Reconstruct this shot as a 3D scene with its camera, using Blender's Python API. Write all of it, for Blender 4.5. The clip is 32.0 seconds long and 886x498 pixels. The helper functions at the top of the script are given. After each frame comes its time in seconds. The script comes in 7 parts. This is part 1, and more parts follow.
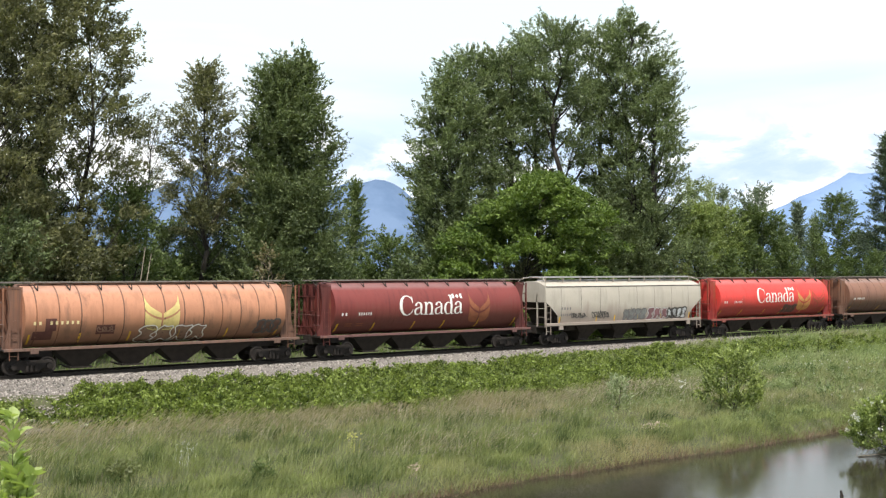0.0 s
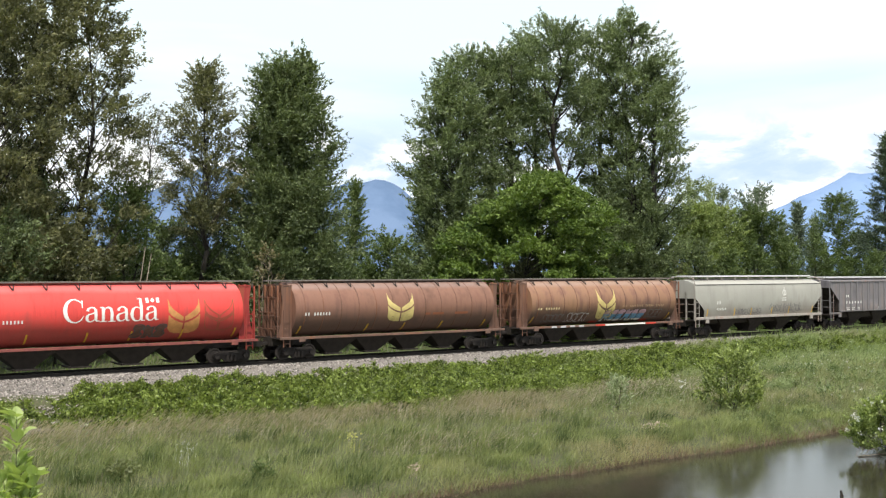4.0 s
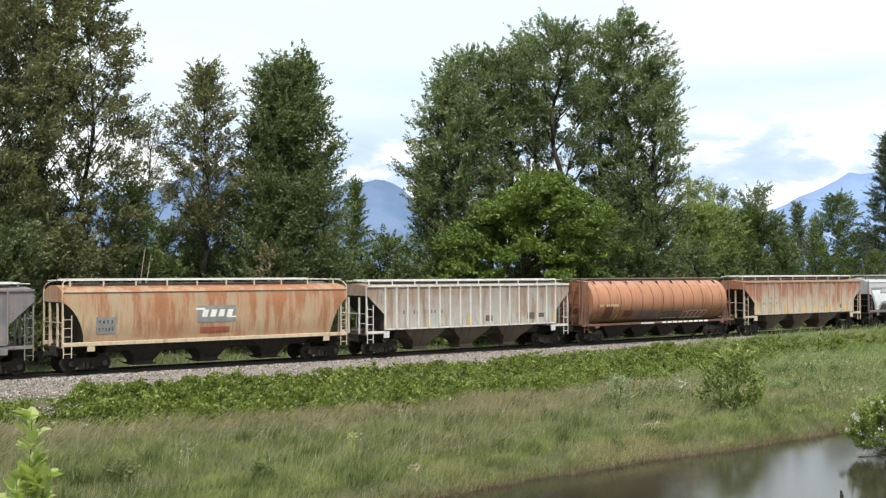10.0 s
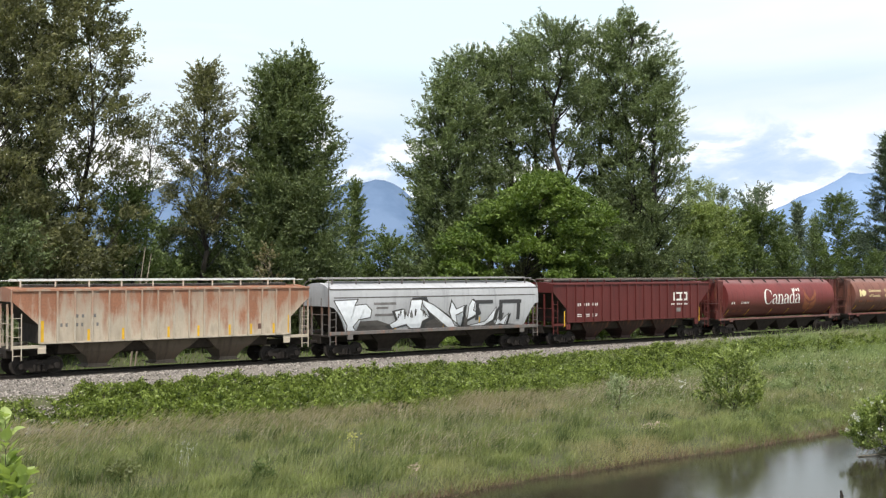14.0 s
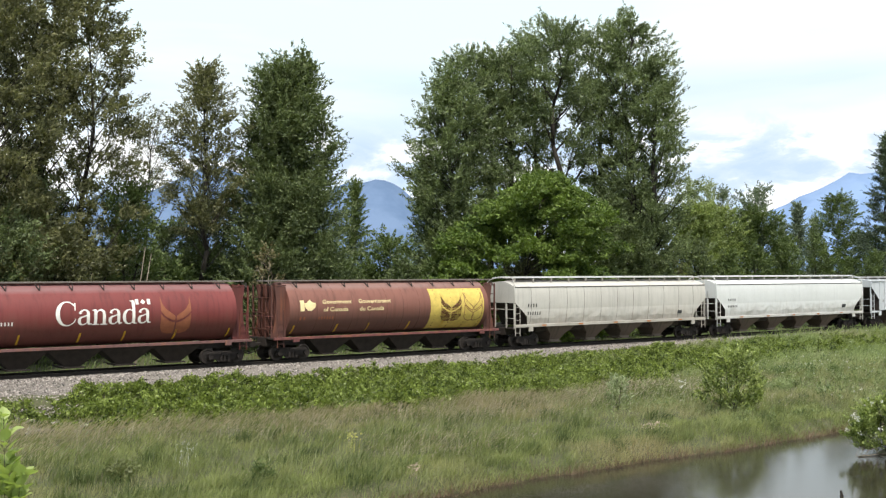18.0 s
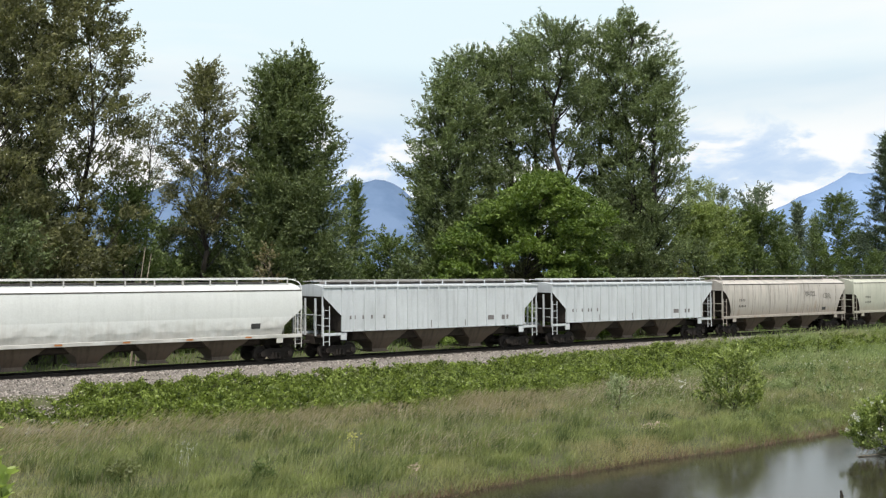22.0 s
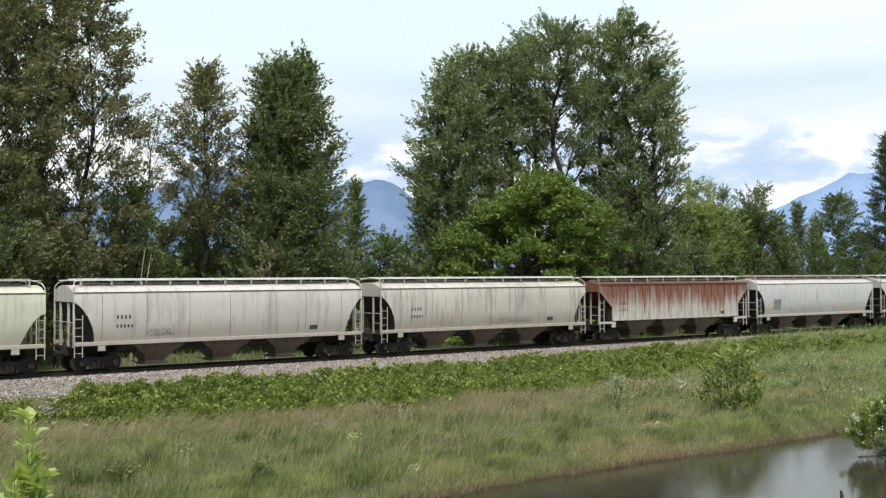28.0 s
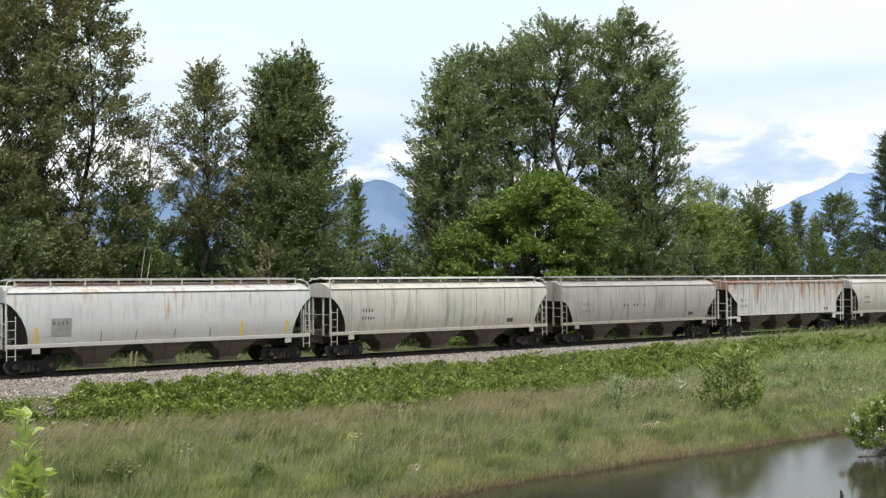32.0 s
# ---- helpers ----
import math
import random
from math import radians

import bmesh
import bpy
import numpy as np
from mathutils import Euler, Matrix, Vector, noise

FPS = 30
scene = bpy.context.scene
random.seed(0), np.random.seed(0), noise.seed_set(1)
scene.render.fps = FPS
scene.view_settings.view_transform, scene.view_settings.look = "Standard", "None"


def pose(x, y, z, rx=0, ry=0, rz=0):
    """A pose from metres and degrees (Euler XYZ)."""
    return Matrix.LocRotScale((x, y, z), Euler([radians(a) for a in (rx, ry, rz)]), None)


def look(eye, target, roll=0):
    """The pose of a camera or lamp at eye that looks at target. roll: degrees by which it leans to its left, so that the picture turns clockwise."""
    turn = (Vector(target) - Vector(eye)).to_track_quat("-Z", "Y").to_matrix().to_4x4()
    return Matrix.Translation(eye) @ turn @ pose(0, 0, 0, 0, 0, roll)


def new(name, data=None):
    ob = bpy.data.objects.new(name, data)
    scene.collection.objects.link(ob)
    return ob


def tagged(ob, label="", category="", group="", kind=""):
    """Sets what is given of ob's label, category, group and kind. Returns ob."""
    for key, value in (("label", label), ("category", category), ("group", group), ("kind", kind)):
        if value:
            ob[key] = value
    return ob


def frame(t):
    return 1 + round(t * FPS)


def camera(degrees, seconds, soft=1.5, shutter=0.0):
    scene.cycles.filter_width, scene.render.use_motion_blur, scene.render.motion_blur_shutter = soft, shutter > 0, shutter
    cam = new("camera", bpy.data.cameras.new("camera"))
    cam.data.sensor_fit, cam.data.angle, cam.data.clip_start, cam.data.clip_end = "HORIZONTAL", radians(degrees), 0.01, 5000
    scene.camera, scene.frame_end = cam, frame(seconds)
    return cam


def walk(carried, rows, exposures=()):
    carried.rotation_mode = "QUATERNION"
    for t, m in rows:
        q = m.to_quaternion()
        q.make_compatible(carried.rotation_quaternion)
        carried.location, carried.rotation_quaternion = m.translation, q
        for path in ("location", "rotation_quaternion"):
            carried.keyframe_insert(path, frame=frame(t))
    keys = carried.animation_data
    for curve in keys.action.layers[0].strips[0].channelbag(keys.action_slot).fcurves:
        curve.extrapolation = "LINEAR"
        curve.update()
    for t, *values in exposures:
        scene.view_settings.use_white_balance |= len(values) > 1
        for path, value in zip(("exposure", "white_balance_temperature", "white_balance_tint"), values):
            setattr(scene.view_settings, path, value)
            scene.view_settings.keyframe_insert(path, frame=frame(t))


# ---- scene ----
# ---- camera: on a bank, 58 m from a straight track along x; rail tops at z = -0.12 ----
cam = camera(43.8, 32.0, soft=1.28)
EYE = pose(0, -58.1, 5.22, 91.09, 0, -37.78)
walk(cam, [(0, EYE), (32, EYE)], exposures=[(0, 0.13), (3, 0.09), (9, 0.04), (13, 0.04), (14, -0.04), (17, 0.09), (18, 0.04), (19, -0.04), (24, -0.17), (28, -0.1), (32, -0.06)])

# ---- sky and sun ----
SUN_AZ, SUN_EL = radians(212), radians(60)     # compass angle from +y, clockwise, of the way to the sun
SUN_WAY = Vector((math.sin(SUN_AZ) * math.cos(SUN_EL), math.cos(SUN_AZ) * math.cos(SUN_EL), math.sin(SUN_EL)))
world = bpy.data.worlds.new("sky")
scene.world = world
world.use_nodes = True


class Nodes:
    """A small helper that adds and links shader nodes."""

    def __init__(self, tree):
        self.t = tree
        tree.nodes.clear()

    def __call__(self, kind, ins=None, **attrs):
        n = self.t.nodes.new("ShaderNode" + kind)
        for k, v in attrs.items():
            setattr(n, k, v)
        for k, v in (ins or {}).items():
            if isinstance(v, tuple) and len(v) == 2 and hasattr(v[0], "outputs"):
                self.t.links.new(v[0].outputs[v[1]], n.inputs[k])
            elif hasattr(v, "outputs"):
                self.t.links.new(v.outputs[0], n.inputs[k])
            else:
                n.inputs[k].default_value = v
        return n

    def ramp(self, fac, stops):
        n = self("ValToRGB", {"Fac": fac})
        e = n.color_ramp.elements
        while len(e) < len(stops):
            e.new(0.5)
        for el, (p, c) in zip(e, stops):
            el.position = p
            el.color = (c, c, c, 1) if isinstance(c, (int, float)) else (*c, 1)
        return n

    def mix(self, fac, a, b, blend="MIX"):
        n = self("Mix", {0: fac}, data_type="RGBA", blend_type=blend)
        for i, v in ((6, a), (7, b)):
            if hasattr(v, "outputs"):
                self.t.links.new(v.outputs[2 if v.bl_idname == "ShaderNodeMix" else 0], n.inputs[i])
            elif isinstance(v, tuple) and hasattr(v[0], "outputs"):
                self.t.links.new(v[0].outputs[v[1]], n.inputs[i])
            else:
                n.inputs[i].default_value = (*v, 1)
        return n

    def math(self, op, a, b=0.0):
        n = self("Math", operation=op)
        for i, v in ((0, a), (1, b)):
            if hasattr(v, "outputs"):
                self.t.links.new(v.outputs[0], n.inputs[i])
            else:
                n.inputs[i].default_value = v
        return n


def build_sky():
    g = Nodes(world.node_tree)
    nishita = g("TexSky", sky_type="NISHITA", sun_disc=False, sun_elevation=SUN_EL, sun_rotation=SUN_AZ, air_density=1.0, dust_density=1.5)
    blue = g("Background", {"Color": nishita, "Strength": 0.16})
    co = g("TexCoord")
    up = g("SeparateXYZ", {"Vector": (co, "Generated")})
    # long flat veils of high cloud; between them paler blue shows
    veil_v = g("Mapping", {"Vector": (co, "Generated"), "Scale": (1.0, 1.0, 5.5), "Location": (0.15, 0.4, 0.33)})
    veil = g("TexNoise", {"Vector": veil_v, "Scale": 2.1, "Detail": 5.0, "Roughness": 0.5, "Distortion": 0.25})
    belt = g.math("MULTIPLY", g("MapRange", {0: (up, "Z"), 1: 0.115, 2: 0.145, 3: 0.0, 4: 1.0}, interpolation_type="SMOOTHSTEP"), g("MapRange", {0: (up, "Z"), 1: 0.155, 2: 0.19, 3: 1.0, 4: 0.0}, interpolation_type="SMOOTHSTEP"))
    thin = g.math("MULTIPLY", belt, g.ramp((veil, "Fac"), [(0.40, 0.08), (0.58, 0.34)]))
    # overhead the sheet is broken and the blue shows through
    open_sky = g("MapRange", {0: (up, "Z"), 1: 0.25, 2: 0.45, 3: 0.0, 4: 0.3})
    cover = g.math("SUBTRACT", g.math("SUBTRACT", 1.0, thin), open_sky)
    # low heaped clouds with blue-grey bellies
    heap_v = g("Mapping", {"Vector": (co, "Generated"), "Scale": (1.0, 1.0, 2.1), "Location": (0.52, 0.18, 0.1)})
    big = g("TexNoise", {"Vector": heap_v, "Scale": 12.0, "Detail": 9.0, "Roughness": 0.58, "Distortion": 0.3})
    heaps = g.ramp((big, "Fac"), [(0.38, (0.57, 0.715, 0.92)), (0.465, (0.665, 0.79, 0.955)), (0.505, (0.82, 0.905, 0.99)), (0.545, (0.99, 1.0, 1.0))])
    low = g("MapRange", {0: (up, "Z"), 1: 0.105, 2: 0.15, 3: 1.0, 4: 0.0}, interpolation_type="SMOOTHSTEP")
    sheet = g.mix(g.ramp((veil, "Fac"), [(0.42, 0.0), (0.62, 1.0)]), (0.94, 0.99, 1.0), (0.80, 0.945, 1.0))
    shade = g.mix(low, sheet, heaps)
    # the sheet is brighter round the sun, which stands behind it
    near_sun = g("VectorMath", {0: (co, "Generated"), 1: tuple(SUN_WAY)}, operation="DOT_PRODUCT")
    glow = g("MapRange", {0: (near_sun, "Value"), 1: 0.25, 2: 1.0, 3: 1.0, 4: 1.45})
    cloud = g("Background", {"Strength": g.math("MULTIPLY", glow, 1.12)})
    g.t.links.new(shade.outputs[2], cloud.inputs["Color"])
    out = g("MixShader", {0: cover, 1: blue, 2: cloud})
    g("OutputWorld", {"Surface": out})


build_sky()
sun_data = bpy.data.lights.new("sun", "SUN")
sun_data.energy, sun_data.angle, sun_data.color = 4.7, radians(0.8), (1.0, 0.94, 0.835)
sun = new("sun", sun_data)
sun.matrix_world = look(SUN_WAY * 100, (0, 0, 0))


# ---- materials ----
def material(name):
    m = bpy.data.materials.new(name)
    m.use_nodes = True
    return m, Nodes(m.node_tree)


def finish(g, colour, rough=0.8, metal=0.0, bump=None, strength=0.3, dist=0.02, spec=0.4):
    ins = {"Metallic": metal, "Specular IOR Level": spec}
    b = g("BsdfPrincipled", ins)
    for key, v in (("Base Color", colour), ("Roughness", rough)):
        if hasattr(v, "outputs"):
            g.t.links.new(v.outputs[2 if v.bl_idname == "ShaderNodeMix" else 0], b.inputs[key])
        elif isinstance(v, tuple) and hasattr(v[0], "outputs"):
            g.t.links.new(v[0].outputs[v[1]], b.inputs[key])
        else:
            b.inputs[key].default_value = (*v, 1) if isinstance(v, tuple) else v
    if bump is not None:
        n = g("Bump", {"Height": bump, "Strength": strength, "Distance": dist})
        g.t.links.new(n.outputs[0], b.inputs["Normal"])
    g("OutputMaterial", {"Surface": b})


def plain(name, colour, rough=0.6, metal=0.0, vary=0.25, scale=3.0):
    """A painted or bare surface with mottling at two scales."""
    m, g = material(name)
    co = g("TexCoord")
    a = g("TexNoise", {"Vector": (co, "Object"), "Scale": scale, "Detail": 6.0})
    c = g("TexNoise", {"Vector": (co, "Object"), "Scale": scale * 9, "Detail": 3.0})
    k = g.ramp((a, "Fac"), [(0.3, 1 - vary), (0.7, 1 + vary * 0.4)])
    k2 = g.ramp((c, "Fac"), [(0.3, 1 - vary * 0.6), (0.7, 1.0)])
    col = g.mix(1.0, g.mix(1.0, colour, k, "MULTIPLY"), k2, "MULTIPLY")
    finish(g, col, rough, metal, (c, "Fac"), 0.15, 0.01)
    return m


def weathered(name, base, rust=(0.23, 0.085, 0.035), rust_at=0.62, rust_soft=0.1, dirt=0.35, seed=0.0, high=0.0, foot=0.0, dust_tone=(0.24, 0.20, 0.165), patch_scale=0.35, dent=False, foot_at=1.22, streaks=2.3, cap=0.0):
    """Rail car paint: vertical streaks, rust blooms, road dirt and a chalky sheen."""
    m, g = material(name)
    co = g("TexCoord")
    shift = g("Mapping", {"Vector": (co, "Object"), "Location": (seed * 7.3, seed * 1.7, seed * 3.1)})
    streak_v = g("Mapping", {"Vector": shift, "Scale": (streaks, 1.0, 0.17)})
    streak = g("TexNoise", {"Vector": streak_v, "Scale": 1.5, "Detail": 5.0, "Roughness": 0.62})
    blotch = g("TexNoise", {"Vector": shift, "Scale": patch_scale, "Detail": 5.0, "Roughness": 0.6})
    fine = g("TexNoise", {"Vector": shift, "Scale": 11.0, "Detail": 5.0, "Roughness": 0.65})
    s = g.math("ADD", g.math("MULTIPLY", (streak), 0.68), g.math("MULTIPLY", (blotch), 0.32))
    level = g("SeparateXYZ", {"Vector": (co, "Object")})
    up = g("Math", {0: (level, "Z"), 1: 2.6}, operation="SUBTRACT")
    if high:
        s = g.math("ADD", s, g.math("MULTIPLY", up, high))
    mask = g.ramp(s, [(max(0.02, rust_at - rust_soft), 0.0), (min(0.99, rust_at + rust_soft), 1.0)])
    grime = g.ramp((streak, "Fac"), [(0.30, 1 - dirt), (0.50, 1.0)])
    mottle = g.ramp((blotch, "Fac"), [(0.3, 1 - dirt * 0.5), (0.65, 1.06)])
    speck = g.ramp((fine, "Fac"), [(0.25, 0.88), (0.7, 1.0)])
    rusty = g.mix(g.ramp((fine, "Fac"), [(0.25, 0.0), (0.8, 1.0)]), rust, tuple(min(1, c * 1.3 + 0.012) for c in rust))
    col = g.mix(mask, base, rusty)
    col = g.mix(1.0, g.mix(1.0, g.mix(1.0, col, grime, "MULTIPLY"), mottle, "MULTIPLY"), speck, "MULTIPLY")
    if foot:
        # road dust thrown up from below, patchy and streaked
        lift = g.math("ADD", g.math("MULTIPLY", blotch, 1.2), g.math("MULTIPLY", streak, 1.1))
        dust = g.math("SUBTRACT", lift, g.math("MULTIPLY", up, 0.5))
        col = g.mix(g.math("MULTIPLY", g("MapRange", {0: dust, 1: foot_at, 2: foot_at + 0.53, 3: 0.0, 4: 1.0}), foot), col, dust_tone)
    if cap:
        # a greyed, patchy band along the crown of the roof
        on_top = g("MapRange", {0: g.math("ADD", up, g.math("MULTIPLY", blotch, 0.25)), 1: 1.5, 2: 1.72, 3: 0.0, 4: cap})
        col = g.mix(on_top, col, tuple(0.55 * b + 0.13 for b in base))
    rough = g.ramp((fine, "Fac"), [(0.3, 0.42), (0.7, 0.7)])
    if dent:
        # sheet metal buckled along the lower flank
        folds = g("TexNoise", {"Vector": g("Mapping", {"Vector": shift, "Scale": (0.9, 1.0, 1.1)}), "Scale": 1.2, "Detail": 1.5, "Roughness": 0.5})
        where = g("MapRange", {0: up, 1: -0.75, 2: -0.1, 3: 1.0, 4: 0.06})
        finish(g, col, (rough, "Color"), 0.0, g.math("MULTIPLY", folds, where), 0.8, 0.2)
        return m
    finish(g, col, (rough, "Color"), 0.0, (fine, "Fac"), 0.12, 0.01)
    return m


def leafy(name, dark, light, thin=0.35, patch=0.25, rough=0.5):
    """Leaves: each leaf takes its own shade; light comes through."""
    m, g = material(name)
    geo = g("NewGeometry")
    co = g("TexCoord")
    n = g("TexNoise", {"Vector": (co, "Object"), "Scale": patch, "Detail": 4.0})
    f = g.math("ADD", g.math("MULTIPLY", _island(g, geo), 0.75), g.math("MULTIPLY", g("MapRange", {0: n, 1: 0.35, 2: 0.65, 3: -0.1, 4: 0.35}), 1.0))
    col = g.mix(f, dark, light)
    d = g("BsdfPrincipled", {"Roughness": rough, "Specular IOR Level": 0.35})
    g.t.links.new(col.outputs[2], d.inputs["Base Color"])
    t = g("BsdfTranslucent")
    warm = g.mix(1.0, col, (1.15, 1.25, 0.55), "MULTIPLY")
    g.t.links.new(warm.outputs[2], t.inputs["Color"])
    g("OutputMaterial", {"Surface": g("MixShader", {0: thin, 1: d, 2: t})})
    return m


def _island(g, geo):
    n = g("Math", operation="ADD")
    g.t.links.new(geo.outputs["Random Per Island"], n.inputs[0])
    n.inputs[1].default_value = 0.0
    return n


def grassy(name, dark, light, dry, thin=0.36):
    """Grass: green and straw-coloured drifts at two scales, and each blade its own shade."""
    m, g = material(name)
    geo = g("NewGeometry")
    co = g("TexCoord")
    drift = g("TexNoise", {"Vector": g("Mapping", {"Vector": (co, "Object"), "Scale": (0.10, 0.24, 0.1)}), "Scale": 1.0, "Detail": 5.0, "Roughness": 0.6, "Distortion": 0.6})
    tuft = g("TexNoise", {"Vector": g("Mapping", {"Vector": (co, "Object"), "Scale": (0.8, 1.0, 0.3)}), "Scale": 1.1, "Detail": 4.0})
    f = g.math("ADD", g.math("MULTIPLY", _island(g, geo), 0.5), g("MapRange", {0: tuft, 1: 0.34, 2: 0.66, 3: 0.05, 4: 0.55}))
    col = g.mix(g("MapRange", {0: drift, 1: 0.50, 2: 0.66, 3: 0.0, 4: 0.75}), g.mix(f, dark, light), dry)
    d = g("BsdfPrincipled", {"Roughness": 0.5, "Specular IOR Level": 0.3})
    g.t.links.new(col.outputs[2], d.inputs["Base Color"])
    t = g("BsdfTranslucent")
    warm = g.mix(1.0, col, (1.15, 1.25, 0.55), "MULTIPLY")
    g.t.links.new(warm.outputs[2], t.inputs["Color"])
    g("OutputMaterial", {"Surface": g("MixShader", {0: thin, 1: d, 2: t})})
    return m


M = {}
M["leaf_cottonwood"] = leafy("cottonwood_leaf", (0.029, 0.044, 0.02), (0.25, 0.305, 0.142), 0.29)
M["leaf_olive"] = leafy("olive_leaf", (0.032, 0.038, 0.016), (0.25, 0.248, 0.122), 0.28, 0.25, 0.38)
M["leaf_poplar"] = leafy("poplar_leaf", (0.026, 0.041, 0.016), (0.192, 0.236, 0.102), 0.28)
M["leaf_bright"] = leafy("broad_leaf", (0.032, 0.064, 0.011), (0.20, 0.272, 0.062), 0.32)
M["leaf_alder"] = leafy("alder_leaf", (0.085, 0.122, 0.036), (0.35, 0.41, 0.15), 0.34)
M["leaf_shrub"] = leafy("shrub_leaf", (0.045, 0.073, 0.022), (0.16, 0.205, 0.07), 0.3)
M["leaf_spruce"] = leafy("conifer_leaf", (0.035, 0.055, 0.034), (0.12, 0.155, 0.09), 0.2)
# haze of distance is mixed into this paler, greyer leaf colour
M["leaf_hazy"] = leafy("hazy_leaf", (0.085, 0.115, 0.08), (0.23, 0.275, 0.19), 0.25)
M["leaf_bramble"] = leafy("bramble_leaf", (0.013, 0.028, 0.004), (0.30, 0.37, 0.088), 0.28, 1.6, 0.4)
M["leaf_sprig"] = leafy("sprig_leaf", (0.20, 0.27, 0.07), (0.50, 0.57, 0.24), 0.42)
M["leaf_willow"] = leafy("willow_leaf", (0.05, 0.085, 0.02), (0.50, 0.57, 0.21), 0.42)
M["leaf_sallow"] = leafy("young_willow_leaf", (0.055, 0.085, 0.024), (0.47, 0.53, 0.20), 0.42)
M["dead_stem"] = leafy("dead_stem", (0.075, 0.046, 0.030), (0.27, 0.185, 0.125), 0.2, 0.6)
M["grass"] = grassy("grass_blade", (0.050, 0.075, 0.025), (0.325, 0.352, 0.150), (0.42, 0.36, 0.24))
M["ditch"] = grassy("ditch_blade", (0.060, 0.085, 0.028), (0.36, 0.395, 0.165), (0.38, 0.31, 0.19))
M["seed"] = leafy("grass_seed", (0.385, 0.32, 0.275), (0.63, 0.54, 0.46), 0.16, 0.5)
M["stalk"] = leafy("grass_stalk", (0.20, 0.22, 0.11), (0.38, 0.37, 0.23), 0.35, 0.5)
M["tuft"] = leafy("rank_tuft", (0.038, 0.06, 0.02), (0.18, 0.215, 0.08), 0.3, 0.5)
M["rank"] = leafy("rank_grass", (0.05, 0.09, 0.02), (0.22, 0.28, 0.10), 0.36, 0.5)
M["weed"] = grassy("weed_leaf", (0.075, 0.12, 0.035), (0.36, 0.42, 0.19), (0.36, 0.34, 0.22))
M["herb"] = leafy("herb_leaf", (0.065, 0.105, 0.034), (0.35, 0.40, 0.21), 0.36, 0.5)
M["leaf_pale"] = leafy("sallow_leaf", (0.16, 0.20, 0.11), (0.43, 0.47, 0.31), 0.38)
M["leaf_dock"] = leafy("dock_leaf", (0.085, 0.10, 0.042), (0.25, 0.265, 0.12), 0.35)
M["leaf_dry"] = leafy("dry_leaf", (0.12, 0.10, 0.05), (0.26, 0.22, 0.12), 0.3)
M["flower"] = plain("white_petals", (0.75, 0.75, 0.68), 0.7, vary=0.1)
M["petal_pink"] = plain("pink_petals", (0.60, 0.47, 0.37), 0.7, vary=0.2)
M["petal_yellow"] = plain("yellow_petals", (0.62, 0.60, 0.14), 0.7, vary=0.2)
M["bark"] = plain("bark", (0.04, 0.033, 0.026), 0.9, vary=0.5, scale=4)
M["pale_bark"] = plain("pale_bark", (0.30, 0.25, 0.19), 0.9, vary=0.4, scale=4)
M["rail"] = plain("rail_steel", (0.022, 0.017, 0.014), 0.7, 0.1, 0.3)
M["tie"] = plain("old_tie", (0.075, 0.06, 0.05), 0.95, vary=0.4)
M["bogie"] = plain("bogie_iron", (0.025, 0.0195, 0.017), 0.95, 0.0, 0.4)
M["wheel"] = plain("wheel_iron", (0.028, 0.022, 0.019), 0.85, 0.0, 0.4)
# near-black that stands for the shade on the down-facing sheets
M["slope"] = plain("shaded_slope_sheet", (0.045, 0.034, 0.028), 0.9, 0.0, 0.45)
M["under"] = plain("underframe_rust", (0.033, 0.0245, 0.02), 0.85, 0.0, 0.4)
M["yellow"] = plain("reflective_yellow", (0.72, 0.42, 0.03), 0.5, vary=0.2)
M["white_mark"] = plain("white_lettering", (0.78, 0.76, 0.72), 0.6, vary=0.12)
M["black_mark"] = plain("black_lettering", (0.05, 0.05, 0.052), 0.7, vary=0.2)
M["cream_mark"] = plain("cream_lettering", (0.80, 0.66, 0.36), 0.6, vary=0.12)
M["wheat_orange"] = plain("orange_wheat", (0.60, 0.27, 0.09), 0.6, vary=0.25)
M["wheat"] = plain("wheat_yellow", (0.62, 0.49, 0.19), 0.6, vary=0.2)
M["wheat_faded"] = plain("faded_wheat", (0.29, 0.10, 0.05), 0.7, vary=0.2)
M["white_spray"] = plain("white_spray", (0.78, 0.80, 0.85), 0.55, vary=0.12)
M["gold"] = plain("gold_panel", (0.62, 0.46, 0.11), 0.55, vary=0.2)
M["mauve_tag"] = plain("mauve_spray", (0.52, 0.32, 0.36), 0.6, vary=0.3)
M["blue_tag"] = plain("blue_spray", (0.16, 0.36, 0.58), 0.6, vary=0.3)
M["pink_tag"] = plain("pink_spray", (0.24, 0.12, 0.13), 0.6, vary=0.3)
M["red_tag"] = plain("red_spray", (0.6, 0.05, 0.03), 0.6, vary=0.2)
M["brown_tag"] = plain("brown_spray", (0.15, 0.075, 0.055), 0.7, vary=0.3)
M["dust_tag"] = plain("dusty_brown_spray", (0.27, 0.16, 0.11), 0.7, vary=0.3)
M["maroon_patch"] = plain("maroon_patch", (0.115, 0.042, 0.034), 0.7, vary=0.3)
M["soot_tag"] = plain("soot_spray", (0.10, 0.09, 0.085), 0.7, vary=0.3)
M["grey_tag"] = plain("grey_spray", (0.19, 0.175, 0.175), 0.7, vary=0.3)
M["faint_tag"] = plain("faint_grey_spray", (0.32, 0.30, 0.28), 0.7, vary=0.3)
M["silver_tag"] = plain("silver_spray", (0.62, 0.62, 0.64), 0.45, 0.2, vary=0.15)
M["grey_patch"] = plain("grey_patch", (0.24, 0.24, 0.235), 0.7, vary=0.2)


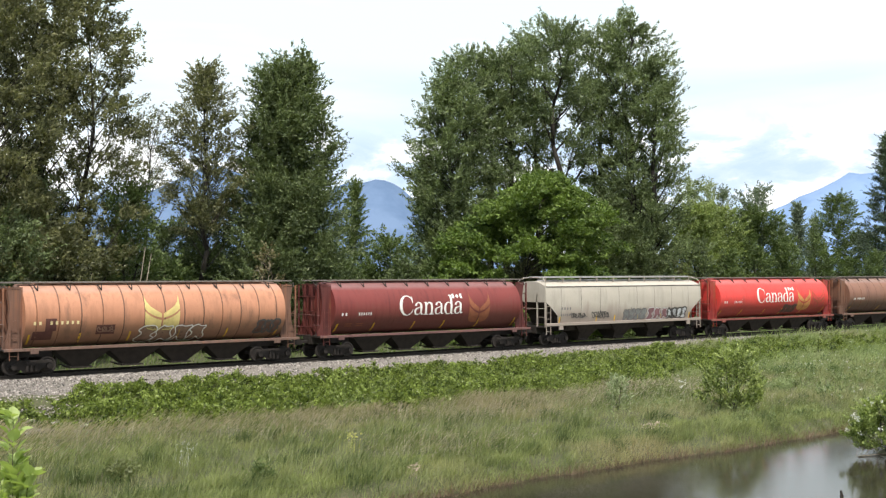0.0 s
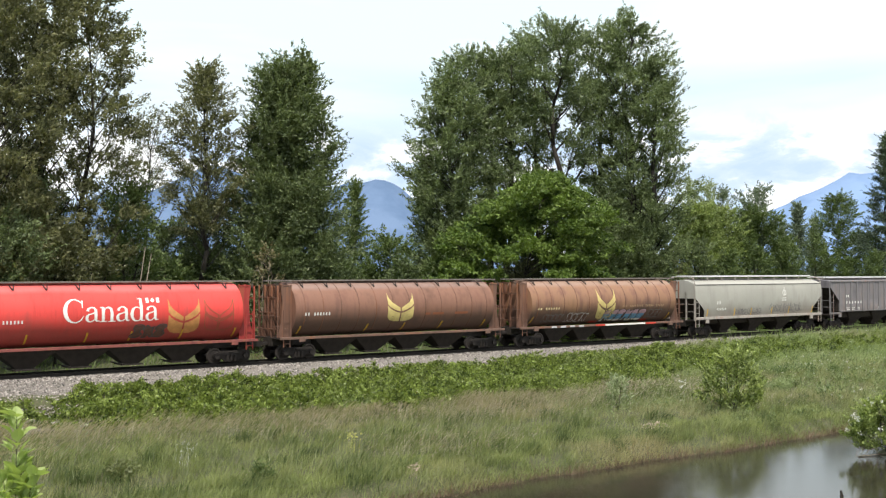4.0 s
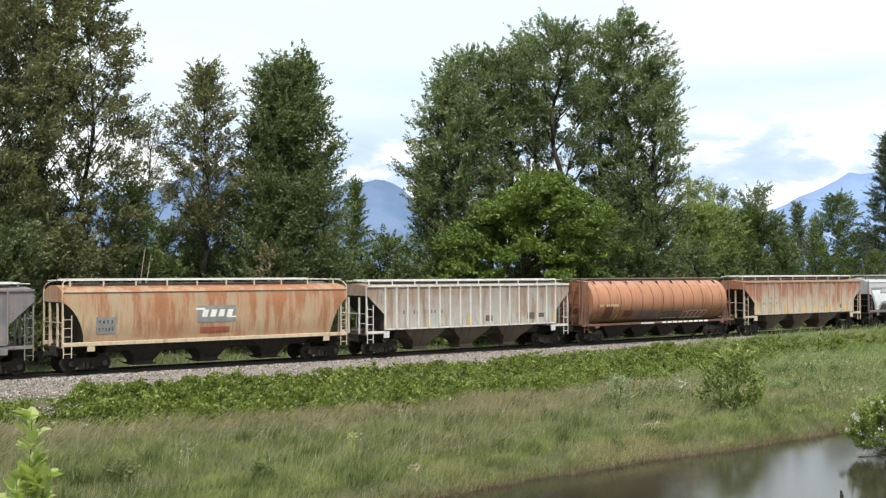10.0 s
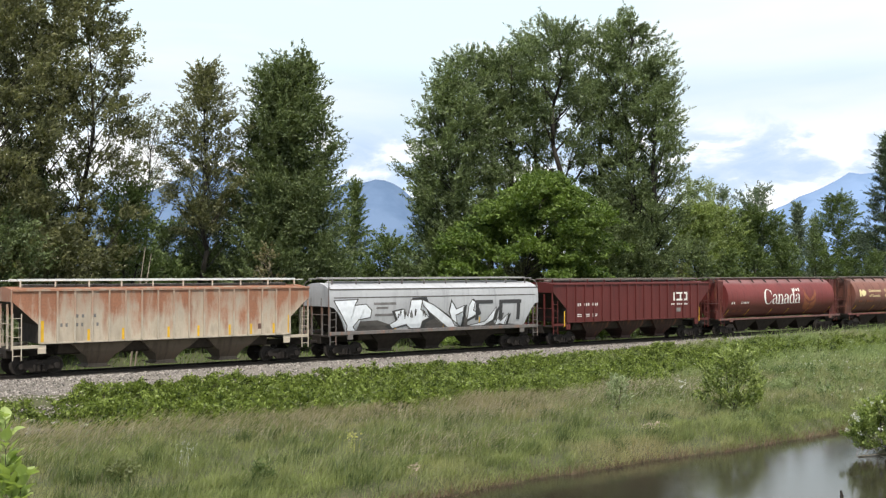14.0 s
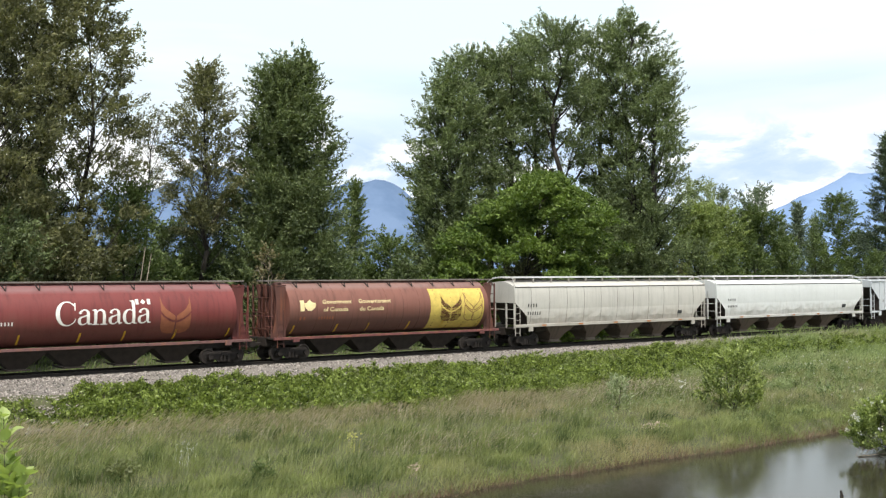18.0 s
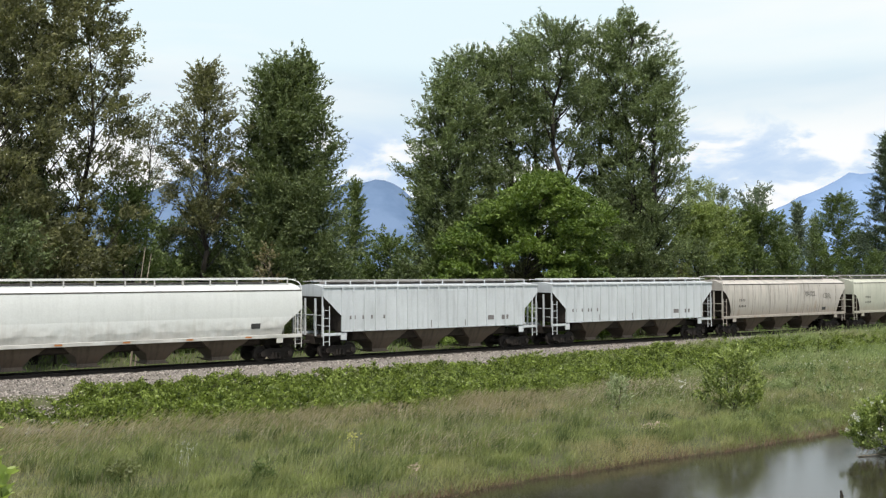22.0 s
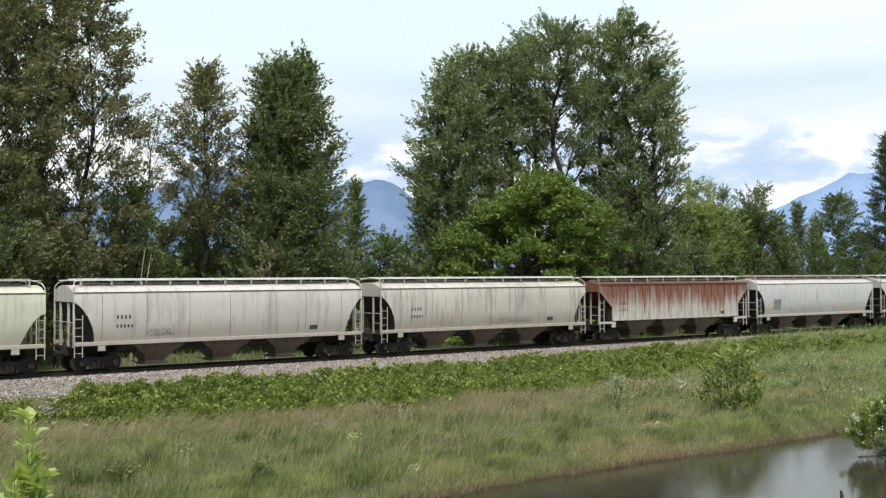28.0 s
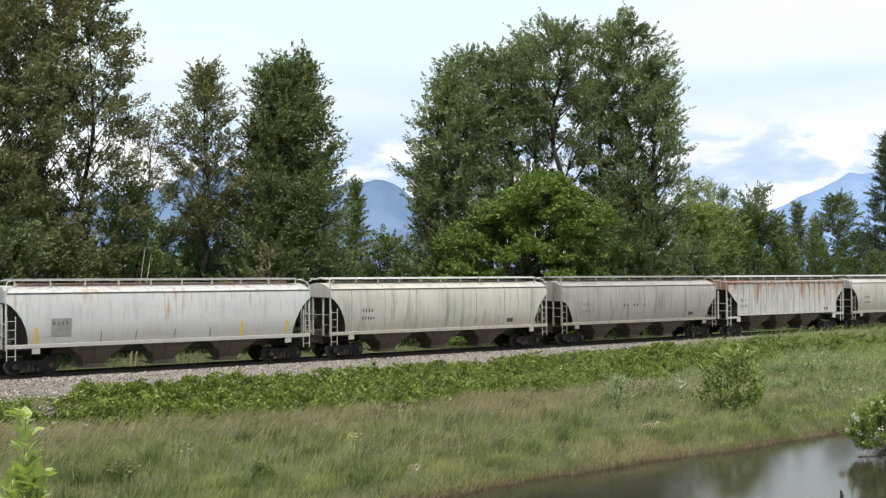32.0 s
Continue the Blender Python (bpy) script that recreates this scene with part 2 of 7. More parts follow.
def ground_material():
    m, g = material("meadow_soil")
    co = g("TexCoord")
    a = g("TexNoise", {"Vector": (co, "Object"), "Scale": 0.25, "Detail": 6.0})
    b = g("TexNoise", {"Vector": (co, "Object"), "Scale": 9.0, "Detail": 5.0})
    c = g.mix((a, "Fac"), (0.035, 0.05, 0.018), (0.07, 0.078, 0.032))
    c = g.mix(g.ramp((b, "Fac"), [(0.4, 0.0), (0.75, 0.7)]), c, (0.13, 0.10, 0.065))
    finish(g, c, 0.95, 0.0, (b, "Fac"), 0.6, 0.05)
    return m


def ballast_material():
    m, g = material("crushed_stone")
    co = g("TexCoord")
    v = g("TexVoronoi", {"Vector": (co, "Object"), "Scale": 30.0})
    n = g("TexNoise", {"Vector": (co, "Object"), "Scale": 0.8, "Detail": 5.0})
    c = g.mix((v, "Color"), (0.10, 0.089, 0.081), (0.25, 0.222, 0.202))
    g.t.links.new(g("SeparateColor", {"Color": (v, "Color")}).outputs[0], c.inputs[0])
    c = g.mix(g.ramp((n, "Fac"), [(0.35, 0.0), (0.7, 0.55)]), c, (0.17, 0.15, 0.125))
    finish(g, c, 0.9, 0.0, (v, "Distance"), 0.45, 0.02)
    return m


def stone_material():
    m, g = material("ballast_stone")
    col = g.mix(_island(g, g("NewGeometry")), (0.08, 0.072, 0.066), (0.47, 0.42, 0.385))
    finish(g, col, 0.9)
    return m


def water_material():
    m, g = material("still_water")
    co = g("TexCoord")
    mp = g("Mapping", {"Vector": (co, "Object"), "Scale": (1.0, 1.0, 1.0)})
    n = g("TexNoise", {"Vector": mp, "Scale": 2.2, "Detail": 5.0, "Roughness": 0.6})
    w = g("TexNoise", {"Vector": mp, "Scale": 0.25, "Detail": 2.0})
    both = g.math("ADD", g.math("MULTIPLY", n, 0.35), g.math("MULTIPLY", w, 0.65))
    finish(g, (0.027, 0.023, 0.017), 0.11, 0.0, both, 0.03, 0.25, 0.6)
    return m


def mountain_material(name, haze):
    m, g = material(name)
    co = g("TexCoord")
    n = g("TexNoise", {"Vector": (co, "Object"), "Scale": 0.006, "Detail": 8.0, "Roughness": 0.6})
    # distance haze is painted in: blue tones, lifted by haze for the paler slope
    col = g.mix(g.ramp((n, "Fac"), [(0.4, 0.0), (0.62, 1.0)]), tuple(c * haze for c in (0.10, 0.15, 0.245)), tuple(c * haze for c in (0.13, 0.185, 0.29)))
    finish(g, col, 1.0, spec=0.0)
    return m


M["ground"], M["ballast"], M["stone"], M["water"], M["mountain_ridge"], M["mountain_slope"] = ground_material(), ballast_material(), stone_material(), water_material(), mountain_material("haze_blue_forest", 1.0), mountain_material("pale_haze_forest", 1.5)


# ---- mesh helpers ----
def mesh_of(bm, name):
    me = bpy.data.meshes.new(name)
    bmesh.ops.recalc_face_normals(bm, faces=bm.faces)
    bm.to_mesh(me)
    bm.free()
    return me


def box(bm, x0, x1, y0, y1, z0, z1, bevel=0.0):
    vs = [bm.verts.new((x, y, z)) for x in (x0, x1) for y in (y0, y1) for z in (z0, z1)]
    fs = [bm.faces.new([vs[i] for i in q]) for q in ((0, 1, 3, 2), (4, 6, 7, 5), (0, 4, 5, 1), (2, 3, 7, 6), (0, 2, 6, 4), (1, 5, 7, 3))]
    if bevel:
        bmesh.ops.bevel(bm, geom=list({e for f in fs for e in f.edges}), offset=bevel, segments=1, affect="EDGES")


def tube(bm, a, b, r, n=6, r2=None):
    a, b = Vector(a), Vector(b)
    r2 = r if r2 is None else r2
    q = (b - a).to_track_quat("Z", "Y")
    rings = []
    for p, rad in ((a, r), (b, r2)):
        rings.append([bm.verts.new(p + q @ Vector((rad * math.cos(6.2832 * i / n), rad * math.sin(6.2832 * i / n), 0))) for i in range(n)])
    for i in range(n):
        bm.faces.new((rings[0][i], rings[0][(i + 1) % n], rings[1][(i + 1) % n], rings[1][i]))
    bm.faces.new(rings[0][::-1])
    bm.faces.new(rings[1])


def loft(bm, sections, cap=True):
    rows = [[bm.verts.new(p) for p in s] for s in sections]
    n = len(rows[0])
    for a, b in zip(rows, rows[1:]):
        for i in range(n):
            bm.faces.new((a[i], a[(i + 1) % n], b[(i + 1) % n], b[i]))
    if cap:
        bm.faces.new(rows[0][::-1])
        bm.faces.new(rows[-1])


def prism(bm, outline, y0, y1):
    """A slab whose outline (x, z) is swept from y0 to y1."""
    loft(bm, [[(x, y, z) for x, z in outline] for y in (y0, y1)])


def prism_x(bm, outline, x0, x1):
    """A bar whose outline (y, z) is swept from x0 to x1."""
    loft(bm, [[(x, y, z) for y, z in outline] for x in (x0, x1)])


def part(name, bm, mat, parent, label="", at=None, smooth=False):
    me = bm if isinstance(bm, bpy.types.Mesh) else mesh_of(bm, name)
    if not me.materials:
        me.materials.append(mat)
    if smooth:
        me.shade_smooth()
    ob = new(name, me)
    ob.parent = parent
    if at is not None:
        ob.matrix_basis = at if isinstance(at, Matrix) else Matrix.Translation(at)
    if label:
        ob["label"] = label
    return ob


CACHE = {}


def shared(key, mat, build, smooth_angle=None):
    """One mesh for all alike parts in one paint."""
    k = (key, mat.name)
    if k not in CACHE:
        bm = bmesh.new()
        build(bm)
        me = mesh_of(bm, key if isinstance(key, str) else str(key[0]))
        if smooth_angle:
            me.shade_smooth()
            me.set_sharp_from_angle(angle=radians(smooth_angle))
        me.materials.append(mat)
        CACHE[k] = me
    return CACHE[k]


def polys(name, verts, mat):
    """A mesh of many loose triangles or quads from an array (n, corners, 3)."""
    n, k, _ = verts.shape
    me = bpy.data.meshes.new(name)
    me.vertices.add(n * k)
    me.vertices.foreach_set("co", verts.reshape(-1).astype(np.float32))
    me.loops.add(n * k)
    me.loops.foreach_set("vertex_index", np.arange(n * k, dtype=np.int32))
    me.polygons.add(n)
    me.polygons.foreach_set("loop_start", np.arange(0, n * k, k, dtype=np.int32))
    me.update(calc_edges=True)
    me.materials.append(mat)
    return me


rng = np.random.default_rng(7)
# ---- the ground: meadow, ditch, railway bank, one sheet to the horizon ----
PROFILE = [(-6000, 3.0), (-75, 3.6), (-54.5, 3.5), (-41, -3.3), (-34, -4.0), (-28.2, -3.5), (-26.9, -2.85), (-25.8, -2.35), (-20, -2.15),
           (-10, -1.9), (-6.8, -1.85), (-5.2, -1.62), (-3.9, -1.04), (-2.2, -0.56), (2.2, -0.56), (3.9, -1.0), (9, -1.25), (6000, -1.25)]
PY, PZ = np.array([p[0] for p in PROFILE]), np.array([p[1] for p in PROFILE])


def shore_wander(x):
    return 0.16 * np.sin(x * 0.31 + 1.0) + 0.12 * np.sin(x * 0.83) + 0.06 * np.sin(x * 2.1)


def ground_z(x, y):
    x, y = np.asarray(x, float), np.asarray(y, float)
    wander = shore_wander(x)
    near = np.clip((-18 - y) / 6, 0, 1) * np.clip((y + 40) / 8, 0, 1)
    z = np.interp(y + wander * near, PY, PZ)
    z = z + 0.07 * np.sin(x * 0.5 + y * 0.31) * np.clip((-7 - y) / 5, 0, 1) * np.clip((y + 27) / 3, 0, 1)
    z = z + 1.42 * np.exp(-(((x - 44.9) / 1.9) ** 2 + ((y + 32.4) / 1.7) ** 2)) * 1.0
    return z


def build_ground():
    xs = np.concatenate([[-4500, -1500, -500, -150], np.arange(-60, 200, 1.5), [230, 300, 500, 1500, 4500]])
    ys = np.concatenate([[-4500, -1200, -300, -100, -75], np.arange(-62, 14, 0.8), [20, 30, 50, 90, 160, 300, 800, 1800, 4500]])
    gx, gy = np.meshgrid(xs, ys, indexing="ij")
    gz = ground_z(gx, gy) + rng.normal(0, 0.02, gx.shape)
    ny = len(ys)
    v = np.stack([gx, gy, gz], -1).reshape(-1, 3)
    f = [(i * ny + j, (i + 1) * ny + j, (i + 1) * ny + j + 1, i * ny + j + 1) for i in range(len(xs) - 1) for j in range(ny - 1)]
    me = bpy.data.meshes.new("ground")
    me.from_pydata(v.tolist(), [], f)
    me.materials.append(M["ground"])
    me.shade_smooth()
    tagged(new("ground", me), "uneven grassy meadow soil sloping to a ditch", "ground", kind="structure")


build_ground()


def build_water():
    bm = bmesh.new()
    box(bm, -120, 260, -42.5, -26.2, -3.02, -2.8)
    me = mesh_of(bm, "water")
    me.materials.append(M["water"])
    tagged(new("water", me), "still brownish ditch water reflecting the sky", "water", kind="structure")


build_water()


def build_mountains():
    """Two wooded ridges far off, as solid hills."""
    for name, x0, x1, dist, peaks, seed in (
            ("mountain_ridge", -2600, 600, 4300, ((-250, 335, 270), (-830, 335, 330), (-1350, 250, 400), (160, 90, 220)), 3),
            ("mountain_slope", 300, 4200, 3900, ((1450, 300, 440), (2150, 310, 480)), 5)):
        bm = bmesh.new()
        rows = []
        for j in range(7):
            row = []
            for i in range(90):
                a = x0 + (x1 - x0) * i / 89
                h = sum(p * math.exp(-((a - c) / w) ** 2) for c, p, w in peaks)
                h += 34 * noise.noise((a * 0.004, seed, 0)) + 12 * noise.noise((a * 0.017, seed, 3)) + 8
                k = (1 - abs(j - 3) / 3.0)
                row.append(bm.verts.new((a, (j - 3) * 190, max(-5, h * k + (20 * noise.noise((a * 0.008, j, 9)) if 0 < j < 6 else 0)) - 4)))
            rows.append(row)
        for a, b in zip(rows, rows[1:]):
            for i in range(89):
                bm.faces.new((a[i], a[i + 1], b[i + 1], b[i]))
        me = mesh_of(bm, name)
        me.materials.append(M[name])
        me.shade_smooth()
        ob = new(name, me)
        # a runs across the camera's line of sight, the hills lie dist away along it
        fwd = Vector((math.sin(radians(37.78)), math.cos(radians(37.78)), 0))
        ob.matrix_world = Matrix.Translation(Vector((0, -58.1, 0)) + fwd * dist) @ pose(0, 0, 0, 0, 0, -37.78)
        tagged(ob, "distant forested mountain with blue haze in its colour", "mountain", kind="structure")


build_mountains()


def thicket_top(x):
    """Where the brambles give way to the bare ballast."""
    return np.interp(x, [12, 15, 17.5, 20, 22, 27, 32, 40, 50, 60], [-4.4, -3.9, -3.5, -3.0, -2.9, -3.0, -3.1, -3.1, -2.9, -2.6]) + 0.22 * np.sin(x * 0.9 + 2) + 0.15 * np.sin(x * 2.3)


# ---- the railway ----
RAIL = -0.12    # height of the rail tops


def build_track():
    base = tagged(new("railway_track"), "single straight railway track on pale crushed-stone ballast", "track", kind="structure")
    base.matrix_basis = Matrix.Translation((0, 0, RAIL))
    bm = bmesh.new()
    xs = [-60 + 2.0 * i for i in range(160)]
    prof = [(-9.3, -1.9), (-8.0, -1.88), (-6.7, -1.85), (-5.3, -1.60), (-4.15, -1.11), (-2.25, -0.27), (-1.75, -0.20), (1.75, -0.20), (2.25, -0.27), (4.15, -1.13)]
    def toe(x, y, z):
        # at the near end the stones spread out over the bank
        if y > -5.5:
            return y, z
        y = -5.3 + (y + 5.3) * min(1.0, max(0.02, (19.4 - x) / 3.0))
        return y, float(ground_z(x, y)) + 0.05 - RAIL

    rows = [[bm.verts.new((x, toe(x, y, z)[0] + 0.12 * noise.noise((x * 0.4, y, 2)), toe(x, y, z)[1] + 0.03 * noise.noise((x * 0.7, y * 2, 0)))) for y, z in prof] for x in xs]
    for a, b in zip(rows, rows[1:]):
        for i in range(len(prof) - 1):
            bm.faces.new((a[i], b[i], b[i + 1], a[i + 1]))
    part("ballast_bed", bm, M["ballast"], base, "pale grey crushed stone bed")
    for y in (-0.755, 0.755):
        bm = bmesh.new()
        out = [(-0.075, -0.17), (0.075, -0.17), (0.075, -0.15), (0.012, -0.12), (0.012, -0.045), (0.036, -0.035), (0.036, 0.0), (-0.036, 0.0), (-0.036, -0.035), (-0.012, -0.045), (-0.012, -0.12), (-0.075, -0.15)]
        loft(bm, [[(x, y + a, b) for a, b in out] for x in (-60, 258)])
        part("rail", bm, M["rail"], base, "rust-brown steel rail")
    for i in range(270):
        me = shared("tie", M["tie"], lambda bm: box(bm, -0.115, 0.115, -1.3, 1.3, -0.34, -0.172, 0.01))
        part("tie", me, M["tie"], base, at=(-20 + i * 0.55, 0.02 * math.sin(i * 7.0), 0))
    # loose stones on the near shoulder
    n = 19000
    x = 13 + 80 * rng.uniform(0, 1, n) ** 1.7
    y = rng.uniform(-4.8, -0.95, n)
    z = np.interp(y, [-5.3, -4.15, -2.25, -1.75], [-1.6, -1.11, -0.27, -0.2]) + 0.015 + RAIL
    spread = rng.uniform(0, 1, n) < 0.2
    x[spread] = rng.uniform(10, 20.0, int(spread.sum()))
    y[spread] = rng.uniform(-9.2, -4.6, int(spread.sum()))
    z[spread] = ground_z(x[spread], y[spread]) + 0.08
    bare = y > np.where(spread, -20, thicket_top(x) - 0.5)
    x, y, z = x[bare], y[bare], z[bare]
    n = len(x)
    r = rng.uniform(0.03, 0.075, n)
    ax = rng.normal(size=(n, 3, 3))
    q = np.linalg.qr(ax)[0] * r[:, None, None] * rng.uniform(0.6, 1.2, (n, 3, 1))
    c = np.stack([x, y, z], -1)
    o = [c + q[:, 0], c + q[:, 1], c - q[:, 0], c - q[:, 1], c + q[:, 2], c - q[:, 2]]
    faces = [(0, 1, 4), (1, 2, 4), (2, 3, 4), (3, 0, 4), (1, 0, 5), (2, 1, 5), (3, 2, 5), (0, 3, 5)]
    me = bpy.data.meshes.new("ballast_stones")
    v = np.stack(o, 1).reshape(-1, 3)
    fi = (np.arange(n)[:, None, None] * 6 + np.array(faces)[None]).reshape(-1, 3)
    me.vertices.add(len(v)), me.vertices.foreach_set("co", v.reshape(-1).astype(np.float32))
    me.loops.add(fi.size), me.loops.foreach_set("vertex_index", fi.reshape(-1).astype(np.int32))
    me.polygons.add(len(fi)), me.polygons.foreach_set("loop_start", np.arange(0, fi.size, 3, dtype=np.int32))
    me.update(calc_edges=True)
    me.materials.append(M["stone"])
    tagged(new("ballast_stones", me), "loose pale crushed stones on the track shoulder", "gravel", kind="stuff")


build_track()
# ---- the train ----
SUNK = 0.012    # how far lettering and stripes stand proud of the paint


def cyl_half(z):
    return math.sqrt(max(0.02, 1.63 ** 2 - (z - 2.86) ** 2))


TROUGH = [(1.38, 1.36), (1.8, 1.47), (2.4, 1.555), (3.0, 1.585), (3.6, 1.57), (4.03, 1.50)]


def trough_half(z):
    return float(np.interp(z, [p[0] for p in TROUGH], [p[1] for p in TROUGH]))


def rib_half(z):
    return 1.575


HALF = {"cyl": cyl_half, "trough": trough_half, "rib": rib_half}
# how the lower edge of the body rises towards the car's end: distance from the end, height
CUT = {"curve": [(0, 3.55), (0.25, 3.38), (0.5, 3.12), (0.75, 2.75), (0.95, 2.3), (1.08, 1.85), (1.14, 1.38)],
       "slant": [(0, 2.95), (0.35, 2.68), (0.75, 2.35), (1.15, 1.98), (1.3, 1.38)],
       "bent": [(0, 3.62), (0.45, 3.22), (0.9, 2.80), (1.28, 2.46), (1.30, 1.5)],
       "round": [(0, 3.0), (0.3, 2.9), (0.6, 2.6), (0.85, 2.2), (1.05, 1.8), (1.25, 1.38)]}


def body_section(kind, x, zb):
    """A closed ring round the body at x, from the lower edge zb over the roof."""
    h = HALF[kind]
    if kind == "cyl":
        return [(x, 1.63 * math.sin(a), 2.86 - 1.63 * math.cos(a)) for a in (6.2832 * i / 48 for i in range(48))]
    top, crown = (4.03, 4.42) if kind == "trough" else (4.2, 4.36)
    ring = []
    zs = [zb + (top - zb) * i / 10 for i in range(11)]
    near = [(x, -h(z), z) for z in zs]
    far = [(x, h(z), z) for z in zs[::-1]]
    w = h(top)
    roof = []
    for i in range(1, 12):
        a = -1 + 2 * i / 12
        roof.append((x, w * a, top + (crown - top) * (1 - abs(a) ** (2.4 if kind == "trough" else 1.5))))
    return near + roof + far


def build_body(bm, kind, half, cut, sheets=0):
    """The shell of a wagon, or the sloping sheets that close it below."""
    if kind == "cyl":
        loft(bm, [body_section("cyl", x, 0) for x in (-half, -half * 0.5, 0, half * 0.5, half)])
        return
    low = CUT[cut][-1][1]
    left = [(-half + e, z) for e, z in CUT[cut]]
    right = [(half - e, z) for e, z in CUT[cut]][::-1]
    mid = [(x, low) for x in (-half * 0.4, 0, half * 0.4)]
    loft(bm, [body_section(kind, x, z) for x, z in left + mid + right])
    bmesh.ops.recalc_face_normals(bm, faces=bm.faces)
    bm.normal_update()
    side = {f: (f.calc_center_median().x > 0) * 2 - 1 for f in bm.faces if ((f.normal.z < -0.12 and abs(f.normal.y) < 0.3) or (abs(f.normal.x) > 0.9 and f.calc_center_median().z < 2.7)) and abs(f.calc_center_median().x) > half * 0.5}
    bmesh.ops.delete(bm, geom=[f for f in bm.faces if side.get(f, 0) != sheets], context="FACES")


def ladder(bm, w, h, n, flare=0.0):
    for s in (-w / 2, w / 2):
        box(bm, s - 0.022, s + 0.022, -0.02, 0.02, 0, h)
    for i in range(n):
        z = h * (i + 0.5) / n
        box(bm, -w / 2, w / 2, -0.015, 0.015, z - 0.016, z + 0.016)


def chute(bm, w, top, bottom, depth, spread):
    """A discharge hopper: wide above, narrow below, with its sliding gate."""
    if depth < 1.27:
        steps = [(top, w, depth), (0.99, w * 0.99, depth * 0.9), (bottom + 0.1, spread, 0.42), (bottom + 0.05, spread, 0.42)]
    else:
        spread = w * 0.27
        steps = [(top, w * 0.84, depth), (0.98, w * 0.60, depth * 0.84), (0.72, w * 0.40, depth * 0.7), (bottom + 0.2, spread, 0.55), (bottom + 0.05, spread, 0.55)]
    loft(bm, [[(-a, -b, z), (a, -b, z), (a, b, z), (-a, b, z)] for z, a, b in steps])
    box(bm, -spread - 0.16, spread + 0.16, -0.6, 0.6, bottom, bottom + 0.06)
    tube(bm, (-spread - 0.2, -1.0, bottom + 0.1), (-spread - 0.2, 1.0, bottom + 0.1), 0.03)


def side_frame(bm):
    """Cast side frame of a two-axle bogie, with axle boxes and spring nest."""
    out = [(-1.12, 0.36), (-0.98, 0.62), (-0.62, 0.74), (0.62, 0.74), (0.98, 0.62), (1.12, 0.36), (0.9, 0.30), (0.52, 0.30), (0.36, 0.13), (-0.36, 0.13), (-0.52, 0.30), (-0.9, 0.30)]
    prism(bm, out, -0.07, 0.07)
    for x in (-0.89, 0.89):
        tube(bm, (x, -0.2, 0.46), (x, 0.06, 0.46), 0.15, 10)
    for x in (-0.22, 0, 0.22):
        tube(bm, (x, -0.12, 0.2), (x, -0.12, 0.52), 0.085, 8)


def wheelset(bm):
    tube(bm, (0, -1.0, 0), (0, 1.0, 0), 0.08, 8)
    for s in (-1, 1):
        prof = [(0.10, 0.62), (0.36, 0.70), (0.40, 0.69), (0.485, 0.69), (0.485, 0.715), (0.455, 0.73), (0.455, 0.83), (0.39, 0.83), (0.34, 0.79), (0.14, 0.81)]
        loft_ring(bm, [(r, s * y) for r, y in prof])
        for i in range(3):
            a = 6.2832 * i / 3
            tube(bm, (0.24 * math.cos(a), s * 0.80, 0.24 * math.sin(a)), (0.24 * math.cos(a), s * 0.826, 0.24 * math.sin(a)), 0.035, 6)


def loft_ring(bm, prof, n=12):
    rows = [[bm.verts.new((r * math.cos(6.2832 * i / n), y, r * math.sin(6.2832 * i / n))) for i in range(n)] for r, y in prof]
    for a, b in zip(rows, rows[1:] + rows[:1]):
        for i in range(n):
            bm.faces.new((a[i], a[(i + 1) % n], b[(i + 1) % n], b[i]))


def coupler(bm):
    box(bm, -0.02, 0.62, -0.09, 0.09, 0.78, 0.96, 0.02)
    prism(bm, [(0.55, 0.72), (0.92, 0.72), (0.96, 0.85), (0.92, 1.02), (0.55, 1.02)], -0.16, 0.12)
    box(bm, -0.35, 0.0, -0.32, 0.32, 0.70, 1.06, 0.02)


def hose(bm):
    pts = [(0, 0, 0.75), (0.2, -0.03, 0.52), (0.45, -0.05, 0.38), (0.72, -0.04, 0.36), (0.95, 0, 0.45)]
    for a, b in zip(pts, pts[1:]):
        tube(bm, a, b, 0.028, 6)


def to_surface(bm, kind, far=False, lift=SUNK):
    """Lays flat shapes drawn in x and z onto the car's flank."""
    for i in range(1, 48):
        z = 0.9 + i * 0.08
        bmesh.ops.bisect_plane(bm, geom=list(bm.verts) + list(bm.edges) + list(bm.faces), plane_co=(0, 0, z), plane_no=(0, 0, 1))
    for v in bm.verts:
        v.co.y = -(HALF[kind](v.co.z) + lift)


def decal(name, car, shapes, mat, label="", lift=SUNK):
    """Painted marks: outlines of (x, z) on the near flank."""
    if name in ("placard", "dark_patch", "white_dab"):
        for sh in shapes[1:]:
            decal(name, car, [sh], mat, label, lift)
        shapes = shapes[:1]
    bm = bmesh.new()
    for sh in shapes:
        vs = [bm.verts.new((x, 0, z)) for x, z in sh]
        bm.faces.new(vs)
    bmesh.ops.triangulate(bm, faces=bm.faces)
    to_surface(bm, car["kind_of_body"], lift=lift)
    return part(name, bm, mat, car, label)


def rect(x0, x1, z0, z1, lean=0.0):
    return [(x0, z0), (x1, z0), (x1 + lean, z1), (x0 + lean, z1)]


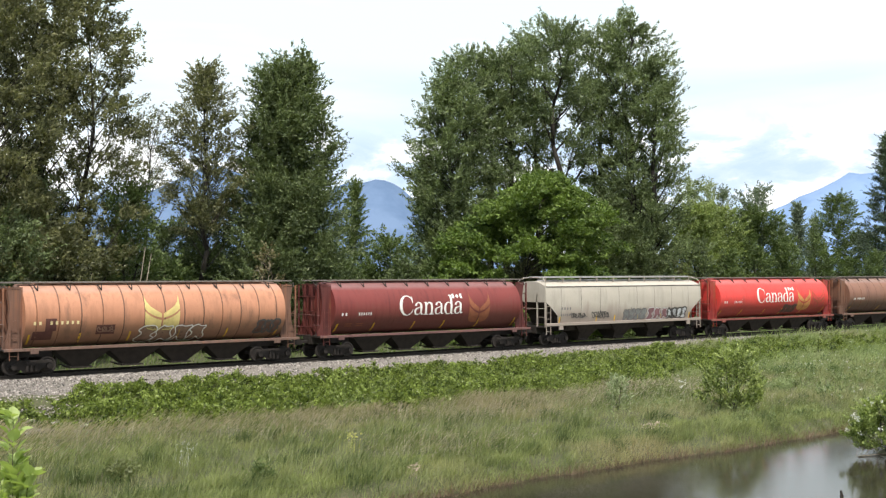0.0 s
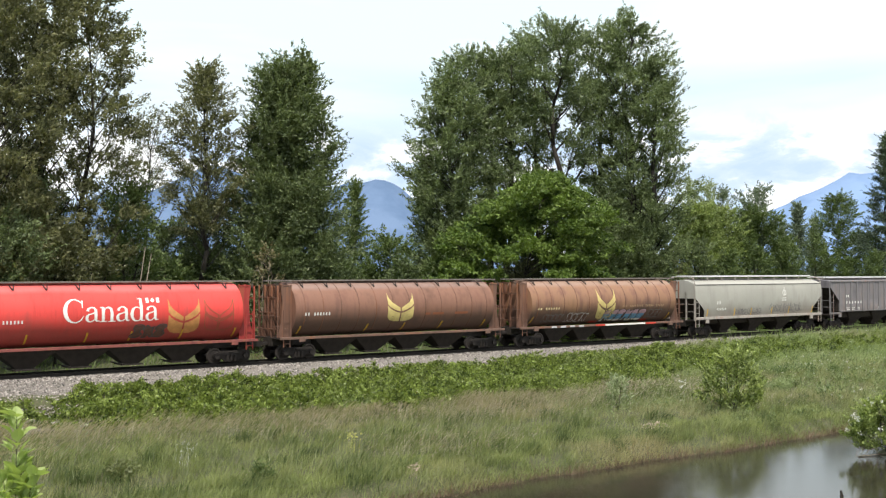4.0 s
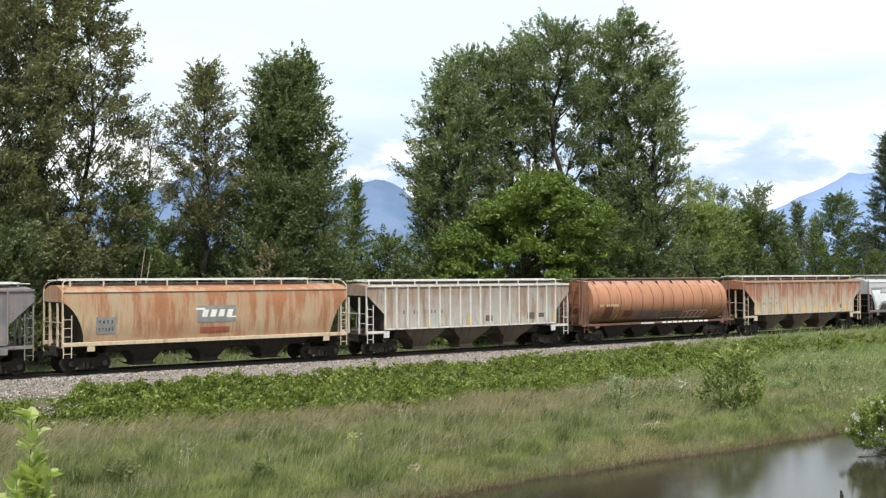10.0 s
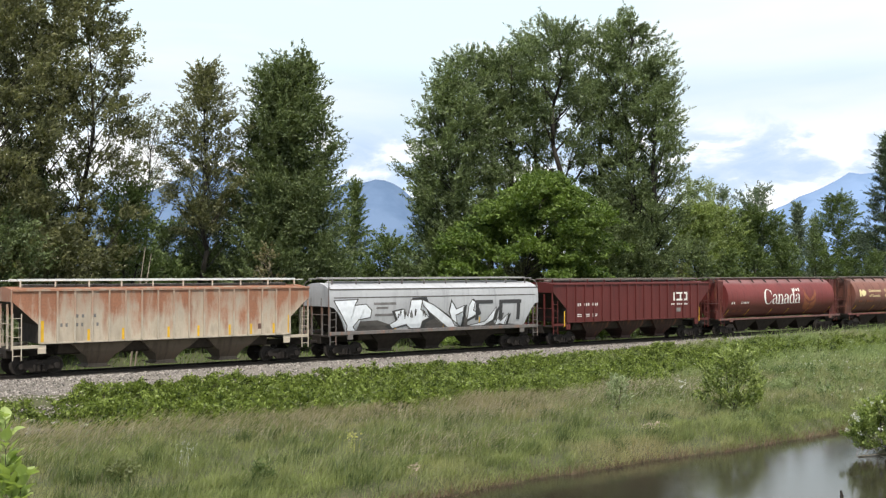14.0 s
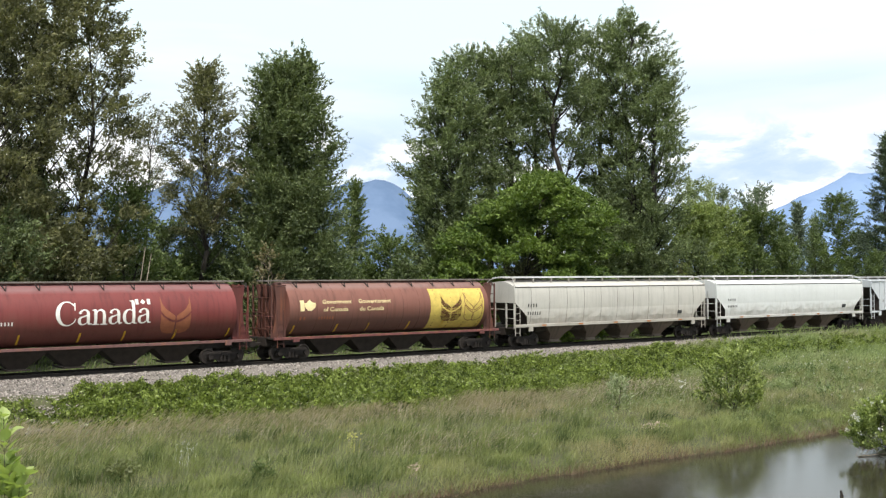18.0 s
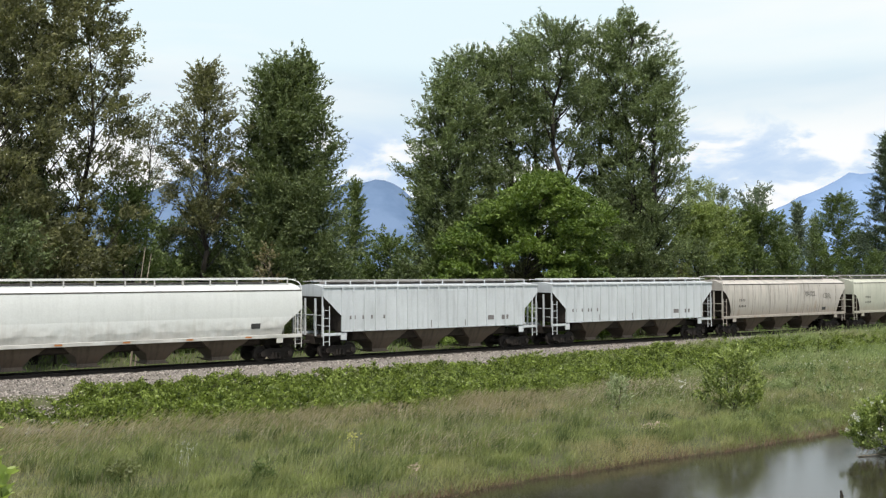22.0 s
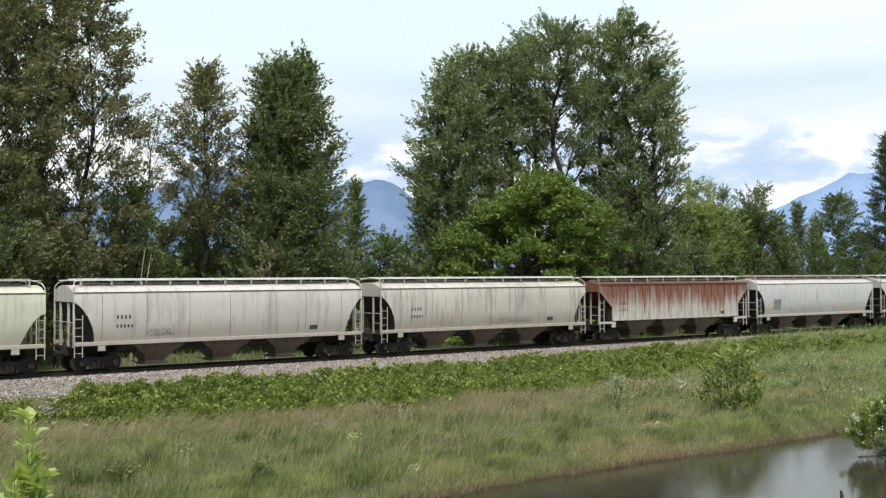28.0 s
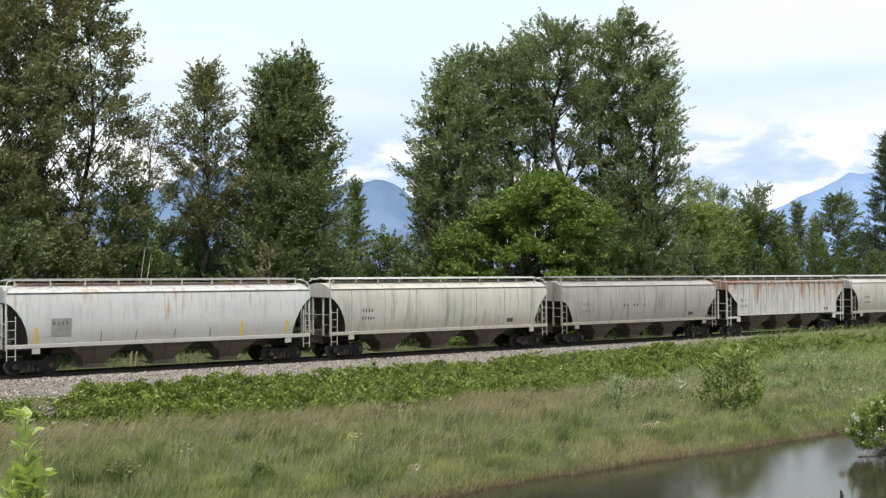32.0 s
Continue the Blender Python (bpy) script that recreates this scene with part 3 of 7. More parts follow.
def lettering(car, words, x, z, size, mat, width=None, label=""):
    cu = bpy.data.curves.new("words", "FONT")
    cu.body, cu.size, cu.resolution_u, cu.offset = words, size, 4, size * 0.010
    ob = new("words", cu)
    bpy.context.view_layer.update()
    me = bpy.data.meshes.new_from_object(ob.evaluated_get(bpy.context.evaluated_depsgraph_get()))
    bpy.data.objects.remove(ob)
    bm = bmesh.new()
    bm.from_mesh(me)
    bpy.data.meshes.remove(me)
    x0, x1 = min(v.co.x for v in bm.verts), max(v.co.x for v in bm.verts)
    k = width / (x1 - x0) if width else 1.0
    for v in bm.verts:
        v.co = (x + (v.co.x - x0) * k, 0, z + v.co.y)
    to_surface(bm, car["kind_of_body"])
    return part("lettering", bm, mat, car, label)


def arc(cx, cz, rx, rz, a0, a1, thick, thin, n=14):
    """A bowl's path: (x, z, width), swelling towards its left side."""
    out = []
    for i in range(n + 1):
        a = radians(a0 + (a1 - a0) * i / n)
        out.append((cx + rx * math.cos(a), cz + rz * math.sin(a), thin + (thick - thin) * max(0.0, -math.cos(a)) ** 1.5))
    return out


# old-style serif letters as strokes of changing width; the unit is the height of a small letter
SERIF = {"C": (1.5, [arc(0.78, 0.74, 0.66, 0.74, 38, 318, 0.27, 0.07, 20), [(1.30, 0.93, 0.06), (1.32, 1.42, 0.10)], [(1.27, 0.25, 0.07), (1.36, 0.42, 0.04)]]),
         "a": (1.0, [arc(0.36, 0.28, 0.26, 0.25, 80, 300, 0.20, 0.07), [(0.38, 0.53, 0.07), (0.68, 0.64, 0.07)], [(0.48, 0.06, 0.07), (0.68, 0.2, 0.05)],
                     [(0.15, 0.72, 0.20), (0.2, 0.86, 0.14), (0.40, 0.97, 0.07), (0.6, 0.94, 0.11), (0.71, 0.8, 0.19), (0.72, 0.5, 0.2), (0.72, 0.2, 0.19), (0.8, 0.06, 0.12), (0.98, 0.08, 0.04)]]),
         "n": (1.16, [[(0.24, 0.0, 0.2), (0.24, 0.96, 0.2)], [(0.0, 0.93, 0.05), (0.26, 0.97, 0.07)], [(-0.02, 0.03, 0.06), (0.5, 0.03, 0.06)], [(0.58, 0.03, 0.06), (1.1, 0.03, 0.06)],
                      [(0.3, 0.74, 0.05), (0.46, 0.92, 0.08), (0.64, 0.95, 0.13), (0.8, 0.84, 0.19), (0.85, 0.6, 0.2), (0.85, 0.0, 0.2)]]),
         "d": (1.12, [[(0.82, 0.06, 0.2), (0.82, 1.5, 0.2)], [(0.58, 1.46, 0.05), (0.84, 1.5, 0.07)], [(0.82, 0.05, 0.1), (1.08, 0.03, 0.05)], arc(0.50, 0.47, 0.38, 0.46, 40, 320, 0.22, 0.07)])}


def serif_word(car, words, x, z, size, width, mat, label=""):
    """A wordmark in serif letters, laid on the car's flank."""
    total = sum(SERIF[c][0] for c in words)
    k, at, whole = width / total, x, bmesh.new()
    for i, c in enumerate(words):
        for j, path in enumerate(SERIF[c][1]):
            bm = bmesh.new()
            pts = [Vector((at + p[0] * k, z + p[1] * size)) for p in path]
            left, right = [], []
            for m, (p, q) in enumerate(zip(pts, path)):
                d = (pts[min(m + 1, len(pts) - 1)] - pts[max(m - 1, 0)]).normalized()
                w = Vector((-d.y, d.x)) * q[2] * size * 0.5
                left.append(bm.verts.new((p.x + w.x, 0, p.y + w.y)))
                right.append(bm.verts.new((p.x - w.x, 0, p.y - w.y)))
            for m in range(len(pts) - 1):
                bm.faces.new((left[m], left[m + 1], right[m + 1], right[m]))
            to_surface(bm, car["kind_of_body"], lift=SUNK + 0.0015 * j)
            me = bpy.data.meshes.new("stroke")
            bm.to_mesh(me)
            bm.free()
            whole.from_mesh(me)
            bpy.data.meshes.remove(me)
        at += SERIF[c][0] * k
    return part("lettering", whole, mat, car, label)


def number_bars(car, x, z, groups, mat, h=0.2, pitch=0.27):
    """Fleet marks as plain bars, one for each character."""
    out, at = [], x
    for n in groups:
        for i in range(n):
            out.append(rect(at, at + min(0.13, pitch * 0.44), z + h * 0.06, z + h * 0.94))
            at += pitch
        at += pitch * 1.1
    tagged(decal("fleet_mark", car, out, mat, "fleet marks as plain bars"), kind="stuff")


def sill_paint(car, x0, x1, mat, label):
    """Spray that runs over the side sill."""
    bm = bmesh.new()
    box(bm, x0, x1, -1.568, -1.5605, 1.145, 1.265)
    part("sprayed_sill", bm, mat, car, label)


def small_print(car, x, z, mat, n=2, w=0.5):
    tagged(decal("data_line", car, [rect(x + i * (w + 0.3), x + i * (w + 0.3) + w, z - k * 0.13, z - k * 0.13 + 0.05) for i in range(n) for k in range(2)], mat, "small print as plain bars"), kind="stuff")


def stripes(car, xs, z0, z1, mat, w=0.10, lean=0.0):
    for x in xs:
        decal("reflector_stripe", car, [rect(x, x + w, z0, z1, lean)], mat, "yellow reflective stripe")


def wheat_ear(car, x0, x1, z0, z1, mat, outline=False):
    """A wheat ear emblem: two curved leaves either side of a stalk."""
    w, h = (x1 - x0) / 2, z1 - z0
    c = (x0 + x1) / 2
    upper = [(0.05, 0.36), (0.22, 0.38), (0.50, 0.43), (0.80, 0.52), (1.0, 0.62), (0.98, 1.0), (0.88, 0.82), (0.66, 0.68), (0.36, 0.58), (0.05, 0.48)]
    lower = [(0.05, 0.0), (0.45, 0.0), (0.80, 0.05), (0.98, 0.16), (1.0, 0.56), (0.84, 0.47), (0.55, 0.38), (0.25, 0.32), (0.05, 0.30)]
    for s, leaf in ((-1, upper), (1, upper), (-1, lower), (1, lower)):
        pts = [(c + s * a * w, z0 + b * h) for a, b in leaf]
        if outline:
            shapes = []
            for (ax, az), (bx, bz) in zip(pts, pts[1:] + pts[:1]):
                d = Vector((bx - ax, bz - az))
                nrm = Vector((-d.y, d.x)).normalized() * 0.022
                shapes.append([(ax - nrm.x, az - nrm.y), (bx - nrm.x, bz - nrm.y), (bx + nrm.x, bz + nrm.y), (ax + nrm.x, az + nrm.y)])
            decal("wheat_emblem", car, shapes, mat, "outlined wheat leaf emblem", lift=SUNK + 0.004)
        else:
            decal("wheat_emblem", car, [pts], mat, "painted wheat leaf emblem")


def strokes(car, x0, x1, z0, z1, seed, mat, width=0.06, cells=5, bends=4, lift=SUNK):
    """Sprayed strokes: a zigzag line for each illegible letter."""
    r = random.Random(seed)
    shapes = []
    w = (x1 - x0) / cells
    for i in range(cells):
        pts = []
        for j in range(bends):
            pts.append(Vector((x0 + i * w + w * (0.5 + 0.62 * r.uniform(-1, 1)), (z0 if j % 2 else z1) + (z1 - z0) * 0.3 * r.uniform(0, 1) * (1 if j % 2 else -1))))
        # rounded into one running curve
        for _ in range(2):
            pts = [p for a, b in zip(pts, pts[1:]) for p in (a.lerp(b, 0.25), a.lerp(b, 0.75))]
        for a, b in zip(pts, pts[1:]):
            n = Vector((-(b - a).y, (b - a).x)).normalized() * width * r.uniform(0.35, 0.65)
            e = (b - a).normalized() * width * 0.3
            k = r.uniform(0.4, 1.0)
            shapes.append([tuple(a - n - e), tuple(b - n * k + e), tuple(b + n * k + e), tuple(a + n - e)])
    return tagged(decal("graffiti_stroke", car, shapes, mat, "sprayed graffiti strokes", lift=lift), kind="stuff")


def scribble(car, x0, x1, z0, z1, seed, mat, width=0.04, waves=9):
    """A thin running scrawl of loops and hooks, with a few strokes across it."""
    r = random.Random(seed)
    lines = [[]]
    for i in range(waves * 6):
        u = i / (waves * 6 - 1)
        a = i * 1.0472 + r.uniform(-0.5, 0.5)
        lines[0].append(Vector((x0 + (x1 - x0) * (u + 0.9 / waves * math.cos(a) * r.uniform(0.4, 1.0)), (z0 + z1) / 2 + (z1 - z0) * 0.5 * math.sin(a) * r.uniform(0.45, 1.0))))
    for i in range(waves):
        x = r.uniform(x0, x1)
        lines.append([Vector((x + k * r.uniform(0.05, 0.25), z0 + (z1 - z0) * min(1, max(0, 0.5 + (0.5 - k / 2) * r.uniform(0.5, 1.0))))) for k in range(3)])
    shapes = []
    for pts in lines:
        pts = [p for a, b in zip(pts, pts[1:]) for p in (a.lerp(b, 0.25), a.lerp(b, 0.75))]
        for a, b in zip(pts, pts[1:]):
            if (b - a).length < 0.004:
                continue
            d = (b - a).normalized() * width * 0.5
            n = Vector((-d.y, d.x)) * r.uniform(0.6, 1.1)
            shapes.append([tuple(a - d * 0.3 - n), tuple(b + d * 0.3 - n), tuple(b + d * 0.3 + n), tuple(a - d * 0.3 + n)])
    return tagged(decal("graffiti_scrawl", car, shapes, mat, "thin sprayed scrawl"), kind="stuff")


WEDGES = [[(0, 0), (0.35, 0.02), (0.45, 0.42), (0.62, 0), (1.02, 0), (0.84, 0.55), (1.08, 1), (0.62, 0.88), (0.42, 1.04), (0.08, 0.95), (0.22, 0.5)],
          [(-0.05, 0.1), (0.3, 0), (0.8, 0.03), (1.0, 0.3), (0.7, 0.45), (1.05, 0.8), (0.8, 1.05), (0.2, 1), (0.0, 0.75), (0.3, 0.55)],
          [(0.1, 0), (0.5, 0), (0.55, 0.3), (0.95, -0.02), (1.1, 0.2), (0.75, 0.6), (0.9, 1.0), (0.5, 0.85), (0.3, 1.06), (-0.02, 0.7), (0.25, 0.45)]]


def wildstyle(car, x0, x1, z0, z1, seed, n, bands, edge, line=0.05, slant=0.25, soft=2):
    """A row of interlocked sprayed shapes: colour bands one above another, and an edge line round each shape."""
    r = random.Random(seed)
    w = (x1 - x0) / n
    outs = []
    for i in range(n):
        k = r.randrange(3)
        sh = [Vector((x0 + i * w + w * (a * 1.08 + slant * (b - 0.5)) + r.uniform(-0.08, 0.08) * w, z0 + (z1 - z0) * min(1.06, max(0, b + r.uniform(-0.08, 0.08))))) for a, b in WEDGES[k]]
        for _ in range(soft):
            sh = [p for a, b in zip(sh, sh[1:] + sh[:1]) for p in (a.lerp(b, 0.22), a.lerp(b, 0.78))]
        outs.append([tuple(p) for p in sh])
    for lo, hi, mat in bands:
        bm = bmesh.new()
        for sh in outs:
            bm.faces.new([bm.verts.new((x, 0, z)) for x, z in sh])
        bmesh.ops.triangulate(bm, faces=bm.faces)
        for z, way in ((z0 + (z1 - z0) * lo, -1), (z0 + (z1 - z0) * hi, 1)):
            bmesh.ops.bisect_plane(bm, geom=list(bm.verts) + list(bm.edges) + list(bm.faces), plane_co=(0, 0, z), plane_no=(0, 0, way), clear_outer=True)
        to_surface(bm, car["kind_of_body"])
        tagged(part("graffiti_layer", bm, mat, car, "sprayed graffiti shapes"), kind="stuff")
    shapes = []
    for sh in outs:
        for a, b in zip(sh, sh[1:] + sh[:1]):
            a, b = Vector(a), Vector(b)
            d = (b - a).normalized() * line * 0.5
            q = Vector((-d.y, d.x))
            shapes.append([tuple(a - d - q), tuple(b + d - q), tuple(b + d + q), tuple(a - d + q)])
    tagged(decal("graffiti_outline", car, shapes, edge, "sprayed graffiti outline", lift=SUNK + 0.006), kind="stuff")


def add_bogies(car, at):
    for s in (-1, 1):
        me = shared("bogie_bolster", M["bogie"], lambda bm: (box(bm, -0.2, 0.2, -1.1, 1.1, 0.42, 0.72, 0.03), tube(bm, (0, 0, 0.7), (0, 0, 1.16), 0.2, 10)))
        bogie = part("bogie", me, M["bogie"], car, at=(s * at, 0, RAIL))
        for side in (-1, 1):
            me = shared("side_frame", M["bogie"], side_frame)
            part("side_frame", me, M["bogie"], bogie, at=pose(0, side * 0.99, 0, 0, 0, 0 if side < 0 else 180))
        for ax in (-0.89, 0.89):
            me = shared("wheelset", M["wheel"], wheelset)
            w = part("wheelset", me, M["wheel"], bogie, at=(ax, 0, 0.455))
            w["axle"] = ax
            WHEELSETS.append(w)


WHEELSETS, TRAIN = [], []
# the bent handrail from a roof corner down to the end sill
ARCH = [(0, -1.5, 4.0), (0, -1.46, 4.3), (-0.08, -1.25, 4.52), (-0.25, -0.95, 4.63), (-0.5, -0.82, 4.66)]


def hopper_car(x0, x1, kind, paint, label, cut="curve", under=None, roof=None, board="white", hoppers=3, trim=None, posts=0, seams=0, short_board=0.0, ends=None, walk_z=4.54, hoop=None):
    """A covered hopper wagon between two coupling points on the track."""
    L = x1 - x0
    car = tagged(new("hopper_wagon"), label, "freight wagon", "wagons of the freight train")
    car.matrix_basis = Matrix.Translation(((x0 + x1) / 2, 0, 0))
    car["kind_of_body"] = kind
    TRAIN.append((car, (x0 + x1) / 2))
    under, trim = under or M["under"], trim or paint
    ends = ends or paint
    half = L / 2 - (1.72 if kind == "cyl" else 0.72)
    end = L / 2 - 0.72
    truck = L / 2 - 2.2
    bm_body = shared(("body", kind, cut, round(half, 2)), paint, lambda bm: build_body(bm, kind, half, cut), 24)
    part("body", bm_body, paint, car)
    if kind != "cyl":
        for s in (-1, 1):
            part("slope_sheet", shared(("slope_sheet", kind, cut, round(half, 2), s), M["slope"], lambda bm: build_body(bm, kind, half, cut, s)), M["slope"], car, "sloping end sheet with its shade in the colour")
    key = (kind, cut, round(L, 2))
    add_bogies(car, truck)
    # underframe, couplers, hoses
    if kind == "cyl":
        for s in (-1, 1):
            part("stub_sill", shared("stub", M["under"], lambda bm: box(bm, -1.4, 1.4, -0.32, 0.32, 0.74, 1.12)), M["under"], car, at=(s * (truck + 0.1), 0, 0))
    else:
        part("centre_sill", shared(("sill",) + key, M["under"], lambda bm: box(bm, -L / 2 + 0.9, L / 2 - 0.9, -0.32, 0.32, 0.80, 1.12)), M["under"], car)
        # the ridges of sloping sheet between one hopper and the next, their shade put into the colour
        part("ridge_sheet", shared(("ridge",) + key, M["slope"], lambda bm: prism_x(bm, [(-1.05, 1.44), (-0.9, 0.92), (-0.5, 0.82), (0.5, 0.82), (0.9, 0.92), (1.05, 1.44)], -truck + 1.0, truck - 1.0)), M["slope"], car, "sloping sheets between the hoppers, coloured as in shade")
    for s in (-1, 1):
        part("coupler", shared("coupler", M["bogie"], coupler), M["bogie"], car, at=pose(s * (L / 2 - 0.82), 0, 0, 0, 0, 0 if s > 0 else 180))
        part("brake_hose", shared("hose", M["bogie"], hose), M["bogie"], car, at=pose(s * (L / 2 - 0.9), s * -0.3, 0, 0, 0, 0 if s > 0 else 180))
    # discharge hoppers between the bogies
    span = 2 * (truck - 1.35)
    w = span / hoppers / 2
    for i in range(hoppers):
        x = -span / 2 + w * (2 * i + 1)
        top = 1.12 if kind == "cyl" else 1.42
        hop = part("discharge_hopper", shared(("chute", round(w, 2), top, hoppers), under, lambda bm: chute(bm, w * 1.02, top, 0.08, 0.95 if kind == "cyl" else 1.3, 0.44 if kind == "cyl" else 0.66)), under, car)
        hop.location.x = x
    bm_deck = lambda bm: (box(bm, -0.62, 0.62, -1.45, 1.45, 1.16, 1.24), box(bm, -0.1, 0.62, -0.5, 0.5, 0.75, 1.16))
    for s in (-1, 1):
        part("end_platform", shared("deck", M["under"], bm_deck), M["under"], car, at=pose(s * (end - 0.62), 0, 0, 0, 0, 0 if s > 0 else 180))
        for y in (-1, 1):
            if kind != "cyl":
                part("end_sill", shared(("endsill", kind), trim, lambda bm: box(bm, -0.85, 0.85, -0.06, 0.06, 1.26, 1.42, 0.01)), trim, car, at=(s * (end - 0.85), y * 1.5, 0))
            part("jacking_pad", shared("pad", trim, lambda bm: box(bm, -0.2, 0.2, -0.05, 0.05, 0.98, 1.27, 0.015)), trim, car, at=(s * truck, y * 1.53, 0))
            rung = ends if kind == "cyl" else trim
            lad = shared(("ladder", kind), rung, lambda bm: ladder(bm, 0.42, 2.35 if kind == "rib" else 2.2, 5))
            part("ladder", lad, rung, car, at=(s * (end - (0.25 if kind != "cyl" else 0.5)), y * (1.55 if kind != "cyl" else 1.42), 0.68))
            if kind != "cyl":
                part("corner_post", shared(("cpost", kind), trim, lambda bm: box(bm, -0.04, 0.04, -0.04, 0.04, 1.2, 4.2 if kind != "cyl" else 4.4)), trim, car, at=(s * (end - 0.02), y * 1.46, 0))
            if kind == "trough":
                me = shared("corner_rail", trim, lambda bm: [tube(bm, a, b, 0.026, 5) for a, b in zip(ARCH, ARCH[1:])])
                part("corner_rail", me, trim, car, at=pose(s * (end - 0.02), 0, 0) @ Matrix.Diagonal((s, -y, 1, 1)))
            if kind != "cyl":
                part("end_post", shared("epost", trim, lambda bm: box(bm, -0.05, 0.05, -0.05, 0.05, 1.2, 3.5)), trim, car, at=(s * (end - 0.05), y * 0.6, 0))
        part("grab_rail", shared("grab", trim, lambda bm: (tube(bm, (0, -1.46, 2.5), (0, 1.46, 2.5), 0.022), tube(bm, (0, -1.46, 1.9), (0, -0.6, 1.9), 0.022))), trim, car, at=(s * (end + 0.02), 0, 0))
    # side sills
    for y in (-1, 1):
        if kind == "cyl":
            me = shared(("side_sill",) + key, trim, lambda bm: box(bm, -end, end, -0.07, 0.05, 1.13, 1.28, 0.015))
            part("side_sill", me, trim, car, at=pose(0, y * 1.49, 0, 0, 0, 0 if y < 0 else 180))
        elif kind == "trough":
            part("side_sill", shared(("side_sill",) + key, trim, lambda bm: box(bm, -end, end, -0.09, 0.09, 1.27, 1.47, 0.015)), trim, car, at=(0, y * 1.5, 0))
    # roof gear
    rb = M[board + "_board"]
    top = 4.54 if kind == "cyl" else (4.69 if kind == "trough" else walk_z)
    reach = end if kind == "cyl" else half - 0.5
    for y in (-1, 1):
        yy = 0.42 if kind == "cyl" else 0.62
        a, b = -reach, reach - short_board
        part("running_board", shared(("board", kind, round(a, 2), round(b, 2)), rb, lambda bm: box(bm, a, b, -0.17, 0.17, 0, 0.07)), rb, car, at=(0, y * yy, top))
        if kind != "cyl":
            part("roof_rail", shared(("rrail", round(half, 2)), rb, lambda bm: tube(bm, (-half, 0, 0), (half, 0, 0), 0.022, 5)), rb, car, at=(0, y * 0.86, top - 0.02))
    n = max(8, int(reach * 1.2))
    for i in range(n + 1):
        x = -reach + 0.1 + (2 * reach - 0.2) * i / n
        if kind == "cyl":
            part("roof_clamp", shared("clamp", M["under"], lambda bm: (tube(bm, (-0.12, 0, 0.16), (0.0, -0.32, -0.12), 0.03, 5), tube(bm, (0.12, 0, 0.16), (0.0, -0.32, -0.12), 0.03, 5))), M["under"], car, at=(x, -0.72, 4.30))
        else:
            part("board_support", shared(("support", kind), trim, lambda bm: (box(bm, -0.035, 0.035, -0.03, 0.03, -0.36, 0), box(bm, -0.025, 0.025, 0, 1.7, -0.06, 0))), trim, car, at=(x, -0.86, top))
    part("hatch_trough", shared(("hatch", kind, round(half, 2)), roof or (paint if kind == "cyl" else M["hatch_grey"]), lambda bm: box(bm, -half + 0.9, half - 0.9, -0.4, 0.4, 0, 0.13, 0.03)), roof or (paint if kind == "cyl" else M["hatch_grey"]), car, at=(0, 0, {"cyl": 4.44, "trough": 4.38, "rib": 4.34}[kind]))
    if kind == "trough":
        for y in (-1, 1):
            part("roof_seam", shared(("seam", round(half, 2)), M["seam"], lambda bm: box(bm, -half + 0.03, half - 0.03, -0.02, 0.02, -0.035, 0.035)), M["seam"], car, at=(0, y * 1.505, 4.03))
        for i in range(seams):
            x = -half + 1.5 + (2 * half - 3.0) * i / max(1, seams - 1)
            bm = bmesh.new()
            zs = [1.5 + 0.25 * k for k in range(11)]
            loft(bm, [[(x - 0.016, -trough_half(z) - 0.006, z), (x + 0.016, -trough_half(z) - 0.006, z), (x + 0.016, -trough_half(z) + 0.02, z), (x - 0.016, -trough_half(z) + 0.02, z)] for z in zs])
            part("weld_seam", bm, M["weld"], car)
    if kind == "rib":
        for y in (-1, 1):
            part("top_chord", shared(("chord", round(half, 2)), trim, lambda bm: box(bm, -half, half, -0.05, 0.05, 4.14, 4.26, 0.01)), trim, car, at=(0, y * 1.6, 0))
            part("bottom_chord", shared(("bchord", round(half, 2)), trim, lambda bm: box(bm, -half + 1.3, half - 1.3, -0.03, 0.03, 1.47, 1.56)), trim, car, at=(0, y * 1.58, 0))
            for i in range(posts):
                x = -half + 1.33 + (2 * half - 2.66) * i / (posts - 1)
                part("side_post", shared("side_post", trim, lambda bm: box(bm, -0.045, 0.045, -0.06, 0.06, 1.52, 4.15)), trim, car, at=(x, y * 1.6, 0))
    if kind == "cyl":
        for i in range(seams):
            x = -half + 2 * half * (i + 0.5) / seams
            bm = bmesh.new()
            loft_hoop(bm, x)
            part("hoop", bm, hoop or paint, car)
        for s in (-1, 1):
            for y in (-1, 1):
                out = [(0, 1.24), (0.95, 1.24), (0.7, 2.2), (0.62, 3.4), (0.75, 4.25), (0, 4.25)]
                part("end_plate", shared("end_plate", ends, lambda bm: prism(bm, out, -0.03, 0.03)), ends, car, at=pose(s * half, y * 1.08, 0, 0, 0, 0 if s > 0 else 180))
            for y in (-0.75, 0.0, 0.75):
                part("end_stanchion", shared("stanchion", ends, lambda bm: box(bm, -0.05, 0.05, -0.05, 0.05, 1.2, 4.4)), ends, car, at=(s * (half + 0.55), y, 0))
            for y in (-1.12, -0.4, 0.4, 1.12):
                part("end_stanchion", shared("outer_stanchion", ends, lambda bm: box(bm, -0.04, 0.04, -0.04, 0.04, 1.2, 4.32)), ends, car, at=(s * (half + 0.95), y, 0))
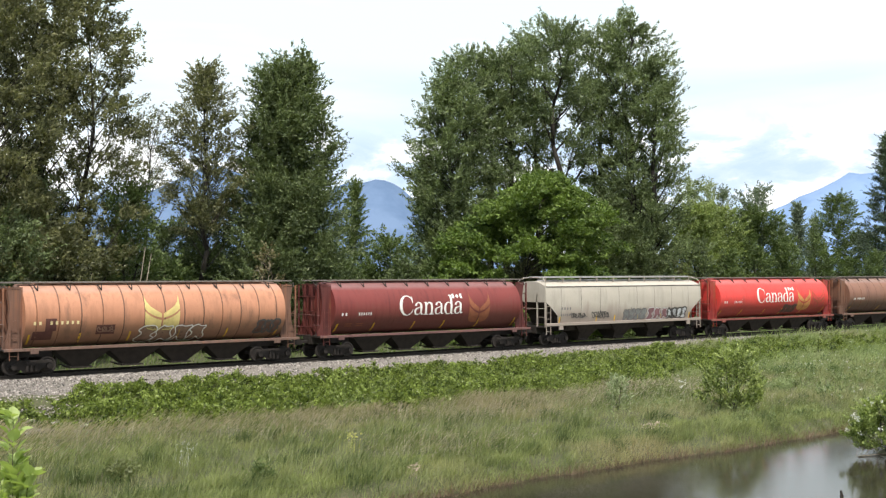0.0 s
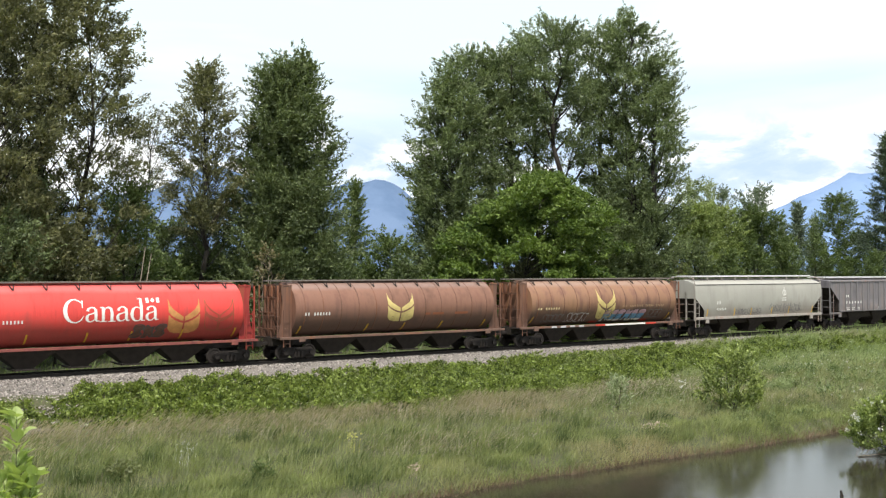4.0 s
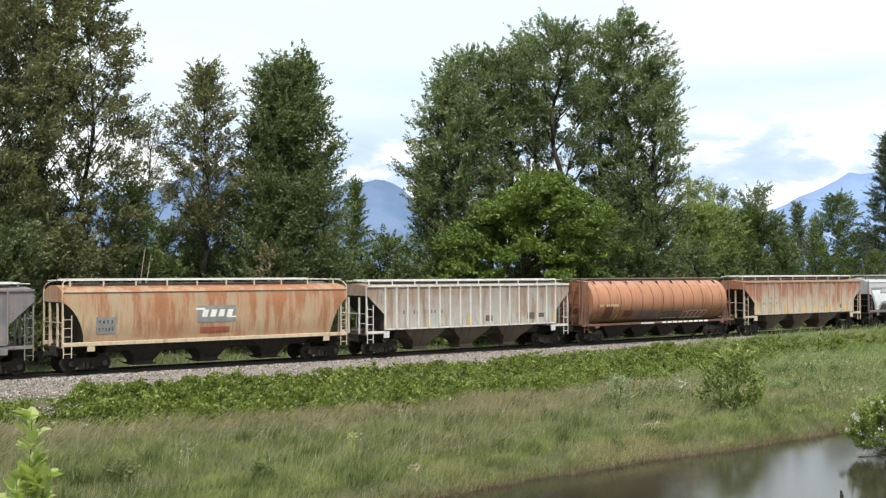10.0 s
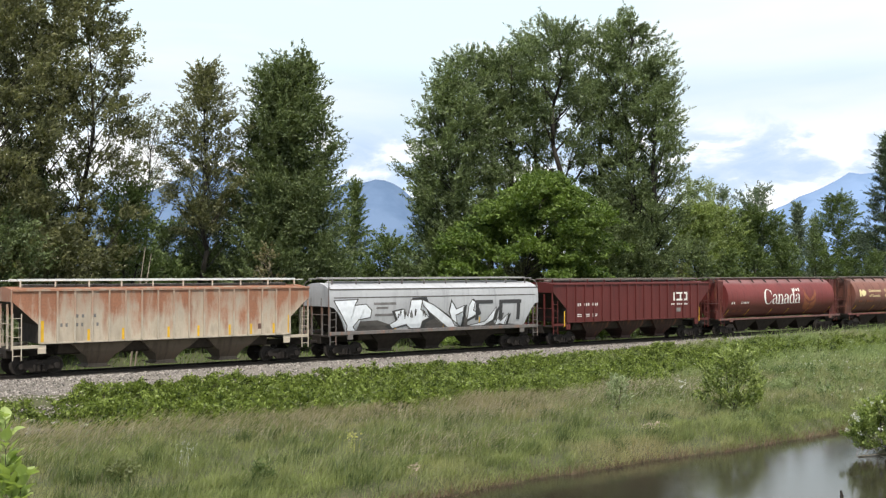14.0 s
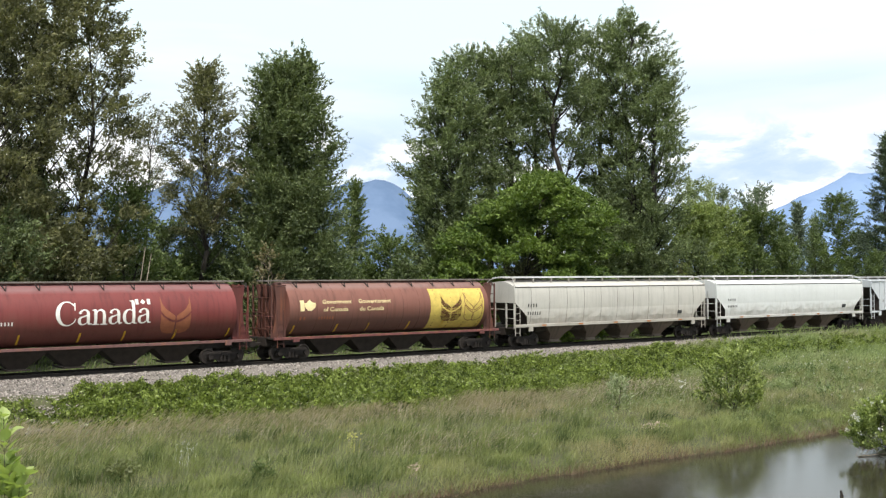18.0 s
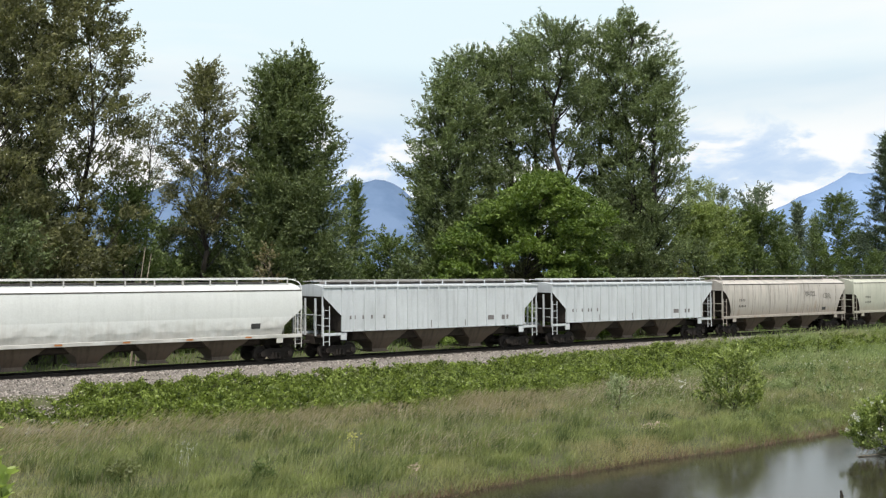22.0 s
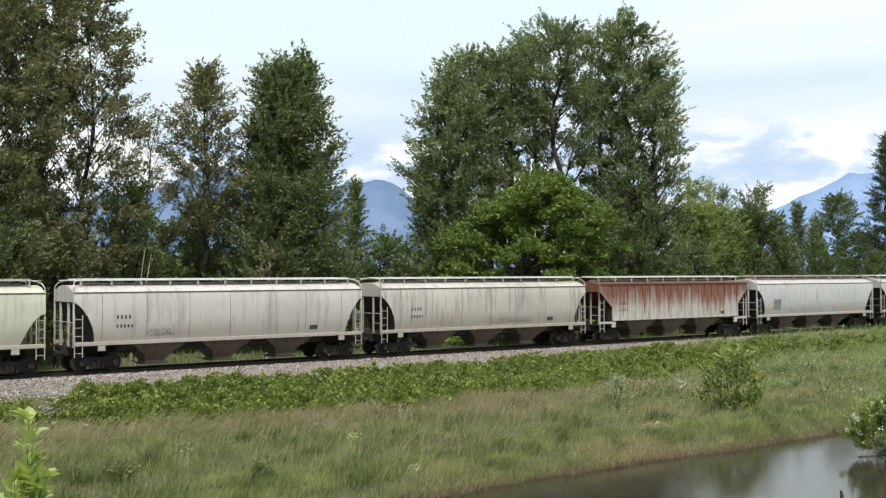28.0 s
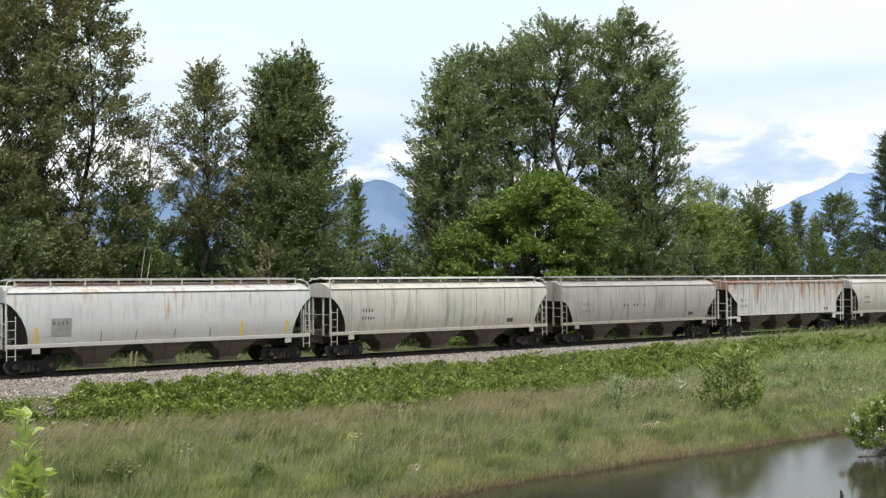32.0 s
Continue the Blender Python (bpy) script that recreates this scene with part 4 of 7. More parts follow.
            for z in (1.75, 2.7, 3.6):
                part("end_rail", shared("end_rail", ends, lambda bm: box(bm, -0.03, 0.03, -1.12, 1.12, -0.03, 0.03)), ends, car, at=(s * (half + 0.99), 0, z))
            part("end_top_frame", shared("top_frame", ends, lambda bm: (box(bm, 0, 0.72, -1.14, -1.06, 4.27, 4.35), box(bm, 0, 0.72, 1.06, 1.14, 4.27, 4.35), box(bm, 0.64, 0.72, -1.06, 1.06, 4.27, 4.35))), ends, car, at=pose(s * half, 0, 0, 0, 0, 0 if s > 0 else 180))
    return car


def loft_hoop(bm, x):
    n = 36
    rows = []
    for dx, r in ((-0.036, 1.628), (-0.026, 1.642), (0.026, 1.642), (0.036, 1.628)):
        rows.append([bm.verts.new((x + dx, r * math.sin(6.2832 * i / n), 2.86 - r * math.cos(6.2832 * i / n))) for i in range(n)])
    for a, b in zip(rows, rows[1:]):
        for i in range(n):
            bm.faces.new((a[i], a[(i + 1) % n], b[(i + 1) % n], b[i]))


M["white_board"] = plain("galvanised_walkway", (0.66, 0.66, 0.65), 0.5, 0.2, 0.12)
M["dark_board"] = plain("dull_walkway", (0.20, 0.17, 0.15), 0.7, 0.1, 0.3)
M["grey_board"] = plain("grey_walkway", (0.36, 0.35, 0.34), 0.6, 0.2, 0.2)
M["hatch_grey"] = plain("grey_brown_hatch_covers", (0.19, 0.17, 0.155), 0.85, vary=0.35)
M["seam"] = plain("dark_seam", (0.10, 0.09, 0.08), 0.8)
M["weld"] = plain("weld_line", (0.29, 0.265, 0.24), 0.8, vary=0.5, scale=1.2)
M["brown_hopper"] = weathered("brown_hopper", (0.135, 0.104, 0.082), dirt=0.45, rust_at=0.7)

# coupling points along the track at the start
COUPLED = [15.6, 33.87, 52.22, 70.35, 88.8, 107.5, 125.95, 144.5, 163.3, 182.0, 200.65, 219.35, 237.87, 256.28, 274.7, 293.1, 311.7, 333.3, 355.8, 374.6, 393.5,
           412.3, 430.8, 450.0, 469.3, 488.0, 506.9, 526.1, 544.6, 562.6, 581.4, 600.2]
GRIME = (0.092, 0.056, 0.045)    # road film thrown up over the lower flanks


def yellow_row(car, z0, z1, xs):
    stripes(car, xs, z0, z1, M["yellow"])


def build_train():
    C = COUPLED
    W = weathered

    def span(i):
        return C[i - 1], C[i]

    # the wagon ahead and the first: sun-bleached orange-brown cylinders
    tan = W("bleached_orange", (0.47, 0.215, 0.125), (0.22, 0.10, 0.06), 0.60, 0.06, 0.26, 1, foot=0.7, dust_tone=(0.155, 0.09, 0.06), foot_at=1.02, cap=0.5, streaks=1.1)
    hoop_brown = W("hoop_brown", (0.15, 0.074, 0.05), seed=7)
    rusty_end = W("rusty_end", (0.165, 0.085, 0.058), seed=9)
    hopper_car(C[0] - 18.3, C[0], "cyl", tan, "faded orange-brown cylindrical grain hopper wagon on the rails", hoppers=4, seams=12, board="dark", ends=rusty_end, hoop=hoop_brown)
    c = hopper_car(*span(1), "cyl", tan, "faded orange cylindrical grain hopper wagon with graffiti and wheat emblem", hoppers=4, seams=13, board="dark", ends=rusty_end, hoop=hoop_brown, trim=W("brown_trim", (0.18, 0.108, 0.085), seed=2))
    wheat_ear(c, -1.15, 0.85, 1.95, 3.85, M["wheat"])
    wildstyle(c, -1.5, 2.5, 1.32, 2.2, 11, 4, [(0, 1, M["dust_tag"])], M["white_mark"], 0.05)
    scribble(c, -3.7, -2.8, 1.9, 2.3, 13, M["dust_tag"], 0.05, 3)
    wildstyle(c, 5.6, 7.1, 1.6, 2.35, 12, 3, [(0, 1, M["brown_tag"])], M["soot_tag"], 0.09)
    number_bars(c, -7.0, 2.42, (2, 6), M["cream_mark"])
    decal("dark_patch", c, [rect(-7.0, -6.0, 1.65, 2.1), rect(-6.4, -5.85, 2.1, 2.75)], M["maroon_patch"])
    decal("dark_patch", c, [rect(-3.75, -2.75, 1.85, 2.35)], M["maroon_patch"])
    yellow_row(c, 1.42, 1.95, (-7.2, -4.6, -1.9, 0.9, 3.8, 7.0))

    maroon = W("maroon_paint", (0.185, 0.036, 0.031), (0.15, 0.05, 0.035), 0.75, 0.1, 0.3, 3, foot=0.4, dust_tone=GRIME, foot_at=0.94, cap=0.5)
    for i, seed in ((2, 0), (15, 1)):
        p = maroon if i == 2 else W("maroon_dust", (0.175, 0.035, 0.032), (0.17, 0.06, 0.04), 0.72, 0.1, 0.3, 4, foot=0.4, dust_tone=GRIME, foot_at=0.94, cap=0.5)
        c = hopper_car(*span(i), "cyl", p, "maroon cylindrical grain hopper wagon with large white lettering", hoppers=4, seams=0, board="dark", ends=W("maroon_end", (0.12, 0.03, 0.026), seed=i), trim=W("maroon_sill", (0.17, 0.085, 0.08), seed=i))
        serif_word(c, "Canada", -2.7, 2.36, 0.82, 5.1, M["white_mark"], "large white serif wordmark")
        decal("flag_emblem", c, [rect(1.55, 1.72, 3.38, 3.66), rect(2.2, 2.37, 3.38, 3.66), [(1.82, 3.5), (1.96, 3.38), (2.1, 3.5), (1.96, 3.66)]], M["white_mark"], "white flag shape")
        wheat_ear(c, 2.95, 4.7, 1.75, 3.75, M["wheat_faded"])
        number_bars(c, -7.0, 2.42, (2,), M["white_mark"])
        number_bars(c, -5.75, 2.42, (6,), M["white_mark"], pitch=0.17)
        small_print(c, -6.6, 1.9, M["wheat_faded"])
        yellow_row(c, 1.42, 1.95, (-7.2, -4.5, -1.4, 1.0, 3.9, 7.1))

    bone = W("bone_grey", (0.465, 0.415, 0.352), (0.22, 0.14, 0.09), 0.72, 0.1, 0.2, 5, foot=0.68, dust_tone=(0.225, 0.17, 0.148), foot_at=1.08, streaks=1.1)
    c = hopper_car(*span(3), "trough", bone, "bone-grey smooth-sided hopper wagon with graffiti along its foot", cut="slant", hoppers=3, board="grey", roof=M["grey_board"], seams=8)
    scribble(c, -5.9, -4.5, 1.75, 2.2, 21, M["soot_tag"], 0.07, 6)
    scribble(c, -3.7, -2.0, 1.65, 2.3, 22, M["soot_tag"], 0.075, 7)
    wildstyle(c, -0.5, 2.0, 1.5, 2.3, 20, 4, [(0, 1, M["grey_patch"])], M["grey_tag"], 0.06)
    scribble(c, -0.4, 1.9, 1.5, 2.5, 28, M["grey_tag"], 0.05, 7)
    wildstyle(c, 2.1, 4.4, 1.48, 2.35, 23, 3, [(0, 1, M["pink_tag"])], M["silver_tag"], 0.045)
    wildstyle(c, 4.4, 6.6, 1.48, 2.3, 24, 4, [(0, 1, M["silver_tag"])], M["soot_tag"], 0.11)
    scribble(c, 4.4, 6.5, 1.5, 2.3, 29, M["soot_tag"], 0.06, 6)
    number_bars(c, -6.85, 2.38, (4,), M["grey_tag"])
    number_bars(c, -6.85, 1.93, (6,), M["grey_tag"], pitch=0.2)
    yellow_row(c, 1.48, 1.9, (-7.0, -3.3, -1.4, 1.1, 3.7, 7.0))

    red = W("signal_red", (0.68, 0.06, 0.05), (0.35, 0.05, 0.04), 0.8, 0.1, 0.22, 6, foot=0.5, dust_tone=GRIME, foot_at=0.94, cap=0.5)
    # the end plates take a darkened red that stands for their shade
    c = hopper_car(*span(4), "cyl", red, "bright red cylindrical grain hopper wagon with white lettering", hoppers=4, seams=0, board="dark", ends=W("red_end_shade", (0.32, 0.035, 0.03), seed=6), trim=W("rose_trim", (0.24, 0.07, 0.06), seed=6))
    serif_word(c, "Canada", -2.7, 2.5, 0.8, 5.15, M["white_mark"], "large white serif wordmark")
    decal("flag_emblem", c, [rect(1.75, 1.92, 3.46, 3.72), rect(2.35, 2.52, 3.46, 3.72), [(2.0, 3.58), (2.13, 3.46), (2.26, 3.58), (2.13, 3.72)]], M["white_mark"], "white flag shape")
    wheat_ear(c, 3.0, 4.85, 1.75, 3.65, M["wheat_orange"])
    wheat_ear(c, 5.15, 6.9, 1.85, 3.6, M["wheat_faded"], True)
    number_bars(c, -7.0, 2.5, (2,), M["white_mark"])
    number_bars(c, -5.7, 2.5, (6,), M["white_mark"], pitch=0.18)
    wildstyle(c, 1.0, 2.9, 1.55, 2.25, 25, 3, [(0, 1, M["brown_tag"])], M["soot_tag"], 0.05)
    yellow_row(c, 1.42, 1.95, (-7.2, -4.5, -1.4, 1.0, 3.9, 7.1))

    brown = W("sunburnt_brown", (0.245, 0.12, 0.08), (0.14, 0.06, 0.04), 0.60, 0.12, 0.34, 8, foot=0.8, dust_tone=GRIME, foot_at=0.94, cap=0.5, streaks=0.9, patch_scale=0.22)
    sill = W("rust_sill", (0.18, 0.105, 0.08), seed=8)
    c = hopper_car(*span(5), "cyl", brown, "weathered brown cylindrical grain hopper wagon with wheat emblem", hoppers=4, seams=12, board="dark", ends=rusty_end, hoop=hoop_brown, trim=sill)
    wheat_ear(c, -1.05, 0.95, 2.0, 3.75, M["wheat"])
    number_bars(c, -7.0, 2.5, (2, 6), M["white_mark"], pitch=0.2)
    decal("data_line", c, [rect(1.9, 2.3, 2.35, 2.5), rect(2.5, 3.4, 2.35, 2.5), rect(4.3, 5.4, 2.35, 2.5)], M["wheat_faded"])
    yellow_row(c, 1.42, 1.9, (-7.2, -2.4, 0.4, 3.4, 7.0))
    rusty = W("rust_orange", (0.345, 0.185, 0.105), (0.15, 0.068, 0.048), 0.535, 0.12, 0.34, 9, foot=0.85, dust_tone=GRIME, foot_at=0.94, cap=0.5, streaks=0.8, patch_scale=0.22)
    c = hopper_car(*span(6), "cyl", rusty, "rust-brown cylindrical grain hopper wagon with blue graffiti and wheat emblem", hoppers=4, seams=12, board="dark", ends=rusty_end, hoop=hoop_brown, trim=sill)
    wheat_ear(c, -1.05, 0.8, 1.6, 3.85, M["wheat"])
    wildstyle(c, -0.3, 4.2, 1.4, 2.3, 26, 6, [(0, 0.2, M["white_mark"]), (0.2, 0.62, M["blue_tag"]), (0.62, 1.1, M["mauve_tag"])], M["black_mark"], 0.035)
    for x in (-1.2, 4.2):
        decal("graffiti_patch", c, [rect(x, x + 0.8, 1.34, 1.5)], M["red_tag"], "red sprayed patch")
    wildstyle(c, 4.6, 6.0, 1.62, 2.2, 28, 3, [(0, 1, M["brown_tag"])], M["grey_tag"], 0.05)
    wildstyle(c, -6.2, -4.4, 1.55, 2.1, 27, 4, [(0, 1, M["brown_tag"])], M["grey_tag"], 0.05)
    wildstyle(c, -3.9, -1.9, 1.5, 2.15, 29, 4, [(0, 1, M["brown_tag"])], M["silver_tag"], 0.035)
    sill_paint(c, -0.2, 4.1, M["white_mark"], "white sprayed band")
    sill_paint(c, -1.2, -0.25, M["red_tag"], "red sprayed band")
    sill_paint(c, 4.15, 5.3, M["red_tag"], "red sprayed band")
    for k in range(4):
        sill_paint(c, -5.6 + k * 0.9, -5.1 + k * 0.9, M["silver_tag"], "silver sprayed dab")
    number_bars(c, 1.6, 2.45, (3, 8, 5, 5), M["cream_faded"], h=0.17, pitch=0.19)
    number_bars(c, -6.9, 2.42, (2, 6), M["cream_mark"], h=0.17, pitch=0.24)
    yellow_row(c, 1.42, 1.95, (-7.2, 1.0, 7.0))

    grey = W("dove_grey", (0.375, 0.358, 0.318), (0.2, 0.15, 0.11), 0.8, 0.1, 0.14, 10, foot=0.62, dust_tone=(0.165, 0.13, 0.112), streaks=0.9, patch_scale=0.25)
    c = hopper_car(*span(7), "trough", grey, "pale grey smooth-sided hopper wagon with round white emblem", cut="slant", hoppers=3, board="white", trim=W("cream_sill", (0.40, 0.355, 0.32), seed=3), seams=0)
    ring = [[(3.08 + 0.27 * math.cos(a), 3.3 + 0.27 * math.sin(a)), (3.08 + 0.27 * math.cos(b), 3.3 + 0.27 * math.sin(b)), (3.08 + 0.19 * math.cos(b), 3.3 + 0.19 * math.sin(b)), (3.08 + 0.19 * math.cos(a), 3.3 + 0.19 * math.sin(a))] for a, b in ((k * 0.5236, (k + 1) * 0.5236) for k in range(12))]
    decal("round_emblem", c, ring + [rect(3.04, 3.12, 3.1, 3.75), rect(2.8, 3.36, 2.8, 2.87), rect(2.78, 3.38, 2.62, 2.69)], M["white_mark"], "round white emblem")
    number_bars(c, -5.85, 2.45, (2,), M["white_mark"], h=0.28)
    number_bars(c, -5.85, 1.95, (6,), M["white_mark"], h=0.22, pitch=0.21)
    scribble(c, -3.4, 0.0, 1.5, 2.15, 31, M["grey_tag"], 0.04, 9)
    scribble(c, 1.2, 5.6, 1.5, 2.5, 32, M["grey_tag"], 0.045, 10)
    yellow_row(c, 1.5, 2.1, (-7.05, -3.6, -1.4, 1.4, 3.8, 7.2))

    slate = W("slate_grey", (0.196, 0.180, 0.190), (0.165, 0.12, 0.105), 0.60, 0.12, 0.42, 11, foot=0.35, dust_tone=(0.20, 0.15, 0.13), patch_scale=0.8, dent=True)
    c = hopper_car(*span(8), "rib", slate, "slate-grey ribbed hopper wagon with white fleet marks", cut="bent", hoppers=3, posts=17, board="white", trim=W("slate_trim", (0.215, 0.20, 0.205), seed=4))
    number_bars(c, -6.25, 2.72, (2,), M["white_mark"], h=0.26)
    number_bars(c, -6.25, 2.15, (6,), M["white_mark"], h=0.26, pitch=0.46)
    small_print(c, -6.2, 1.75, M["white_mark"], 3, 0.5)
    decal("white_dab", c, [rect(-1.0 + k * 1.6, -0.75 + k * 1.6, 1.6, 1.85) for k in range(5)], M["white_mark"])
    yellow_row(c, 1.55, 2.3, (-7.3,))

    ochre = W("bleached_ochre", (0.58, 0.445, 0.29), (0.285, 0.122, 0.058), 0.508, 0.08, 0.42, 12, high=0.05, streaks=1.3, foot=0.5, dust_tone=(0.30, 0.16, 0.10), foot_at=1.15)
    c = hopper_car(*span(9), "trough", ochre, "rust-streaked ochre smooth-sided hopper wagon with grey name panel", cut="curve", hoppers=3, board="white", trim=W("ochre_trim", (0.58, 0.47, 0.34), seed=5), short_board=1.8)
    decal("name_panel", c, [rect(-1.2, 1.15, 2.3, 3.25)], M["grey_patch"], "grey name panel")
    decal("panel_bar", c, [rect(-0.95 + k * 0.5, -0.62 + k * 0.5, 2.62, 3.02, 0.1) for k in range(4)] + [rect(-1.3, -0.75, 3.02, 3.12), rect(0.6, 1.15, 2.56, 2.64)], M["white_mark"], "white name as plain bars", SUNK + 0.006)
    decal("red_patch", c, [rect(-1.0, 0.8, 1.72, 2.05)], W("faded_red_patch", (0.33, 0.10, 0.06), seed=8), "faded red patch")
    decal("grey_patch", c, [rect(-6.9, -5.85, 1.86, 2.75)], M["grey_patch"], "grey painted-over patch")
    number_bars(c, -6.75, 2.4, (4,), M["black_mark"], pitch=0.22)
    number_bars(c, -6.75, 2.0, (5,), M["black_mark"], pitch=0.18)

    chalk = W("chalk_grey", (0.515, 0.49, 0.46), (0.25, 0.17, 0.12), 0.51, 0.075, 0.5, 13, high=0.05, streaks=1.6, patch_scale=0.8)
    c = hopper_car(*span(10), "rib", chalk, "chalky light grey ribbed hopper wagon, streaked with dirt", cut="bent", hoppers=3, posts=18, board="white", under=M["brown_hopper"], trim=W("chalk_post", (0.64, 0.62, 0.59), seed=13))
    number_bars(c, -5.9, 2.42, (2, 2, 4, 1), M["grey_tag"], h=0.26)
    decal("dark_patch", c, [rect(0.9, 1.5, 1.8, 2.2), rect(4.6, 5.3, 1.85, 2.3), rect(5.7, 6.2, 1.95, 2.25)], M["dark_plate"])
    yellow_row(c, 1.55, 2.2, (-7.25, -4.0, -0.6, 2.2, 7.1))

    orange = W("peach_orange", (0.405, 0.188, 0.104), (0.22, 0.10, 0.06), 0.60, 0.06, 0.34, 14, foot=0.6, dust_tone=(0.18, 0.105, 0.065), foot_at=1.05, cap=0.4)
    c = hopper_car(*span(11), "cyl", orange, "peach-orange cylindrical hopper wagon with dark hoops and tags", hoppers=4, seams=13, board="dark", ends=rusty_end, hoop=hoop_brown, trim=W("brown_sill", (0.15, 0.075, 0.062), seed=12))
    number_bars(c, -6.9, 2.5, (2, 6), M["cream_mark"], pitch=0.22)
    decal("dark_patch", c, [rect(-6.4, -5.5, 1.65, 2.6), rect(-4.25, -3.25, 1.75, 2.2)], W("brown_patch", (0.14, 0.05, 0.04), seed=2), "dark brown patch")
    wildstyle(c, -2.7, -0.5, 1.5, 2.15, 41, 3, [(0, 1, M["pink_tag"])], M["grey_tag"], 0.08)
    wildstyle(c, -0.1, 2.3, 1.4, 2.0, 42, 5, [(0, 0.25, M["white_mark"]), (0.25, 1.1, M["grey_tag"])], M["soot_tag"], 0.06)
    wildstyle(c, 2.6, 5.3, 1.4, 2.05, 43, 5, [(0, 0.22, M["white_mark"]), (0.22, 1.1, M["wheat_faded"])], M["silver_tag"], 0.05)
    for k in range(9):
        sill_paint(c, -0.1 + k * 0.62, 0.36 + k * 0.62, M["white_mark"], "white sprayed dab")
    sill_paint(c, -2.5, -1.0, M["silver_tag"], "silver sprayed dab")
    yellow_row(c, 1.42, 1.95, (-7.2, -4.9, 7.0))

    rosy = W("rosy_tan", (0.52, 0.435, 0.345), (0.27, 0.118, 0.068), 0.535, 0.075, 0.34, 15, high=0.08, streaks=1.0, patch_scale=0.7)
    c = hopper_car(*span(12), "rib", rosy, "tan ribbed hopper wagon with red-brown rust blooms", cut="bent", hoppers=3, posts=17, board="white", walk_z=4.68, under=M["brown_hopper"], trim=W("pale_tan", (0.53, 0.45, 0.365), (0.30, 0.145, 0.09), 0.555, 0.09, 0.3, 15, high=0.08, streaks=1.0, patch_scale=0.7))
    number_bars(c, -5.35, 2.75, (2, 1), M["grey_tag"], pitch=0.3)
    number_bars(c, -6.15, 2.3, (2, 2, 2), M["grey_tag"], pitch=0.26)
    decal("placard", c, [rect(5.15, 5.5, 1.85, 2.15)], M["brown_tag"])
    stripes(c, (-7.15,), 1.5, 2.65, M["yellow"], 0.17)
    stripes(c, (-4.75, -2.9, -0.35, 1.4, 3.3, 4.65, 6.1), 1.55, 2.15, M["yellow"], 0.13)
    stripes(c, (7.1,), 1.5, 2.6, M["yellow"], 0.13)

    silver = W("silver_paint", (0.44, 0.44, 0.46), (0.24, 0.2, 0.17), 0.75, 0.1, 0.25, 16)
    c = hopper_car(*span(13), "trough", silver, "silver-white smooth-sided hopper wagon covered in black and silver graffiti", cut="round", hoppers=3, board="grey", roof=M["grey_board"], trim=W("sooty_sill", (0.16, 0.145, 0.14), seed=16), under=M["under"])
    decal("roof_seam", c, [rect(-8.2, 8.2, 3.50, 3.56)], M["seam"], "dark roof seam")
    dark = [[(-6.9, 1.48), (-6.7, 1.75), (-6.37, 2.07), (-5.0, 2.1), (-3.8, 1.75), (-3.6, 1.48)],
            [(-2.6, 1.48), (-1.5, 2.05), (-0.85, 2.35), (0.55, 1.48)],
            [(1.2, 2.26), (1.9, 2.5), (2.2, 1.95), (2.3, 1.5), (1.4, 1.62)],
            [(3.5, 1.48), (4.46, 1.85), (4.7, 1.55), (5.7, 1.6), (6.9, 1.5)]]
    tagged(decal("graffiti_layer", c, dark, M["soot_tag"], "dark graffiti ground"), kind="stuff")
    pale = [[(-8.2, 3.36), (-6.46, 3.42), (-6.7, 3.06), (-5.87, 3.12), (-5.45, 2.74), (-5.53, 2.29), (-6.37, 2.17), (-6.75, 1.75), (-6.5, 1.48), (-7.2, 1.48), (-7.2, 1.83), (-7.8, 2.72)],
            [(-3.73, 2.62), (-3.02, 2.75), (-2.67, 2.29), (-2.44, 3.32), (-1.53, 3.34), (-1.68, 2.72), (-0.95, 2.16), (-1.5, 1.95), (-1.6, 1.5), (-2.4, 1.5), (-2.76, 1.78), (-3.82, 1.55), (-4.08, 1.8), (-3.47, 2.08)]]
    rest = [[(-1.59, 3.34), (-0.58, 2.93), (1.3, 1.75), (1.69, 1.48), (0.6, 1.48), (-0.85, 2.42), (-1.5, 2.95)],
            [(0.64, 2.51), (0.83, 3.22), (1.21, 2.66), (1.89, 2.88), (1.79, 2.49), (1.21, 2.26), (1.4, 1.66), (1.7, 1.5), (1.2, 1.6), (0.96, 1.9)],
            [(2.08, 1.5), (3.76, 1.8), (4.67, 2.74), (4.46, 1.9), (3.66, 1.5)],
            [(2.28, 2.87), (2.57, 3.27), (2.83, 3.1), (2.67, 2.54), (3.16, 2.37), (2.18, 1.92)],
            [(4.77, 1.9), (5.28, 2.3), (5.08, 1.75), (5.8, 2.3), (5.49, 1.65), (5.6, 1.48), (5.08, 1.6), (4.67, 1.5)]]
    for sh in pale[1:] + rest:
        # the black halo sprayed round each white shape
        cx, cz = sum(x for x, z in sh) / len(sh), sum(z for x, z in sh) / len(sh)
        tagged(decal("graffiti_halo", c, [[(cx + 0.08 + (x - cx) * 1.24, max(1.48, cz - 0.03 + (z - cz) * 1.16)) for x, z in sh]], M["black_mark"], "black sprayed halo", SUNK + 0.002), kind="stuff")
    for shapes in (pale, rest):
        tagged(decal("graffiti_layer", c, shapes, M["white_spray"], "broad white graffiti shapes", SUNK + 0.004), kind="stuff")
        edges = []
        for sh in shapes:
            for p, q in zip(sh, sh[1:] + sh[:1]):
                p, q = Vector(p), Vector(q)
                d = (q - p).normalized() * 0.03
                k = Vector((-d.y, d.x))
                edges.append([tuple(p - d - k), tuple(q + d - k), tuple(q + d + k), tuple(p - d + k)])
